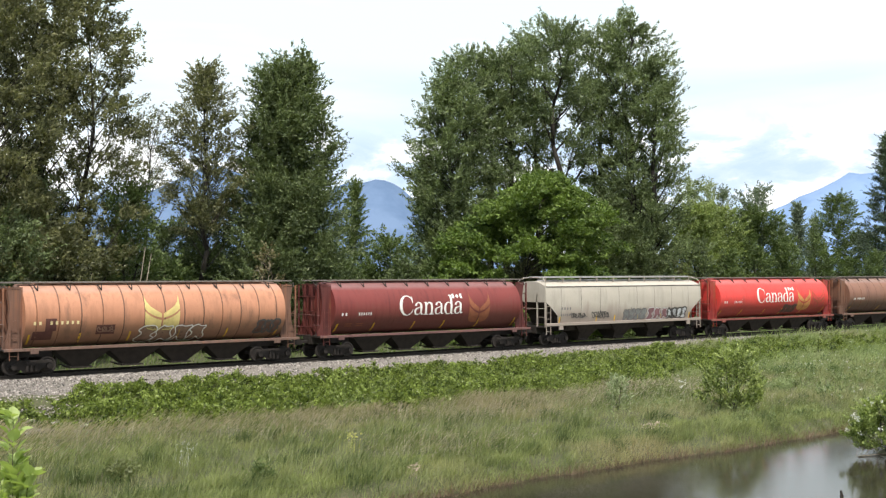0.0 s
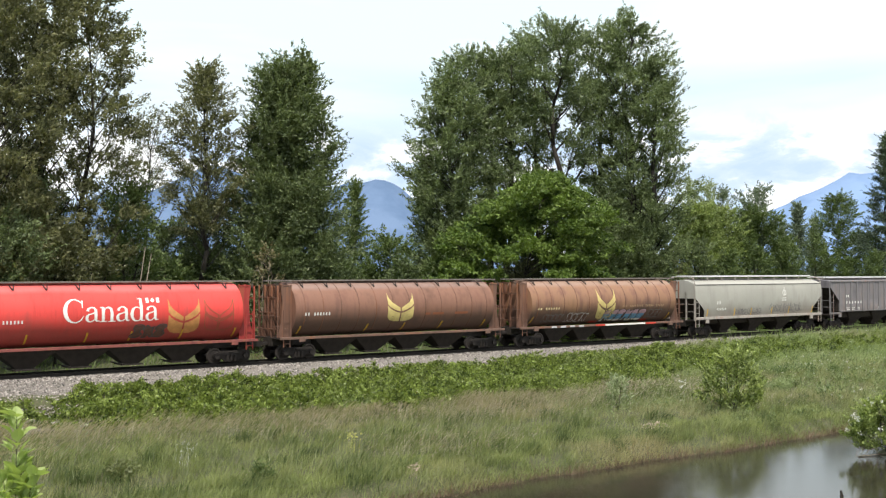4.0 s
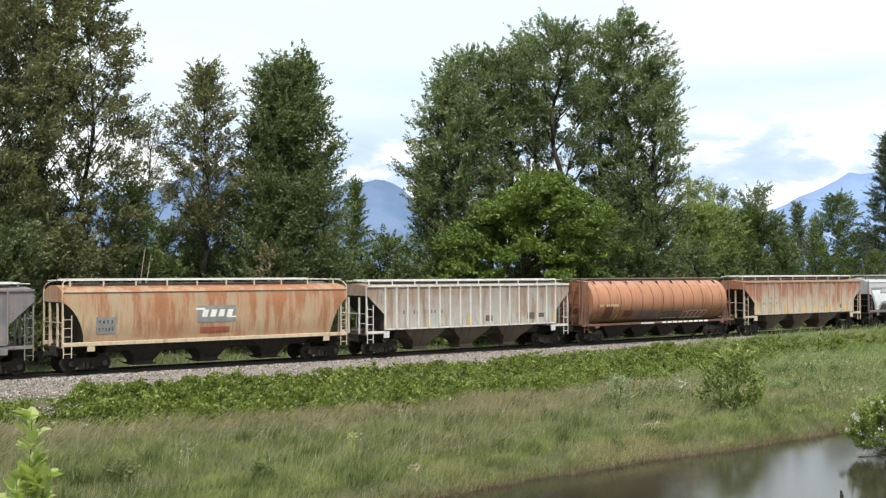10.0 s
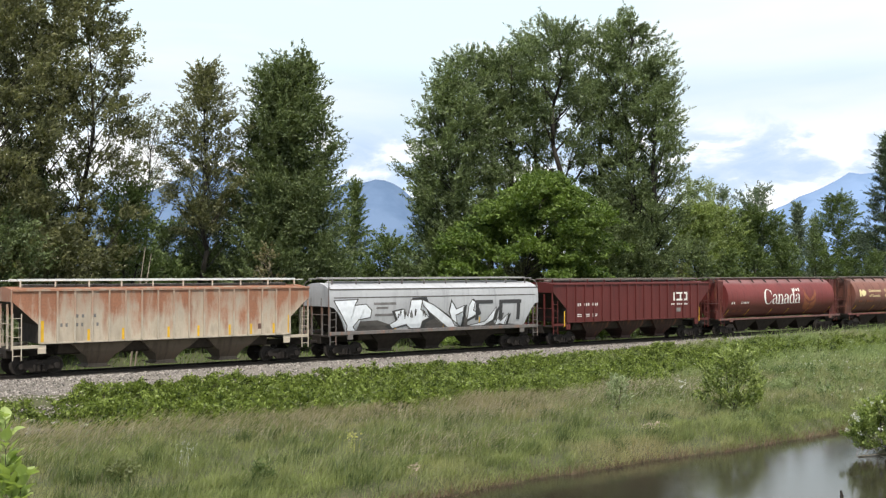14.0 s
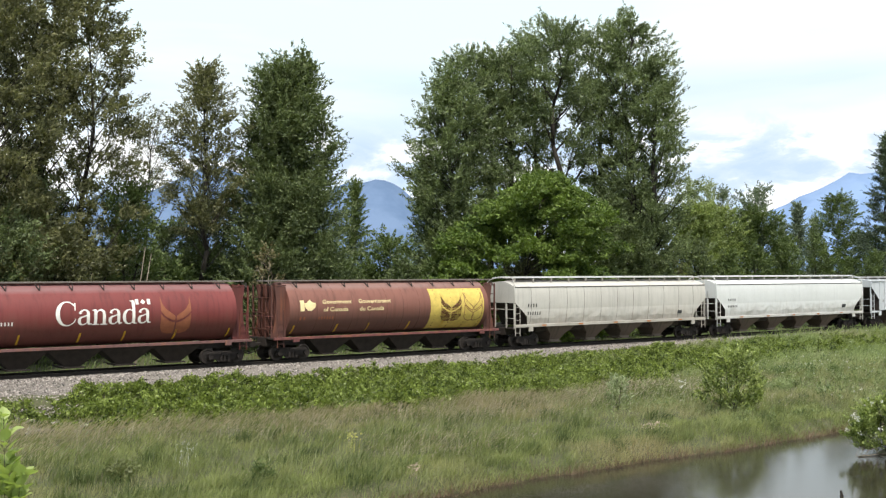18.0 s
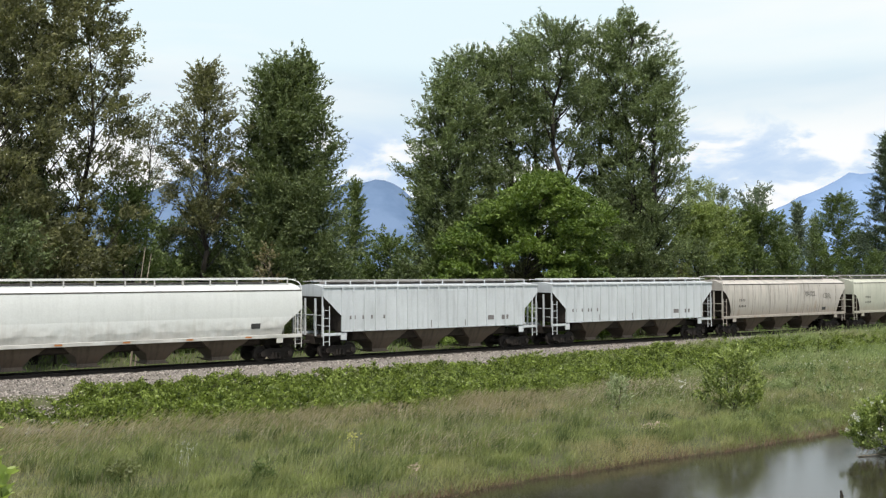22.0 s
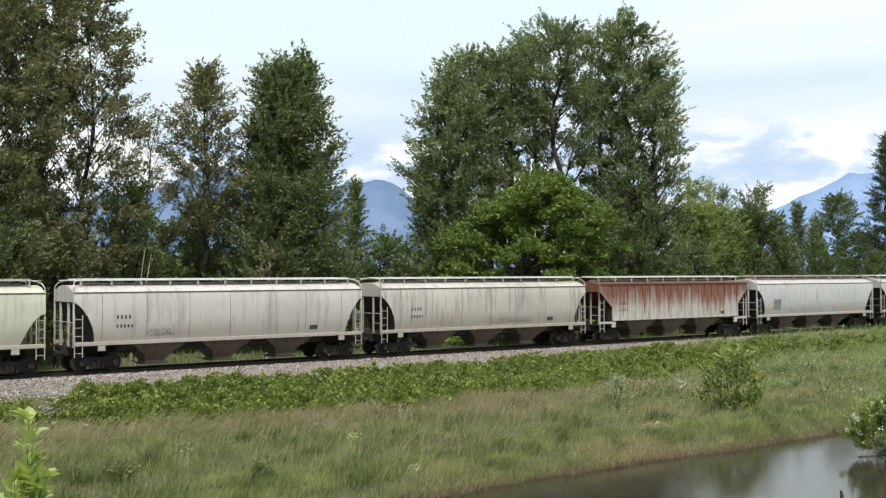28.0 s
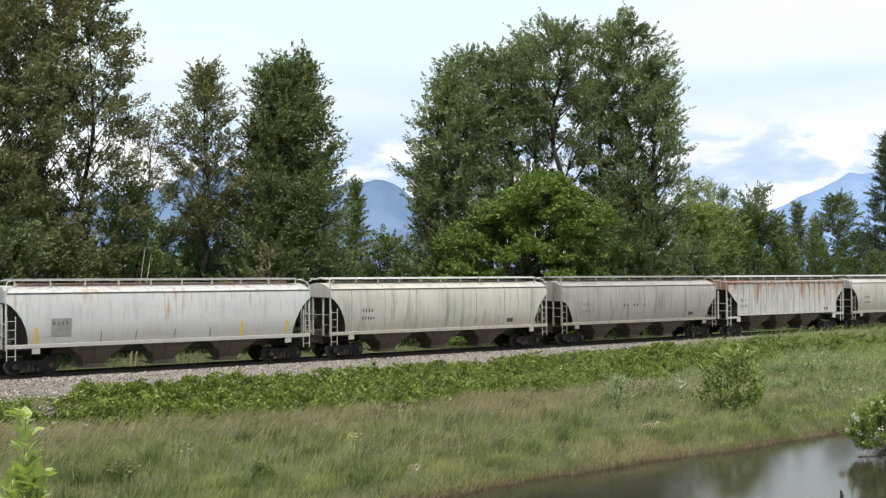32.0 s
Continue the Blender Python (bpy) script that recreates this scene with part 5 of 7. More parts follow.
        tagged(decal("graffiti_outline", c, edges, M["soot_tag"], "dark graffiti outline", SUNK + 0.008), kind="stuff")
    strokes(c, -3.7, -1.2, 1.7, 3.1, 53, M["soot_tag"], 0.07, 5, 4, SUNK + 0.010)
    scribble(c, -7.2, -5.0, 1.5, 2.1, 54, M["soot_tag"], 0.05, 6)
    decal("angular_emblem", c, [rect(2.86, 4.36, 2.98, 3.22), rect(2.86, 3.14, 1.9, 2.98), rect(4.9, 5.2, 1.85, 3.0), rect(4.9, 6.9, 2.98, 3.22), rect(6.5, 6.8, 1.85, 3.0)], M["black_mark"], "black barred emblem", SUNK + 0.015)
    decal("data_line", c, [rect(-5.3, -3.6, 3.05, 3.2), rect(-5.1, -4.2, 2.8, 2.93), rect(-5.2, -3.8, 2.35, 2.5)], M["grey_tag"], "overpainted lettering as plain bars")
    yellow_row(c, 1.5, 2.1, (-6.9, -3.6, 0.2, 3.2, 5.6))

    ox = W("oxide_red", (0.112, 0.023, 0.021), (0.12, 0.045, 0.03), 0.8, 0.1, 0.3, 17)
    c = hopper_car(*span(14), "rib", ox, "oxide-red ribbed hopper wagon with white barred emblem", cut="bent", hoppers=3, posts=17, board="dark", under=W("oxide_hopper", (0.042, 0.02, 0.018), seed=17))
    decal("angular_emblem", c, [rect(4.25, 5.9, 3.36, 3.5), rect(4.25, 5.9, 2.85, 2.99), rect(4.25, 4.42, 2.99, 3.36), rect(5.0, 5.17, 2.99, 3.36), rect(5.73, 5.9, 2.99, 3.36)], M["white_mark"], "white barred emblem")
    decal("data_line", c, [rect(4.0 + k * 0.22, 4.15 + k * 0.22, 2.52, 2.64) for k in range(9)], M["white_mark"], "small lettering as bars")
    decal("placard", c, [rect(4.6, 5.1, 2.0, 2.3)], M["grey_patch"])
    number_bars(c, -6.1, 2.62, (2, 3, 3), M["white_mark"], h=0.24, pitch=0.21)
    small_print(c, -6.2, 2.0, M["white_mark"], 3, 0.5)
    yellow_row(c, 1.2, 2.3, (-7.45, 7.25))

    choc = W("chocolate_brown", (0.20, 0.082, 0.06), (0.14, 0.05, 0.038), 0.7, 0.12, 0.34, 18, foot=0.6, dust_tone=(0.085, 0.045, 0.04), foot_at=0.9, cap=0.4)
    c = hopper_car(*span(16), "cyl", choc, "brown cylindrical grain hopper wagon with gold wheat panel", hoppers=4, seams=12, board="dark", ends=W("choc_end", (0.11, 0.045, 0.035), seed=3), trim=W("plum_trim", (0.17, 0.062, 0.058), seed=18))
    decal("gold_panel", c, [rect(2.75, 7.2, 1.42, 4.0)], M["gold"], "gold end panel")
    wheat_ear(c, 3.6, 5.3, 1.9, 3.75, M["wheat_brown"])
    wheat_ear(c, 5.55, 7.05, 1.9, 3.75, M["wheat_brown"], True)
    lettering(c, "Government", -5.33, 3.2, 0.34, M["cream_mark"], 2.05)
    lettering(c, "of Canada", -5.3, 2.74, 0.34, M["cream_mark"], 1.75)
    lettering(c, "Gouvernement", -2.75, 3.2, 0.34, M["cream_mark"], 2.4)
    lettering(c, "du Canada", -2.7, 2.74, 0.34, M["cream_mark"], 1.8)
    decal("flag_emblem", c, [rect(-6.88, -6.6, 2.78, 3.42), [(-6.35, 2.8), (-6.12, 2.8), (-5.85, 3.0), (-5.95, 3.1), (-5.8, 3.25), (-6.0, 3.28), (-6.22, 3.45), (-6.42, 3.28), (-6.6, 3.25), (-6.45, 3.1), (-6.55, 3.0)]], M["cream_mark"], "cream flag with leaf")
    number_bars(c, -6.9, 2.25, (2,), M["wheat_faded"])
    number_bars(c, -5.6, 2.25, (6,), M["wheat_faded"], pitch=0.19)
    yellow_row(c, 1.42, 1.95, (-7.2, -4.2, -1.9, 1.2, 3.9, 7.0))

    c = hopper_car(*span(17), "trough", W("cream_white", (0.51, 0.488, 0.445), (0.30, 0.24, 0.18), 0.85, 0.05, 0.18, 19, foot=0.5, dent=True), "long cream smooth-sided hopper wagon with dusty flanks", cut="slant", hoppers=4, board="white", seams=11, under=M["brown_hopper"])
    number_bars(c, -8.9, 2.62, (4,), M["black_mark"], h=0.28, pitch=0.24)
    number_bars(c, -8.9, 2.08, (6,), M["black_mark"], h=0.27, pitch=0.22)
    decal("placard", c, [rect(6.8, 7.3, 1.85, 2.1)], M["black_mark"])
    c = hopper_car(*span(18), "trough", W("clean_white", (0.62, 0.63, 0.62), (0.36, 0.33, 0.29), 0.85, 0.05, 0.08, 20, foot=0.45, dent=True), "long white smooth-sided hopper wagon, dusty near the sill", cut="slant", hoppers=4, board="white", under=M["brown_hopper"])
    number_bars(c, -9.1, 2.68, (4,), M["black_mark"], h=0.22, pitch=0.27)
    number_bars(c, -9.1, 2.15, (6,), M["black_mark"], h=0.2, pitch=0.22)
    decal("placard", c, [rect(7.2, 7.8, 1.85, 2.15)], M["black_mark"])

    for w in (TRAIN[-2][0], TRAIN[-1][0]):
        for k in range(5):
            decal("sill_reflector", w, [rect(-7.6 + k * 3.6, -7.2 + k * 3.6, 1.33, 1.42)], M["orange_reflector"], "orange reflector on the sill", 0.245)

    for i, seed in ((19, 21), (20, 22)):
        c = hopper_car(*span(i), "rib", W("ice_white" if i == 19 else "cool_white", (0.52, 0.545, 0.57), (0.32, 0.27, 0.23), 0.80, 0.08, 0.2, seed), "white ribbed hopper wagon with black fleet marks", cut="bent", hoppers=3, posts=19 if i == 19 else 18, board="grey" if i == 19 else "white", under=M["brown_hopper"])
        number_bars(c, -6.8, 2.2, (2, 1, 2, 1), M["grey_tag"], h=0.26, pitch=0.3)
        decal("placard", c, [rect(4.1, 4.7, 1.9, 2.2), rect(5.4, 6.0, 1.9, 2.2)], M["grey_tag"])
        stripes(c, (-4.1, -0.6, 2.2), 1.56, 2.0, M["grey_patch"], 0.08, 0)

    spec = [
        (21, "trough", "curve", (0.490, 0.452, 0.412), (0.30, 0.22, 0.17), 0.62, 0.42, "dusty cream smooth-sided hopper wagon with scribbled tags", "white"),
        (22, "trough", "round", (0.479, 0.479, 0.400), (0.30, 0.27, 0.2), 0.8, 0.22, "pale green-cream smooth-sided hopper wagon", "grey"),
        (23, "trough", "curve", (0.479, 0.457, 0.431), (0.34, 0.27, 0.22), 0.74, 0.34, "off-white smooth-sided hopper wagon with black fleet marks", "white"),
        (24, "trough", "curve", (0.461, 0.435, 0.396), (0.28, 0.22, 0.17), 0.64, 0.45, "dirty cream smooth-sided hopper wagon with sprayed tags", "white"),
        (25, "rib", "bent", (0.470, 0.445, 0.415), (0.15, 0.062, 0.037), 0.515, 0.34, "white ribbed hopper wagon with heavy rust along the top", "white"),
        (26, "trough", "curve", (0.470, 0.479, 0.479), (0.30, 0.23, 0.18), 0.62, 0.24, "pale grey-white smooth-sided hopper wagon with rusty roof", "grey"),
        (27, "trough", "curve", (0.461, 0.439, 0.396), (0.28, 0.22, 0.17), 0.64, 0.42, "dirty cream smooth-sided hopper wagon", "white"),
        (28, "trough", "round", (0.322, 0.300, 0.283), (0.25, 0.20, 0.17), 0.62, 0.5, "dust-grey smooth-sided hopper wagon", "grey"),
        (29, "rib", "bent", (0.487, 0.474, 0.452), (0.24, 0.12, 0.075), 0.575, 0.4, "white ribbed hopper wagon streaked with rust", "white"),
        (30, "trough", "curve", (0.435, 0.409, 0.374), (0.27, 0.21, 0.17), 0.6, 0.42, "dusty grey smooth-sided hopper wagon", "white"),
        (31, "trough", "curve", (0.479, 0.452, 0.409), (0.27, 0.21, 0.17), 0.66, 0.42, "dusty cream smooth-sided hopper wagon", "white")]
    for i, kind, cut, base, rust, at, dirt, label, board in spec:
        p = W("wagon_paint", base, rust, at, 0.085 if i == 25 else 0.05, dirt, 20 + i, high=0.11 if i == 25 else 0.06 if kind == "rib" else (0.05 if i == 26 else -0.015), foot=0.0 if kind == "rib" else 0.55, streaks=1.5 if kind == "rib" else 2.0)
        c = hopper_car(*span(i), kind, p, label, cut=cut, hoppers=3, posts=19, board=board, walk_z=4.68, under=M["brown_hopper"], seams=0 if i in (22, 26) else 7,
                       roof=W("rusty_roof", (0.45, 0.30, 0.24), seed=2) if i == 26 else None, short_board=0.0 if i != 21 else 1.4)
        dark = M["black_mark"]
        if i == 26:
            decal("grey_patch", c, [rect(-6.5, -5.45, 1.85, 2.75)], M["grey_patch"], "grey painted-over patch")
            number_bars(c, -6.4, 2.4, (4,), dark, pitch=0.22)
            stripes(c, (-7.3, 4.2, 7.1), 1.5, 2.3, M["yellow"], 0.12, 0)
            stripes(c, (-3.9, -2.0, 0.2, 2.3), 1.5, 2.0, M["grey_tag"], 0.06, 0)
        else:
            number_bars(c, -6.6, 2.62, (4,), dark if i != 28 else M["grey_tag"], h=0.22, pitch=0.22)
            number_bars(c, -6.6, 2.15, (5,), dark if i != 28 else M["grey_tag"], h=0.2, pitch=0.2)
            decal("placard", c, [rect(5.2, 5.75, 1.7, 1.95)], dark)
            stripes(c, (-3.4, 0.0, 3.0, 4.4), 1.6, 2.2, M["grey_patch"], 0.06, 0)
        if i == 21:
            scribble(c, 2.5, 4.1, 2.85, 3.5, 61, M["soot_tag"], 0.035, 4)
            scribble(c, 5.3, 6.4, 2.6, 3.3, 62, M["soot_tag"], 0.035, 3)
        if i == 23:
            scribble(c, -4.8, -3.4, 1.65, 2.1, 63, M["grey_tag"], 0.035, 4)
        if i == 24:
            scribble(c, -0.3, 3.6, 1.55, 2.1, 64, M["faint_tag"], 0.035, 11)
        if i == 28:
            number_bars(c, -2.2, 2.5, (2, 2, 1), M["black_mark"], h=0.2, pitch=0.35)


M["cream_faded"] = plain("faded_cream_lettering", (0.42, 0.28, 0.17), 0.7, vary=0.2)
M["orange_reflector"] = plain("orange_reflector", (0.50, 0.20, 0.06), 0.5, vary=0.2)
M["dark_plate"] = plain("dark_plate", (0.13, 0.10, 0.08), 0.7, vary=0.3)
M["wheat_brown"] = plain("emblem_brown", (0.22, 0.10, 0.05), 0.6, vary=0.2)
build_train()
# ---- plants ----
def unit(v):
    return v / np.maximum(1e-6, np.linalg.norm(v, axis=-1, keepdims=True))


def leaf_tris(c, along, length, width, r):
    """Slim pointed leaves as triangles round the centres c, roughly along the given ways."""
    n = len(c)
    a = unit(along + r.normal(0, 0.45, (n, 3)))
    b = unit(np.cross(a, r.normal(size=(n, 3)))) * (width * r.uniform(0.6, 1.3, n))[:, None] * 0.5
    a = a * (length * r.uniform(0.6, 1.35, n))[:, None]
    return np.stack([c - a * 0.4 - b, c - a * 0.4 + b, c + a * 0.6], 1)


def leaf_quads(c, along, length, width, r):
    """Leaves as kite-shaped quads round the centres c, roughly along the given ways."""
    n = len(c)
    a = unit(along + r.normal(0, 0.6, (n, 3)))
    b = unit(np.cross(a, r.normal(size=(n, 3))))
    L = (length * r.uniform(0.6, 1.3, n))[:, None]
    W = (width * r.uniform(0.6, 1.3, n))[:, None]
    nrm = np.cross(a, b) * L * 0.18
    return np.stack([c - a * L * 0.5, c + b * W * 0.5 + nrm, c + a * L * 0.5, c - b * W * 0.5 + nrm], 1)


def envelope(shape, h):
    h = np.clip(h, 0, 1)
    if shape == "broad":
        return np.sin(np.pi * (0.25 + 0.55 * h)) ** 0.55 * np.clip((1.06 - h) / 0.22, 0, 1) ** 0.45
    if shape == "oval":
        return np.sin(np.pi * (0.16 + 0.72 * h)) ** 0.7
    if shape == "column":
        return np.minimum(1.0, 0.85 + 0.5 * h) * np.clip((1.07 - h) / 0.5, 0, 1) ** 0.6
    if shape == "cone":
        return (1.03 - h) ** 0.85 * np.minimum(1, 0.7 + 3 * h)
    if shape == "dome":
        return np.sqrt(np.clip(1 - h ** 2.4, 0, 1)) * (0.88 + 0.12 * np.minimum(1, h * 5))
    return np.sqrt(np.clip(1 - (2 * h - 1) ** 2, 0, 1))


def make_tree(name, x, y, top, radius, crown0, shape, leaf, label, boughs=60, twigs=9, per=60, size=0.17, bough=1.1, twig=(0.42, 0.13), seed=1, bark="bark", trunks=1, rise=0.75, lean=0.0, inner=0.3, flat=0.0, slim=0.45, bare=None, girth=0.0115, under=0.04):
    """A tapered trunk, ascending limbs, and boughs of leafy twigs, domed above and flat below, with gaps between them."""
    r = np.random.default_rng(seed)
    z0 = float(ground_z(x, y)) - 0.1
    tree = tagged(new(name), label, "tree" if "shrub" not in name and "plant" not in name else "shrub", "trees behind the track" if y > 0 and "shrub" not in name else "")
    tree.matrix_basis = Matrix.Translation((x, y, z0))
    H, c0 = top - z0, max(0.2, crown0 - z0)
    h = ((np.arange(boughs) + r.uniform(0, 1, boughs)) / boughs) ** 0.95
    if bare:
        # a stretch of the crown where most boughs are missing
        keep = (h < bare[0]) | (h > bare[1]) | (r.uniform(0, 1, boughs) > bare[2])
        h = h[keep]
        boughs = len(h)
    ang = np.arange(boughs) * 2.39996 + r.normal(0, 0.35, boughs)
    env = envelope(shape, h)
    lobes = 0.95 + 0.17 * np.sin(ang * 2.0 + h * 11 + seed) + 0.12 * np.sin(ang * 3.0 - h * 17 + seed * 2)
    R = np.maximum(0.0, radius * env * lobes - bough * 0.45)
    rad = R * (inner + (1 - inner) * r.uniform(0, 1, boughs) ** 0.45)
    tip = np.stack([rad * np.cos(ang) + lean * h, rad * np.sin(ang), c0 + h * (H - c0 - bough * 0.5)], 1)
    # trunks and limbs
    bm = bmesh.new()
    feet = []
    for k in range(trunks):
        off = Vector((0, 0, 0)) if trunks == 1 else Vector((math.cos(k * 2.4 + seed), math.sin(k * 2.4 + seed), 0)) * radius * 0.22
        base_r = max(0.03, H * girth / math.sqrt(trunks))
        pts = [off * (0.3 + 1.2 * i / 8) + Vector((r.normal(0, 0.012 * H) * (i > 0) + lean * i / 8, r.normal(0, 0.012 * H) * (i > 0), H * 0.95 * i / 8)) for i in range(9)]
        for i in range(8):
            tube(bm, pts[i], pts[i + 1], base_r * (1 - i / 8.4), 7, base_r * (1 - (i + 1) / 8.4))
        feet.append(pts)
    part("trunk", bm, M[bark], tree, smooth=True)
    bm = bmesh.new()
    for p, q in zip(tip, rad):
        pts = feet[int(r.integers(trunks))]
        zz = min(max(0.10 * H, p[2] - q * rise - 0.02 * H), 0.94 * H)
        i = min(7, int(zz / (H * 0.95) * 8))
        s = pts[i].lerp(pts[i + 1], max(0.0, min(1.0, zz / (H * 0.95) * 8 - i)))
        e = Vector(p)
        m = s.lerp(e, 0.5) + Vector((0, 0, -0.06 * q))
        rr = max(0.008, 0.30 * girth * H * (1 - p[2] / H * 0.7))
        tube(bm, s, m, rr, 5, rr * 0.65)
        tube(bm, m, e, rr * 0.65, 4, rr * 0.25)
    # twigs of each bough
    scale = bough * r.uniform(0.6, 1.35, (boughs, 1)) * (0.45 + 0.55 * np.clip(env * 1.6, 0, 1))[:, None]
    idx = np.repeat(np.arange(boughs), twigs)
    off = unit(r.normal(0, 1, (len(idx), 3))) * r.uniform(0.25, 1.0, (len(idx), 1)) ** 0.6
    off[:, 2] = np.where(off[:, 2] < 0, off[:, 2] * 0.3, off[:, 2])
    off = off * [1, 1, 0.8 - 0.3 * flat] * scale[idx]
    tw = tip[idx] + off
    out = np.concatenate([tip[:, :2], np.zeros((boughs, 1))], 1)
    way = unit(unit(out)[idx] * 0.55 + off * 0.7 / bough + np.array([0, 0, 0.5 - 0.55 * flat]))
    for k in range(0, len(idx), 8):
        tube(bm, tip[idx[k]], tw[k], 0.012, 3, 0.004)
    tagged(part("branchwork", bm, M[bark], tree), kind="stuff")
    n = len(idx) * per
    id2 = np.repeat(np.arange(len(idx)), per)
    u = r.uniform(0, 1, (n, 1))
    long = (twig[0] * (0.6 + 0.9 * r.uniform(0, 1, (len(idx), 1)) ** 2))[id2]
    c = tw[id2] + way[id2] * (u * 2.6 - 1.1) * long + r.normal(0, 1, (n, 3)).clip(-1.8, 1.8) * twig[1] * (1.6 - 1.3 * u)
    c[:, 2] = np.maximum(c[:, 2], 0.12)
    # leaves in the shaded heart of the crown stand closer and larger than those at its rim
    deep = np.clip(1.0 - rad / np.maximum(0.3, R), 0, 1)[idx][id2]
    size = size * (1.0 + 0.4 * deep)
    q = leaf_tris(c, way[id2] * 0.8, size, size * slim, r)
    # broad shaded leaves close under each bough
    k = np.repeat(np.arange(boughs), max(4, int(twigs * per * under)))
    c = tip[k] + r.normal(0, 0.5, (len(k), 3)).clip(-1, 1) * scale[k] * [1, 1, 0.16] - [0, 0, 1] * scale[k] * 0.16
    c[:, 2] = np.maximum(c[:, 2], 0.12)
    q = np.concatenate([q, leaf_tris(c, r.normal(0, 1, c.shape) * [1, 1, 0.4], bough * 0.26, bough * 0.18, r)])
    ob = new("crown", polys("crown", q, M[leaf]))
    ob.parent = tree
    return tree


def spot(a, depth):
    """A place at this distance along the camera's line of sight, and a times as far to its right."""
    return depth * (0.6126 + a * 0.7904), depth * (0.7904 - a * 0.6126) - 58.1


# what sets each kind's growth apart: twig length and spread, leaf shape, how limbs rise, how hollow and how layered the crown is
GROWTH = {"great_cottonwood_tree": dict(twig=(0.82, 0.16), rise=1.0, inner=0.42, slim=0.36, girth=0.017, under=0.045),
          "cottonwood_tree": dict(twig=(0.5, 0.17), rise=1.1, inner=0.3, slim=0.5, girth=0.0105),
          "young_cottonwood_tree": dict(twig=(0.6, 0.13), rise=1.2, inner=0.2, slim=0.45),
          "poplar_tree": dict(twig=(0.8, 0.17), rise=1.3, inner=0.45, slim=0.45),
          "young_fir_tree": dict(twig=(0.55, 0.10), rise=0.5, inner=0.3, slim=0.3, flat=0.25),
          "fir_tree": dict(twig=(0.6, 0.11), rise=0.3, inner=0.3, slim=0.3, flat=0.4),
          "alder_tree": dict(twig=(0.55, 0.15), rise=1.2, inner=0.35, slim=0.5),
          "maple_tree": dict(twig=(0.45, 0.17), rise=0.5, inner=0.35, slim=0.75, flat=0.75, lean=3.6, under=0.09)}
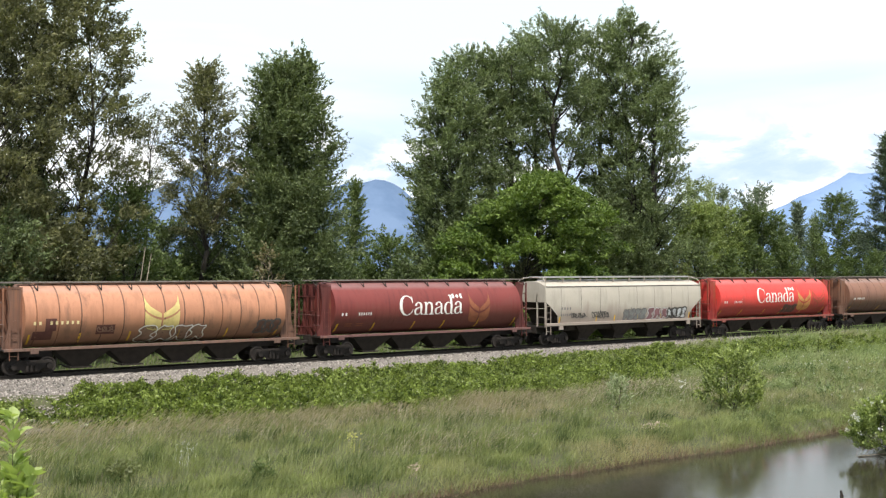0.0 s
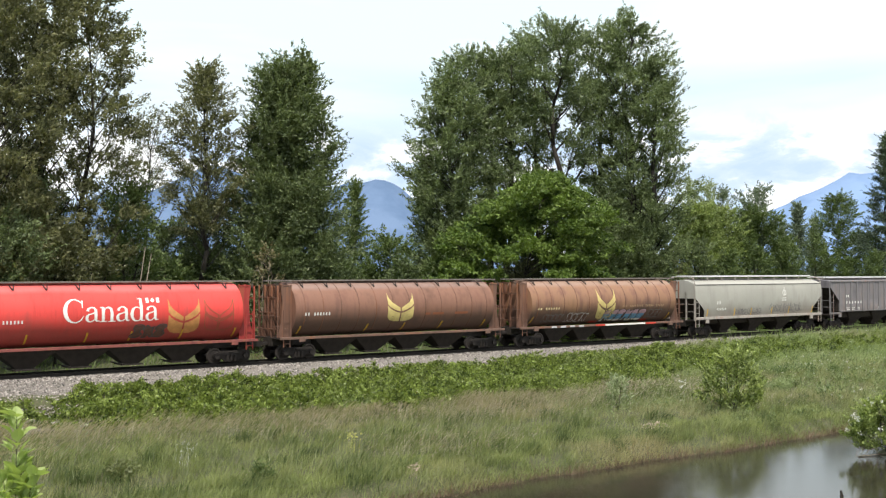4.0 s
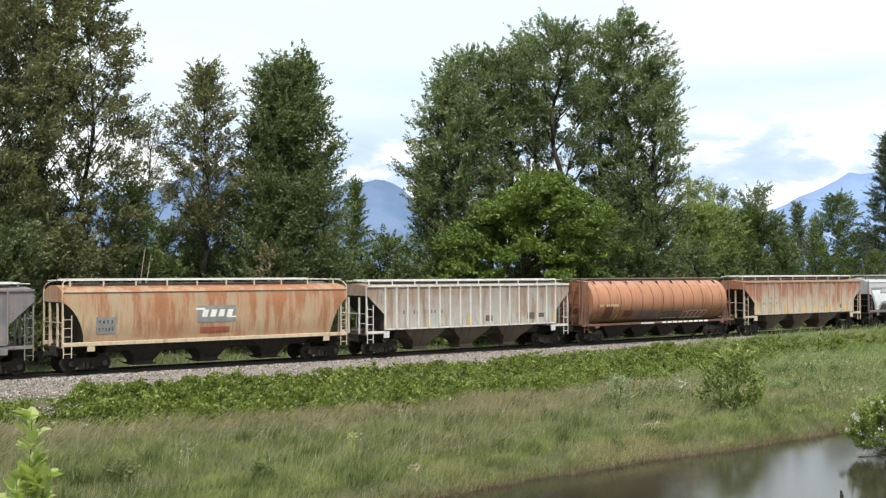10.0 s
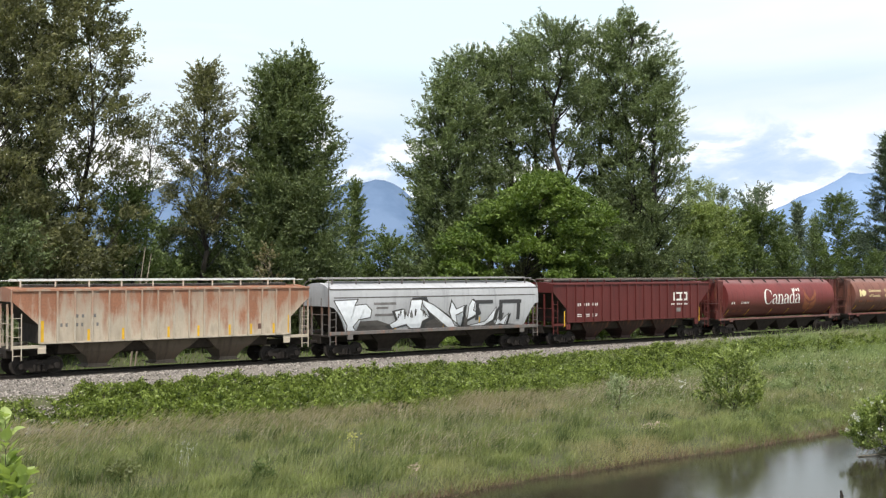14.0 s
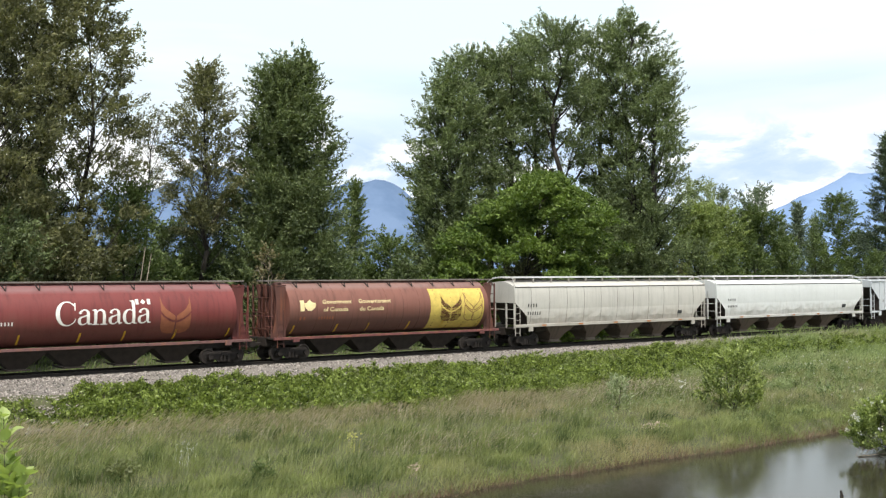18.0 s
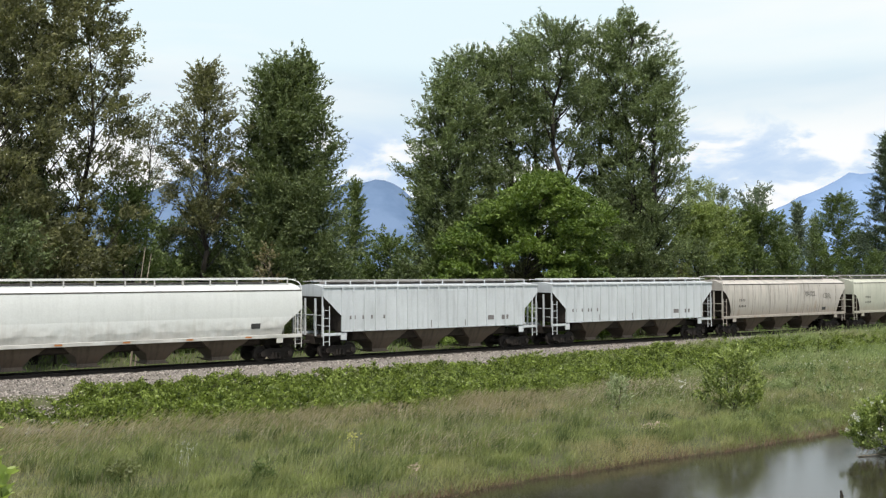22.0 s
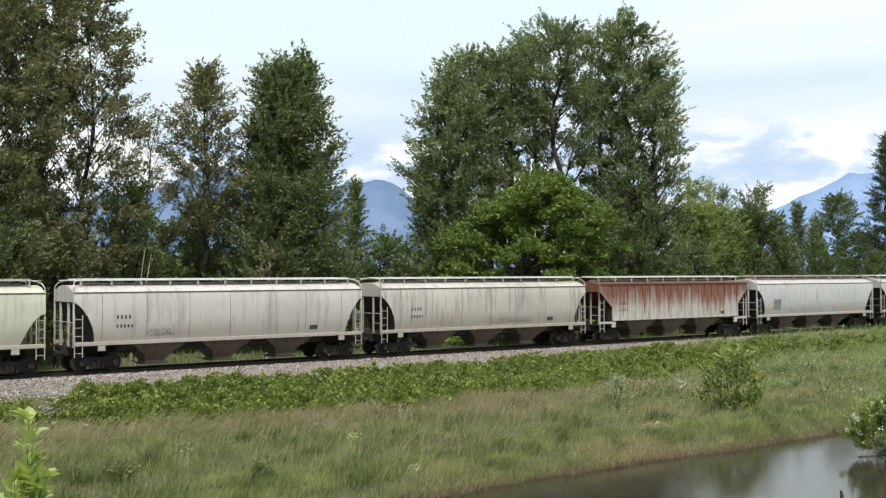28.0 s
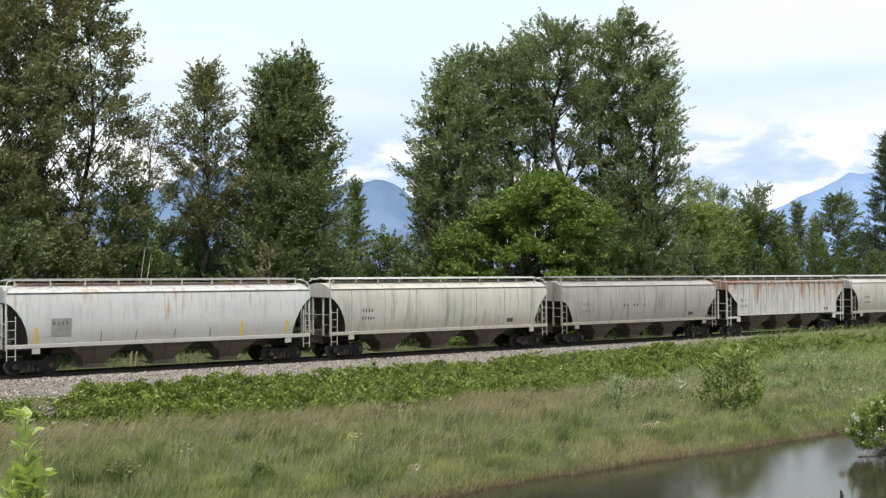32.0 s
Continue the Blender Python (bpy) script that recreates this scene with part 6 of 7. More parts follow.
TREES = [
    # kind, side, distance, top, radius, crown foot, shape, leaf, boughs, twigs, leaves a twig, leaf size, bough size, label, more
    ("cottonwood_tree", -0.412, 71, 26.0, 4.6, 2.0, "broad", "leaf_olive", 130, 12, 34, 0.245, 1.2, "tall cottonwood with grey-green open crown", {}),
    ("cottonwood_tree", -0.372, 76, 29.0, 4.3, 5.0, "broad", "leaf_olive", 92, 12, 34, 0.245, 1.2, "tall cottonwood with grey-green open crown", dict(bare=(0.10, 0.42, 0.55))),
    ("cottonwood_tree", -0.322, 79, 26.4, 4.0, 5.0, "broad", "leaf_olive", 84, 12, 33, 0.25, 1.15, "tall cottonwood with pale leaves and visible trunk", dict(bare=(0.15, 0.45, 0.6))),
    ("cottonwood_tree", -0.286, 84, 17.6, 3.3, 9.0, "oval", "leaf_olive", 34, 8, 26, 0.20, 0.95, "slender cottonwood with a thin open crown", dict(lean=2.0)),
    ("young_cottonwood_tree", -0.216, 86, 21.4, 3.2, 8.0, "column", "leaf_olive", 66, 10, 34, 0.22, 0.94, "slim young cottonwood with an open crown", {}),
    ("cottonwood_tree", -0.214, 90, 11.5, 3.0, 0.0, "oval", "leaf_poplar", 46, 11, 38, 0.22, 1.1, "low bushy cottonwood below taller trees", {}),
    ("cottonwood_tree", -0.288, 82, 12.0, 2.6, 0.0, "oval", "leaf_shrub", 40, 11, 34, 0.22, 1.05, "low bushy cottonwood below taller trees", {}),
    ("cottonwood_tree", -0.250, 92, 9.6, 2.6, 0.0, "oval", "leaf_poplar", 40, 11, 34, 0.22, 1.05, "low dark cottonwood below taller trees", {}),
    ("cottonwood_tree", -0.352, 74, 8.6, 3.4, 0.0, "oval", "leaf_olive", 44, 10, 34, 0.22, 1.10, "low bushy cottonwood below taller trees", {}),
    ("cottonwood_tree", -0.392, 75, 14.0, 3.6, 0.0, "oval", "leaf_poplar", 56, 11, 36, 0.22, 1.15, "dark bushy cottonwood below taller trees", dict(under=0.12)),
    ("cottonwood_tree", -0.366, 82, 11.5, 3.4, 0.0, "oval", "leaf_poplar", 50, 11, 36, 0.22, 1.15, "dark bushy cottonwood below taller trees", dict(under=0.12)),
    ("cottonwood_tree", -0.405, 69, 9.5, 3.4, 0.0, "oval", "leaf_poplar", 44, 10, 34, 0.22, 1.10, "dark bushy cottonwood below taller trees", {}),
    ("poplar_tree", -0.152, 88, 21.9, 3.4, 1.5, "column", "leaf_poplar", 92, 14, 38, 0.265, 1.25, "dense dark green columnar poplar", {}),
    ("poplar_tree", -0.130, 89, 22.6, 3.3, 2.0, "column", "leaf_poplar", 92, 14, 38, 0.265, 1.25, "dense dark green columnar poplar with spiky sprays", {}),
    ("poplar_tree", -0.162, 86, 12.5, 3.2, -0.5, "oval", "leaf_poplar", 50, 11, 34, 0.255, 1.05, "bushy foot growth of a poplar", {}),
    ("poplar_tree", -0.118, 87, 12.8, 3.2, -0.5, "oval", "leaf_poplar", 50, 11, 34, 0.255, 1.05, "bushy foot growth of a poplar", {}),
    ("young_fir_tree", -0.080, 102, 13.4, 2.5, 0.0, "cone", "leaf_shrub", 60, 10, 38, 0.21, 0.7, "young pointed tree with mid green leaves", {}),
    ("great_cottonwood_tree", 0.006, 109, 24.6, 4.5, 3.0, "oval", "leaf_cottonwood", 55, 17, 42, 0.295, 1.55, "broad old cottonwood with drooping outer sprays", {}),
    ("great_cottonwood_tree", 0.022, 112, 27.9, 4.9, 4.0, "broad", "leaf_cottonwood", 55, 17, 42, 0.295, 1.55, "broad old cottonwood with dark ascending limbs", dict(bare=(0.3, 0.5, 0.4))),
    ("great_cottonwood_tree", 0.062, 114, 28.6, 4.9, 8.0, "broad", "leaf_cottonwood", 44, 17, 42, 0.295, 1.55, "broad old cottonwood with dark ascending limbs", dict(bare=(0.2, 0.55, 0.35))),
    ("great_cottonwood_tree", 0.104, 111, 30.9, 5.1, 9.0, "broad", "leaf_cottonwood", 46, 17, 42, 0.295, 1.55, "tall old cottonwood of the grove", dict(bare=(0.15, 0.55, 0.42))),
    ("great_cottonwood_tree", 0.044, 117, 29.0, 4.4, 9.0, "broad", "leaf_cottonwood", 34, 16, 42, 0.29, 1.5, "old cottonwood in the midst of the grove", dict(bare=(0.1, 0.45, 0.4))),
    ("great_cottonwood_tree", 0.083, 119, 31.6, 4.2, 12.0, "broad", "leaf_cottonwood", 29, 16, 42, 0.29, 1.5, "old cottonwood in the midst of the grove", dict(bare=(0.1, 0.4, 0.5))),
    ("great_cottonwood_tree", 0.142, 115, 31.2, 4.8, 8.0, "broad", "leaf_cottonwood", 46, 17, 42, 0.295, 1.55, "tall old cottonwood of the grove", dict(bare=(0.2, 0.55, 0.65))),
    ("great_cottonwood_tree", 0.170, 112, 31.4, 5.1, 5.0, "broad", "leaf_cottonwood", 55, 17, 42, 0.295, 1.5, "tallest old cottonwood of the grove", {}),
    ("great_cottonwood_tree", 0.187, 110, 26.4, 4.1, 2.0, "broad", "leaf_cottonwood", 57, 18, 42, 0.295, 1.4, "old cottonwood at the grove's edge", dict(bare=(0.4, 0.7, 0.35))),
    ("great_cottonwood_tree", -0.006, 110, 16.5, 3.4, 1.0, "broad", "leaf_cottonwood", 38, 17, 40, 0.295, 1.4, "lower cottonwood with drooping sprays at the grove's edge", {}),
    ("great_cottonwood_tree", 0.178, 112, 14.0, 2.8, -0.5, "broad", "leaf_cottonwood", 38, 17, 40, 0.295, 1.4, "lower cottonwood in the shade of the grove", {}),
    ("alder_tree", -0.050, 99, 8.6, 2.8, -0.5, "oval", "leaf_shrub", 44, 10, 34, 0.23, 1.05, "low leafy alder below the grove", {}),
    ("alder_tree", -0.100, 97, 6.6, 2.4, -0.5, "oval", "leaf_shrub", 36, 10, 34, 0.23, 1.0, "low leafy alder below the poplar", {}),
    ("maple_tree", 0.064, 97, 14.3, 9.5, -0.9, "dome", "leaf_bright", 190, 20, 32, 0.25, 1.3, "broad bright green maple with a rounded crown", {}),
    ("alder_tree", 0.137, 104, 10.6, 3.4, -0.5, "oval", "leaf_poplar", 50, 11, 36, 0.24, 1.1, "dark leafy alder beside the maple", {}),
    ("alder_tree", 0.172, 108, 10.0, 3.4, -0.5, "oval", "leaf_poplar", 50, 11, 36, 0.24, 1.1, "dark leafy alder below the grove", {}),
    ("alder_tree", 0.230, 122, 12.8, 3.5, -0.5, "oval", "leaf_alder", 66, 12, 38, 0.26, 1.15, "yellow-green alder with bare upper shoots", {}),
    ("alder_tree", 0.248, 125, 12.6, 3.6, -0.5, "oval", "leaf_alder", 62, 12, 38, 0.26, 1.15, "yellow-green alder with bare upper shoots", {}),
    ("alder_tree", 0.283, 130, 12.6, 4.6, -0.5, "oval", "leaf_shrub", 70, 12, 38, 0.27, 1.2, "leafy mid green alder behind the track", {}),
    ("young_poplar_tree", 0.224, 127, 15.9, 1.5, 8.0, "column", "leaf_pale", 20, 8, 22, 0.24, 0.6, "upright pale poplar shoots above the alders", {}),
    ("young_poplar_tree", 0.240, 127, 15.6, 1.6, 8.0, "column", "leaf_pale", 20, 8, 22, 0.24, 0.6, "upright pale poplar shoots above the alders", {}),
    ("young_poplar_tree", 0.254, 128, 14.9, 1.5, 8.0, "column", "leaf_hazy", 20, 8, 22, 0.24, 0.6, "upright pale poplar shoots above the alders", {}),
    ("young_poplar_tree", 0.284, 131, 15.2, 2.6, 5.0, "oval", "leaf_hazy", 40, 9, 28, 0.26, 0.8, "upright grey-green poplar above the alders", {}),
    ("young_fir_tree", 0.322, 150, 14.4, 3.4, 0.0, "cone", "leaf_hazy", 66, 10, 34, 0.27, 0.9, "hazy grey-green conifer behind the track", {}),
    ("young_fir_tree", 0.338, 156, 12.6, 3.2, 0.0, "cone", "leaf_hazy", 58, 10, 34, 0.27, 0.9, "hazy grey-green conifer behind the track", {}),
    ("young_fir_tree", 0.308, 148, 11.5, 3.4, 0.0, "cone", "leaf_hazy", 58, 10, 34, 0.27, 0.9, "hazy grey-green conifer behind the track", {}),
    ("fir_tree", 0.359, 150, 15.8, 3.6, 0.0, "oval", "leaf_shrub", 90, 11, 36, 0.26, 1.0, "dense grey-green tree with a blunt top", {}),
    ("alder_tree", 0.385, 146, 10.5, 3.6, 0.0, "oval", "leaf_shrub", 46, 10, 32, 0.27, 1.1, "low leafy alder among the firs", {}),
    ("fir_tree", 0.403, 140, 22.4, 5.2, 0.0, "cone", "leaf_spruce", 110, 11, 36, 0.26, 1.0, "tall dark conifer with layered sprays", {}),
    ("fir_tree", 0.428, 138, 23.4, 5.6, 0.0, "cone", "leaf_spruce", 90, 10, 34, 0.27, 1.0, "tall dark conifer with layered sprays", {}),
]


def plant_trees():
    for k, (name, a, d, top, rad, foot, shape, leaf, boughs, twigs, per, size, bough, label, more) in enumerate(TREES):
        x, y = spot(a, d)
        make_tree(name, x, y, top, rad, foot, shape, leaf, label, boughs, twigs, per, size, bough, seed=10 + k, **{**GROWTH.get(name, GROWTH["young_cottonwood_tree"]), **more})
    # a hedge of shrubs and saplings under the trees
    r = random.Random(5)
    for k in range(34):
        a = -0.43 + k * 0.0265
        d = 3183 * 58.1 / (3300 - (784 + 1950 * a)) + r.uniform(20, 32)
        x, y = spot(a, d)
        top = 5.22 + r.uniform(0.004, 0.026) * d
        if a > 0.2:
            top = 5.22 + r.uniform(0.012, 0.034) * d
        if -0.03 < a < 0.17:
            top = r.uniform(5.5, 8.0)
        if a < -0.1:
            xx, yy = spot(a + 0.012, d + 9)
            make_tree("shrub", xx, yy, top + r.uniform(-0.6, 1.6), r.uniform(2.2, 3.0), -1.0, "dome", "leaf_poplar", "dark leafy shrub in the shade of the trees", 24, 9, 18, 0.27, 1.05, seed=200 + k, trunks=2, inner=0.3)
        make_tree("shrub", x, y, top, r.uniform(2.2, 3.2), -1.0, "dome", r.choice(["leaf_shrub", "leaf_poplar", "leaf_shrub", "leaf_olive"]), "leafy lineside shrub below the trees", 26, 9, 20, 0.27, 1.05, seed=100 + k, trunks=2, inner=0.3)


plant_trees()


def blades(n, x, y, h, w, r, lean=0.28):
    """Grass blades as bent slivers rooted at x, y."""
    z = ground_z(x, y)
    a = r.uniform(0, 6.2832, n)
    side = np.stack([np.cos(a), np.sin(a), np.zeros(n)], 1) * w[:, None] * 0.5
    root = np.stack([x, y, z - 0.03], 1)
    bend = np.stack([r.normal(0.22, lean, n), r.normal(-0.15, lean, n), np.ones(n)], 1)
    tip = root + unit(bend) * h[:, None]
    mid = root + unit(bend * [0.5, 0.5, 1]) * h[:, None] * 0.55
    return np.stack([root - side, mid - side * 0.8, tip, mid + side * 0.8], 1)


def bramble_foot(x):
    """Where the thicket gives way to the meadow."""
    return np.interp(x, [14, 20, 28, 50, 60, 75], [-9.6, -11.4, -13.2, -13.4, -11.0, -8.0]) + 0.5 * np.sin(x * 0.7) + 0.3 * np.sin(x * 1.9)


def meadow():
    r = np.random.default_rng(21)

    def scatter(n, x0, x1, y0, y1):
        return r.uniform(x0, x1, n), r.uniform(y0, y1, n)

    def patch(x, y, f):
        return np.sin(x * 0.23 * f + 1.3 * np.sin(y * 0.31 * f)) * np.sin(y * 0.41 * f + 0.8 * np.sin(x * 0.17 * f))

    # tussocks of many sizes, so that the sward is uneven
    n = 5200
    tx, ty = scatter(n, 4, 94, -27.3, -9.0)
    keep = (ground_z(tx, ty) > -2.84) & (ty < bramble_foot(tx) + 0.5)
    tx, ty = tx[keep], ty[keep]
    ts = r.uniform(0.10, 0.42, len(tx))
    th = (0.46 + 0.20 * patch(tx, ty, 1.0) + 0.14 * patch(tx, ty, 3.1) + r.normal(0, 0.13, len(tx))).clip(0.33, 1.05) * np.clip((ty + 28.2) / 2.0, 0.7, 1)
    k = r.integers(0, len(tx), 200000)
    x, y = tx[k] + r.normal(0, 1, len(k)) * ts[k], ty[k] + r.normal(0, 1, len(k)) * ts[k]
    h = (th[k] * r.uniform(0.5, 1.25, len(k))).clip(0.12, 1.2)
    keep = ground_z(x, y) > -2.88
    x, y, h = x[keep], y[keep], h[keep]
    q = blades(len(x), x, y, h, r.uniform(0.012, 0.03, len(x)), r, 0.43)
    tagged(new("meadow_grass", polys("meadow_grass", q, M["grass"])), "tall green meadow grass leaning in the wind", "grass", kind="stuff")
    # flowering heads, thickest just below the brambles and in drifts beyond
    n = 150000
    x, y = scatter(n, 8, 92, -25, -9.0)
    away = bramble_foot(x) - y
    odds = np.exp(-(away / 3.2) ** 2) * np.clip(0.75 + 0.6 * patch(x, y, 1.7), 0.1, 1) * np.clip((55 - x) / 8, 0.04, 1) + 0.4 * np.clip(patch(x + 4, y, 1.2) - 0.15, 0, 1) * np.clip((52 - x) / 8, 0.06, 1)
    keep = (away > -0.4) & (r.uniform(0, 1, n) < odds)
    x, y = x[keep], y[keep]
    h = (0.72 + r.normal(0, 0.13, len(x))).clip(0.35, 1.15)
    q = blades(len(x), x, y, h, r.uniform(0.008, 0.016, len(x)), r, 0.24)
    plume = q[:, 2]
    k = r.normal(0, 0.03, plume.shape)
    head = np.stack([plume - [0.06, -0.04, 0.15] + k, plume + [0.024, 0.018, -0.05] + k, plume + [0.07, -0.05, 0.04] + k, plume - [0.03, 0.018, 0.06] + k], 1)
    tagged(new("grass_seedheads", polys("grass_seedheads", np.concatenate([q[:len(q) // 3], head]), M["seed"])), "pinkish tan seed heads above the meadow grass", "grass", kind="stuff")
    n = 20000
    x, y = scatter(n, 6, 92, -26, -9.0)
    keep = patch(x, y + 6, 1.6) + r.normal(0, 0.4, n) > 0
    x, y = x[keep], y[keep]
    q = blades(len(x), x, y, r.uniform(0.55, 0.95, len(x)), r.uniform(0.012, 0.022, len(x)), r, 0.26)
    tagged(new("grass_stalks", polys("grass_stalks", q, M["stalk"])), "pale straw-green grass stalks standing above the sward", "grass", kind="stuff")
    n = 42000
    x, y = scatter(n, 12, 52, -27.4, -23.0)
    keep = (ground_z(x, y) > -2.86) & (patch(x * 2.3, y * 2.0, 1.4) + 0.5 * patch(x, y, 5.0) + r.normal(0, 0.35, n) > -0.25)
    x, y = x[keep], y[keep]
    q = blades(len(x), x, y, r.uniform(0.25, 0.72, len(x)) * (0.8 + 0.25 * patch(x, y, 4.0)), r.uniform(0.014, 0.03, len(x)), r, 0.42)
    tagged(new("ditch_grass", polys("ditch_grass", q, M["ditch"])), "rank green and brownish grass along the ditch", "grass", kind="stuff")
    # rank tufts that stand out dark against the paler sward
    n = 110
    tx, ty = 12 + 48 * r.uniform(0, 1, n) ** 1.5, r.uniform(-26.4, -14, n)
    k = r.integers(0, n, 11000)
    wide = r.uniform(0.14, 0.5, n)
    x, y = tx[k] + r.normal(0, 1, len(k)) * wide[k], ty[k] + r.normal(0, 1, len(k)) * wide[k]
    keep = ground_z(x, y) > -2.8
    x, y = x[keep], y[keep]
    q = blades(len(x), x, y, r.uniform(0.35, 0.85, len(x)), r.uniform(0.02, 0.04, len(x)), r, 0.35)
    tagged(new("rank_tufts", polys("rank_tufts", q, M["tuft"])), "dark green rank tufts standing in the meadow", "grass", kind="stuff")
    n = 14000
    x, y = scatter(n, 6, 62, -11.5, -4.3)
    keep = (x > 21) | (np.sin(x * 1.7) * np.sin(y * 2.1) > 0.1)
    x, y = x[keep], y[keep]
    q = blades(len(x), x, y, r.uniform(0.15, 0.5, len(x)), r.uniform(0.02, 0.05, len(x)), r, 0.5)
    tagged(new("bank_weeds", polys("bank_weeds", q, M["weed"])), "sparse low weeds on the stony bank", "weeds", kind="stuff")
    n = 15000
    x, y = scatter(n, 30, 74, -11.5, -3.2)
    keep = (patch(x, y, 2.2) + r.normal(0, 0.3, n) + np.clip((x - 40) / 30, -0.3, 0.5) > 0.05) & (y < thicket_top(x) - 1.0)
    x, y = x[keep], y[keep]
    q = blades(len(x), x, y, r.uniform(0.6, 1.1, len(x)), r.uniform(0.025, 0.05, len(x)), r, 0.4)
    tagged(new("tall_bank_weeds", polys("tall_bank_weeds", q, M["weed"])), "pale tall weeds pushing up through the brambles", "weeds", kind="stuff")
    # broad-leaved weeds in loose patches through the sward
    n = 3500
    x, y = scatter(n, 34, 96, -26.2, -10.0)
    keep = (patch(x + 9, y, 1.3) + np.clip((x - 45) / 40, -0.5, 0.6) + r.normal(0, 0.35, n) > 0.42) & (ground_z(x, y) > -2.7) & (y < bramble_foot(x) + 0.5)
    x, y = x[keep], y[keep]
    c = np.stack([x, y, ground_z(x, y) + r.uniform(0.3, 0.72, len(x))], 1)
    off = r.normal(0, 0.11, (len(x) * 10, 3))
    q = leaf_quads(np.repeat(c, 10, 0) + off, off * 5 + [0, -0.2, 0.5], 0.14, 0.05, r)
    tagged(new("meadow_weeds", polys("meadow_weeds", q, M["herb"])), "patches of pale broad-leaved weeds in the meadow", "weeds", kind="stuff")
    # pale leafy clumps, knee to waist high, towards the railway's far stretch
    n = 210
    cx, cy = scatter(n, 50, 112, -23.5, -4.5)
    keep = r.uniform(0, 1, n) < np.clip((cx - 44) / 30, 0.15, 1)
    cx, cy = cx[keep], cy[keep]
    cr, ch = r.uniform(0.3, 0.85, len(cx)), r.uniform(0.55, 1.15, len(cx))
    k = np.repeat(np.arange(len(cx)), 210)
    off = unit(r.normal(0, 1, (len(k), 3))) * r.uniform(0.3, 1.0, (len(k), 1))
    c = np.stack([cx[k] + off[:, 0] * cr[k], cy[k] + off[:, 1] * cr[k], ground_z(cx[k], cy[k]) + ch[k] * (0.55 + 0.45 * off[:, 2])], 1)
    q = leaf_tris(c, off * 0.6 + [0, 0, 0.7], 0.17, 0.07, r)
    tagged(new("weed_clumps", polys("weed_clumps", q, M["herb"])), "pale grey-green clumps of tall leafy weeds", "weeds", kind="stuff")
    # reeds and dry stems at the water's edge
    n = 8000
    x = r.uniform(14, 66, n)
    y = -26.9 + r.normal(0, 0.2, n) - shore_wander(x)
    q = blades(n, x, y, r.uniform(0.15, 0.45, n), r.uniform(0.015, 0.03, n), r, 0.5)
    tagged(new("bank_stubble", polys("bank_stubble", q, M["dead_stem"])), "dry brown stems along the ditch edge", "grass", kind="stuff")
    # tall weeds on the far stretch of the shoulder
    n = 34000
    x = r.uniform(56, 128, n)
    y = r.uniform(-13, -2.8, n)
    q = blades(n, x, y, r.uniform(0.5, 1.25, n) * np.clip((x - 54) / 14, 0.25, 1), r.uniform(0.03, 0.06, n), r, 0.4)
    tagged(new("shoulder_weeds", polys("shoulder_weeds", q, M["weed"])), "tall green weeds on the railway shoulder", "weeds", kind="stuff")
    # rank growth that hides the rails beyond the open stretch
    n = 9000
    x = r.uniform(72, 128, n)
    y = r.uniform(-5.2, -2.5, n)
    q = blades(n, x, y, r.uniform(0.6, 1.35, n) * np.clip((x - 68) / 10, 0.3, 1), r.uniform(0.03, 0.07, n), r, 0.35)
    tagged(new("rank_weeds", polys("rank_weeds", q, M["weed"])), "waist-high rank weeds hiding the rails", "weeds", kind="stuff")
    # grass behind the track
    n = 18000
    x = r.uniform(0, 150, n)
    y = r.uniform(5.2, 26, n)
    q = blades(n, x, y, r.uniform(0.25, 0.65, n), r.uniform(0.05, 0.10, n), r, 0.4)
    tagged(new("lineside_grass", polys("lineside_grass", q, M["rank"])), "rank green grass behind the track", "grass", kind="stuff")


meadow()


def brambles():
    """Arching leafy shoots heaped in mounds along the foot of the ballast."""
    r = np.random.default_rng(33)
    n = 21000
    x = r.uniform(12, 100, n)
    y = r.uniform(-14.5, -1.9, n)
    hump = 0.50 + 0.2 * np.sin(x * 0.9 + np.sin(y * 1.3)) * np.sin(y * 1.1 + x * 0.37) + 0.36 * np.sin(x * 2.9 + y * 1.7) * np.sin(x * 1.6 - y * 2.6)
    low = bramble_foot(x) + 1.2 * np.clip((19.5 - x) / 2.5, 0, 1)
    high = thicket_top(x)
    edge = np.clip((y - low) / 1.2, 0, 1) ** 0.7 * np.clip((high - y) / 1.9, 0, 1) ** 0.75
    # towards the near end the thicket breaks up into low clumps on bare stones
    thin = np.clip((19.2 - x) / 1.6, 0, 1)
    clump = np.clip(0.85 + 1.4 * np.sin(x * 1.9 + 0.6 * y) * np.sin(y * 1.4 + 0.9 * x), 0, 1)
    hump = hump * 1.25 * edge * (1 - thin + thin * clump) - 0.12 * thin
    keep = hump > 0.05
    x, y, hump = x[keep], y[keep], hump[keep]
    z = ground_z(x, y) + hump * (1.12 - 0.8 * r.uniform(0, 1, len(x)) ** 1.3)
    per = 27
    c = np.repeat(np.stack([x, y, z], 1), per, 0)
    way = unit(r.normal(0, 0.6, (len(x), 3)) + [0.1, -0.25, 0.35])
    along = np.repeat(way, per, 0)
    c = c + along * r.uniform(-0.2, 0.22, (len(c), 1)) + r.normal(0, 1, c.shape) * [0.08, 0.08, 0.05]
    q = leaf_tris(c, along + [0, -0.3, 0.35], 0.12, 0.10, r)
    tagged(new("bramble_thicket", polys("bramble_thicket", q, M["leaf_bramble"])), "low bright green bramble thicket along the ballast", "brambles", kind="stuff")


brambles()


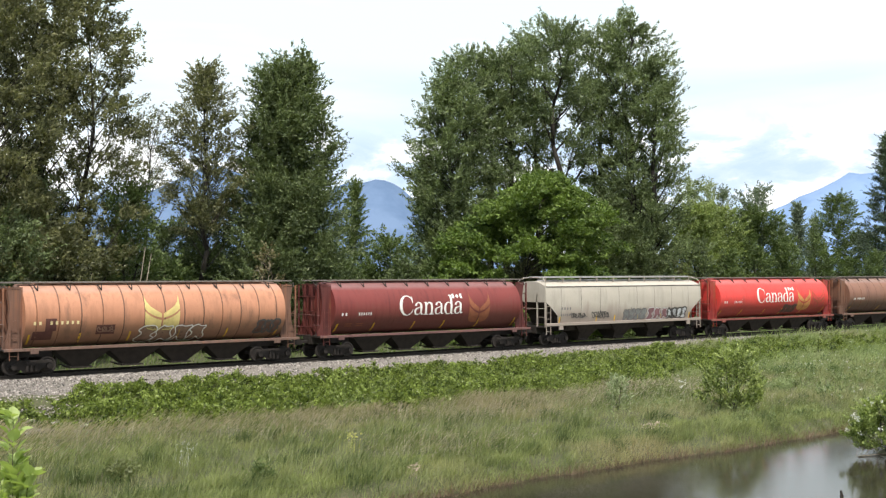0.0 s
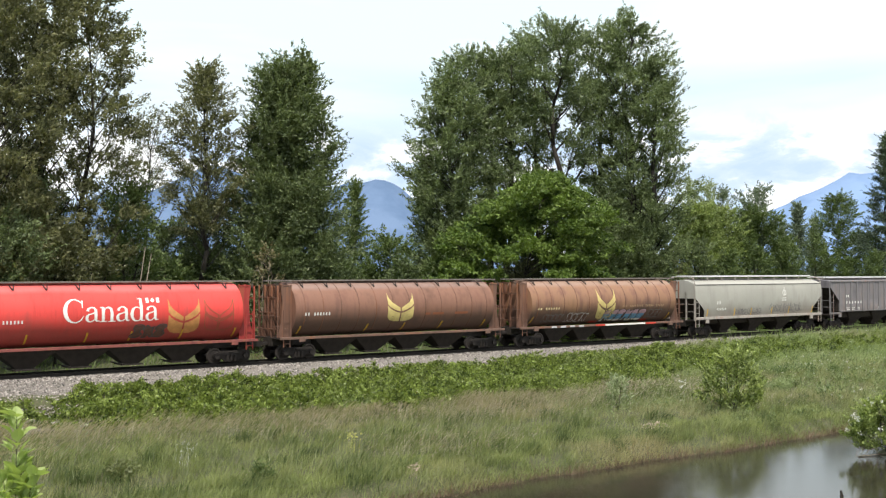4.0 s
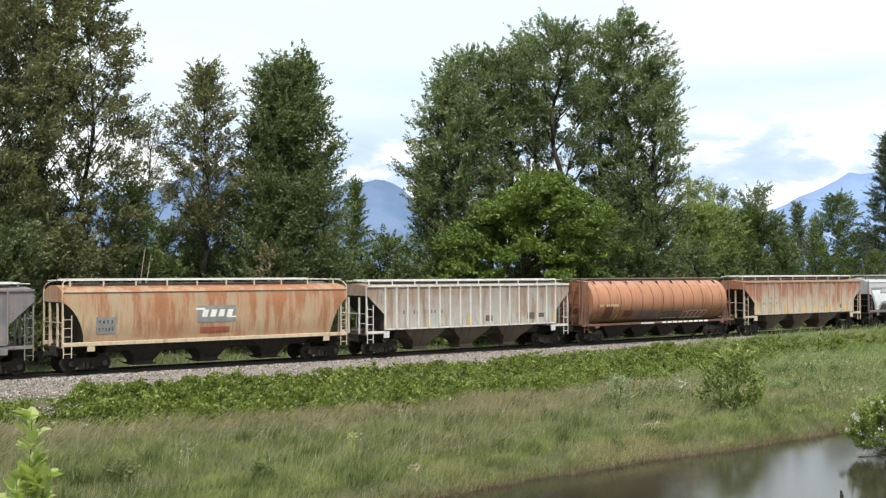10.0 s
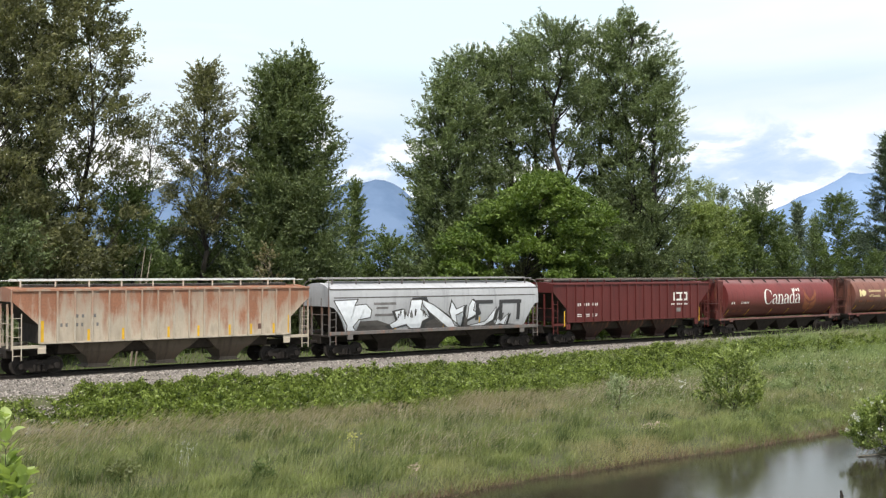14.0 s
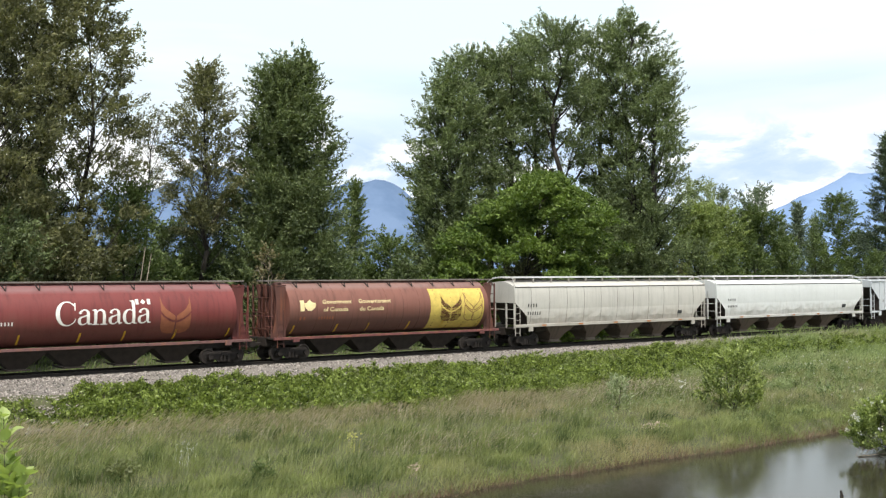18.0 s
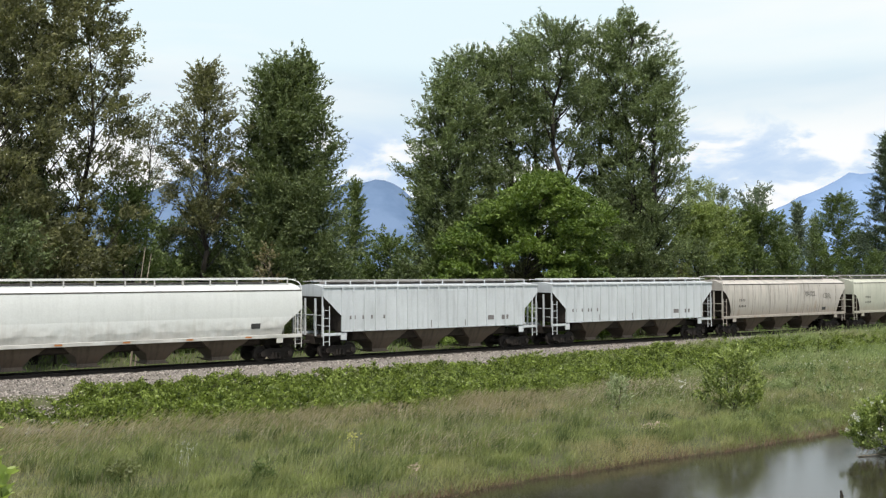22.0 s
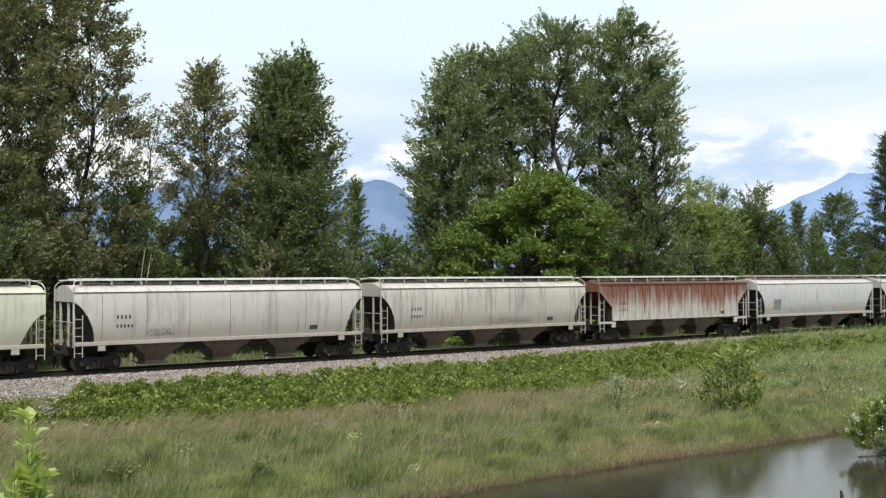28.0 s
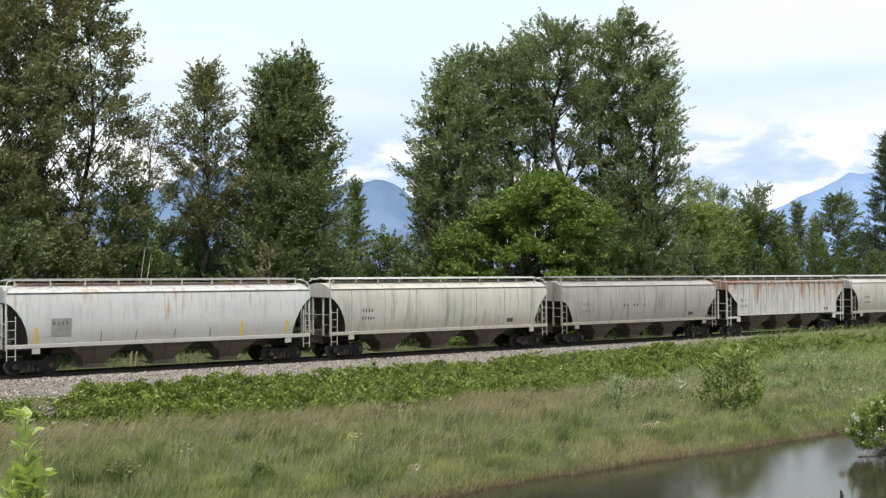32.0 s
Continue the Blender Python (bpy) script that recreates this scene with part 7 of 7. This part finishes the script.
def bush(name, x, y, top, radius, leaf, label, seed, flowers=0, boughs=26, twigs=8, per=26, size=0.11, bough=0.42, shape="dome", foot=0.1, **kw):
    b = make_tree(name, x, y, top, radius, float(ground_z(x, y)) + foot, shape, leaf, label, boughs, twigs, per, size, bough, (0.2, 0.06), seed=seed, trunks=3, slim=0.6, **kw)
    if flowers:
        r = np.random.default_rng(seed)
        h = top - float(ground_z(x, y))
        a, k = r.uniform(0, 6.28, flowers), r.uniform(0.35, 0.95, flowers)
        c = np.stack([radius * np.sqrt(1 - k ** 2) * np.cos(a), radius * np.sqrt(1 - k ** 2) * np.sin(a), k * h], 1)
        c = np.repeat(c, 9, 0) + r.normal(0, 0.05, (flowers * 9, 3))
        q = leaf_quads(c, np.tile([[0, 0, 1.0]], (len(c), 1)), 0.06, 0.06, r)
        ob = new("blossom", polys("blossom", q, M["flower"]))
        ob.parent = b
    return b


bush("willow_shrub", 46.8, -22.2, 1.3, 1.75, "leaf_sallow", "young willow bush standing in the meadow", 301, boughs=36, twigs=8, per=25, size=0.15, bough=0.52, rise=1.2, shape="oval")
bush("elder_shrub", 44.5, -32.1, -0.15, 1.8, "leaf_willow", "green elder bush with white blossom at the water's edge", 302, 80, boughs=46, twigs=10, per=34, foot=-0.7)
bush("sallow_shrub", *spot(0.158, 58.0), -0.3, 0.75, "leaf_pale", "small pale grey-green sallow bush in the grass", 303, boughs=15, twigs=7, per=12, size=0.12, bough=0.32, shape="oval")
bush("dock_plant", *spot(-0.293, 38.5), -1.5, 0.5, "leaf_dock", "brownish dock plant among the grass", 304, boughs=12, twigs=6, per=12, bough=0.25, shape="oval")
bush("dock_plant", *spot(-0.165, 38.5), -1.6, 0.55, "leaf_shrub", "dark green weed clump among the grass", 305, boughs=10, twigs=6, per=10, bough=0.25)
bush("dry_shrub", *spot(-0.160, 74.0), 7.2, 1.5, "leaf_dry", "half-dead tan shrub behind the track", 306, boughs=26, twigs=7, per=8, size=0.14, bough=0.6, shape="oval", bark="pale_bark", rise=1.2)


def snags():
    x, y = spot(-0.284, 66.0)
    ob = tagged(new("dead_snag"), "pale bare dead stems leaning behind the track", "dead tree")
    ob.matrix_basis = Matrix.Translation((x, y, float(ground_z(x, y)) - 0.1))
    for dx, top, lean in ((0.0, 7.8, 1.0), (0.28, 7.4, 1.1)):
        bm = bmesh.new()
        tube(bm, (dx, 0, 0), (dx + lean * 0.4, 0, top * 0.5), 0.06, 7, 0.05)
        tube(bm, (dx + lean * 0.4, 0, top * 0.5), (dx + lean, 0.1, top), 0.05, 7, 0.02)
        part("stem", bm, M["pale_bark"], ob)


snags()


def water_twigs():
    """Bare grey twigs of the elder, trailing in the water."""
    r = random.Random(9)
    ob = tagged(new("dead_twigs"), "bare grey twigs trailing in the water below the elder", "dead branch")
    ob.matrix_basis = Matrix.Translation((44.1, -32.0, -2.8))
    for k in range(9):
        bm = bmesh.new()
        a = Vector((r.uniform(-0.6, 0.7), r.uniform(-0.3, 0.9), r.uniform(0.35, 0.7)))
        b = a + Vector((r.uniform(-0.7, 0.1), r.uniform(0.0, 0.5), -a.z - 0.03))
        m = a.lerp(b, 0.5) + Vector((0, 0, 0.12))
        tube(bm, a, m, 0.022, 5, 0.016)
        tube(bm, m, b, 0.016, 5, 0.007)
        part("twig", bm, M["pale_bark"], ob)
    bm = bmesh.new()
    tube(bm, (-1.0, 0.45, 0.03), (0.9, -0.1, 0.06), 0.035, 6, 0.02)
    part("floating_branch", bm, M["pale_bark"], ob)


water_twigs()


def blossoms():
    """White umbels scattered through the weeds by the track and the ditch."""
    r = np.random.default_rng(77)
    c = []
    for a0, a1, d0, d1, n in ((0.35, 0.41, 52, 62, 24), (0.30, 0.41, 70, 100, 90), (-0.05, 0.30, 64, 84, 16)):
        for _ in range(n):
            x, y = spot(r.uniform(a0, a1), r.uniform(d0, d1))
            if -25 < y < -3:
                c.append((x, y, float(ground_z(x, y)) + r.uniform(0.6, 1.0)))
    c = np.repeat(np.array(c), 6, 0) + r.normal(0, 0.045, (len(c) * 6, 3)) * [1, 1, 0.3]
    q = leaf_quads(c, np.tile([[1.0, 0, 0.1]], (len(c), 1)), 0.04, 0.04, r)
    tagged(new("white_umbels", polys("white_umbels", q, M["flower"])), "small white wildflower umbels among the weeds", "flowers", kind="stuff")


blossoms()


def flower_patch(name, x, y, mat, label, n, spread, height, size, seed):
    """A loose drift of small flower heads on thin stems."""
    r = np.random.default_rng(seed)
    px, py = x + r.normal(0, spread, n), y + r.normal(0, spread * 0.7, n)
    z = ground_z(px, py)
    h = height * r.uniform(0.7, 1.15, n)
    tip = np.stack([px + 0.06, py - 0.04, z + h], 1)
    stem = np.stack([np.stack([px - 0.006, py, z], 1), np.stack([px + 0.006, py, z], 1), tip], 1)
    head = np.repeat(tip, 5, 0) + r.normal(0, size * 0.6, (n * 5, 3))
    head = leaf_tris(head, r.normal(0, 1, (n * 5, 3)), size, size * 0.8, r)
    tagged(new(name, polys(name, np.concatenate([stem, head]), M[mat])), label, "flowers", kind="stuff")


flower_patch("pink_flowers", 38.6, -23.9, "petal_pink", "drift of pale pink wildflowers in the grass", 34, 0.4, 0.5, 0.055, 401)
flower_patch("pale_flowers", 23.9, -25.6, "petal_pink", "few pale pinkish wildflowers near the ditch", 16, 0.16, 0.42, 0.05, 402)
flower_patch("yellow_flowers", 24.3, -20.6, "petal_yellow", "small yellow-green flower heads above the grass", 18, 0.22, 0.78, 0.05, 403)
flower_patch("pale_stalks", 17.6, -19.6, "flower", "thin stalks with white seed heads in the grass", 12, 0.3, 0.8, 0.035, 404)
flower_patch("white_stalks", 47.0, -18.6, "flower", "thin stalks with a white flower head", 5, 0.07, 1.25, 0.09, 405)


def stump():
    bm = bmesh.new()
    tube(bm, (0, 0, -0.3), (0.02, 0.0, 0.16), 0.09, 8, 0.07)
    tube(bm, (0.02, 0, 0.16), (-0.02, 0.02, 0.34), 0.06, 7, 0.03)
    me = mesh_of(bm, "stump")
    me.materials.append(M["bark"])
    ob = new("stump", me)
    ob.matrix_basis = Matrix.Translation((35.2, -35.75, -2.93))
    tagged(ob, "dark rotten stump standing out of the water", "stump")


stump()
# ---- a poplar shoot close to the camera ----
def build_sprig():
    r = np.random.default_rng(55)
    x, y = spot(-0.389, 7.0)
    z0 = float(ground_z(x, y)) - 0.05
    tree = tagged(new("poplar_sapling"), "young poplar shoot with bright yellow-green leaves", "sapling")
    tree.matrix_basis = Matrix.Translation((x, y, z0))
    top = 4.29 - z0
    bm = bmesh.new()
    stems = [((0, 0, 0), (0.0, 0.0, top)), ((0, 0, top - 1.2), (0.085, -0.07, top - 0.34)), ((0, 0, top - 1.1), (0.03, -0.02, top - 0.30)), ((0, 0, top - 1.3), (-0.06, 0.05, top - 0.4))]
    for a, b in stems:
        tube(bm, a, b, 0.006, 6, 0.002)
    part("stem", bm, M["bark"], tree)
    n = 210
    for i in range(n):
        a, b = stems[i % 4]
        k = 1.0 - 0.26 * r.uniform(0, 1) ** 1.3 if i % 4 == 0 else r.uniform(0.45, 1.0)
        p = Vector(a).lerp(Vector(b), k)
        ang = i * 2.4
        L = r.uniform(0.065, 0.115)
        bm = bmesh.new()
        out = [(0, 0), (0.25, 0.30), (0.5, 0.36), (0.8, 0.2), (1.0, 0.0), (0.8, -0.2), (0.5, -0.36), (0.25, -0.30)]
        vs = [bm.verts.new((u * L, v * L, abs(v) * L * 0.35 - u * u * L * 0.25)) for u, v in out]
        c0, c1 = bm.verts.new((L * 0.3, 0, -0.02 * L)), bm.verts.new((L * 0.7, 0, -0.12 * L))
        for tri in ((0, 1, 8), (1, 2, 8), (2, 9, 8), (2, 3, 9), (3, 4, 9), (4, 5, 9), (5, 6, 9), (6, 8, 9), (6, 7, 8), (7, 0, 8)):
            allv = vs + [c0, c1]
            bm.faces.new([allv[t] for t in tri])
        tube(bm, (-0.04, 0, 0), (0, 0, 0), 0.0015, 4)
        m = Matrix.Translation(p + Vector((0.03 * math.cos(ang), 0.03 * math.sin(ang), 0.01))) @ pose(0, 0, 0, r.uniform(-30, 30), r.uniform(-82, -30), math.degrees(ang))
        part("leaf", bm, M["leaf_sprig"], tree, at=m)
    return tree, (x, y, z0)


SPRIG, SPRIG_AT = build_sprig()


# ---- what moves ----
def travelled(t):
    """Metres that the train has rolled since the start; it gathers speed slowly."""
    return 14.373 * t + 0.0102 * t * t + 0.0000593 * t ** 3


def motions():
    for car, x in TRAIN:
        walk(car, [(t, pose(x - travelled(t), 0, 0)) for t in range(0, 33, 2)])
    # wheels: one turn of 0.46 m radius for each axle place, shared by all alike
    steps = [k / 15 for k in range(0, 481)]
    first = {}
    for w in WHEELSETS:
        ax = w["axle"]
        if ax not in first:
            walk(w, [(t, pose(ax, 0, 0.455, 0, -math.degrees(travelled(t) / 0.46), 0)) for t in steps])
            first[ax] = w
        else:
            src = first[ax].animation_data
            w.rotation_mode = "QUATERNION"
            w.animation_data_create()
            w.animation_data.action = src.action
            w.animation_data.action_slot = src.action_slot
    # the shoot sways in the wind: seconds, lean in degrees towards the open side
    x, y, z = SPRIG_AT
    lean = [(0, 0), (1, 3.6), (2, 1.8), (3, -0.9), (4.5, 1.0), (6, -2.6), (7, 1.3), (8, 3.7), (9, 1.9), (10, 2.6), (11, -1.7), (12, -3.0), (13, -1.3), (14, -1.1), (15.5, 0.6), (17, -1.4),
            (18, -1.3), (19, -0.9), (20, -0.4), (21, -1.3), (22, -4.2), (23, -1.7), (24, 2.2), (25, 4.7), (25.5, 0.9), (26.5, 1.0), (27.5, 3.4), (28, 2.2), (28.5, -1.3), (29, 0), (30, 0.9), (31, 1.7), (31.5, 2.6), (32, 1.7)]
    walk(SPRIG, [(t, pose(x, y, z, 0.61 * a, 0.79 * a, 0)) for t, a in lean])


motions()
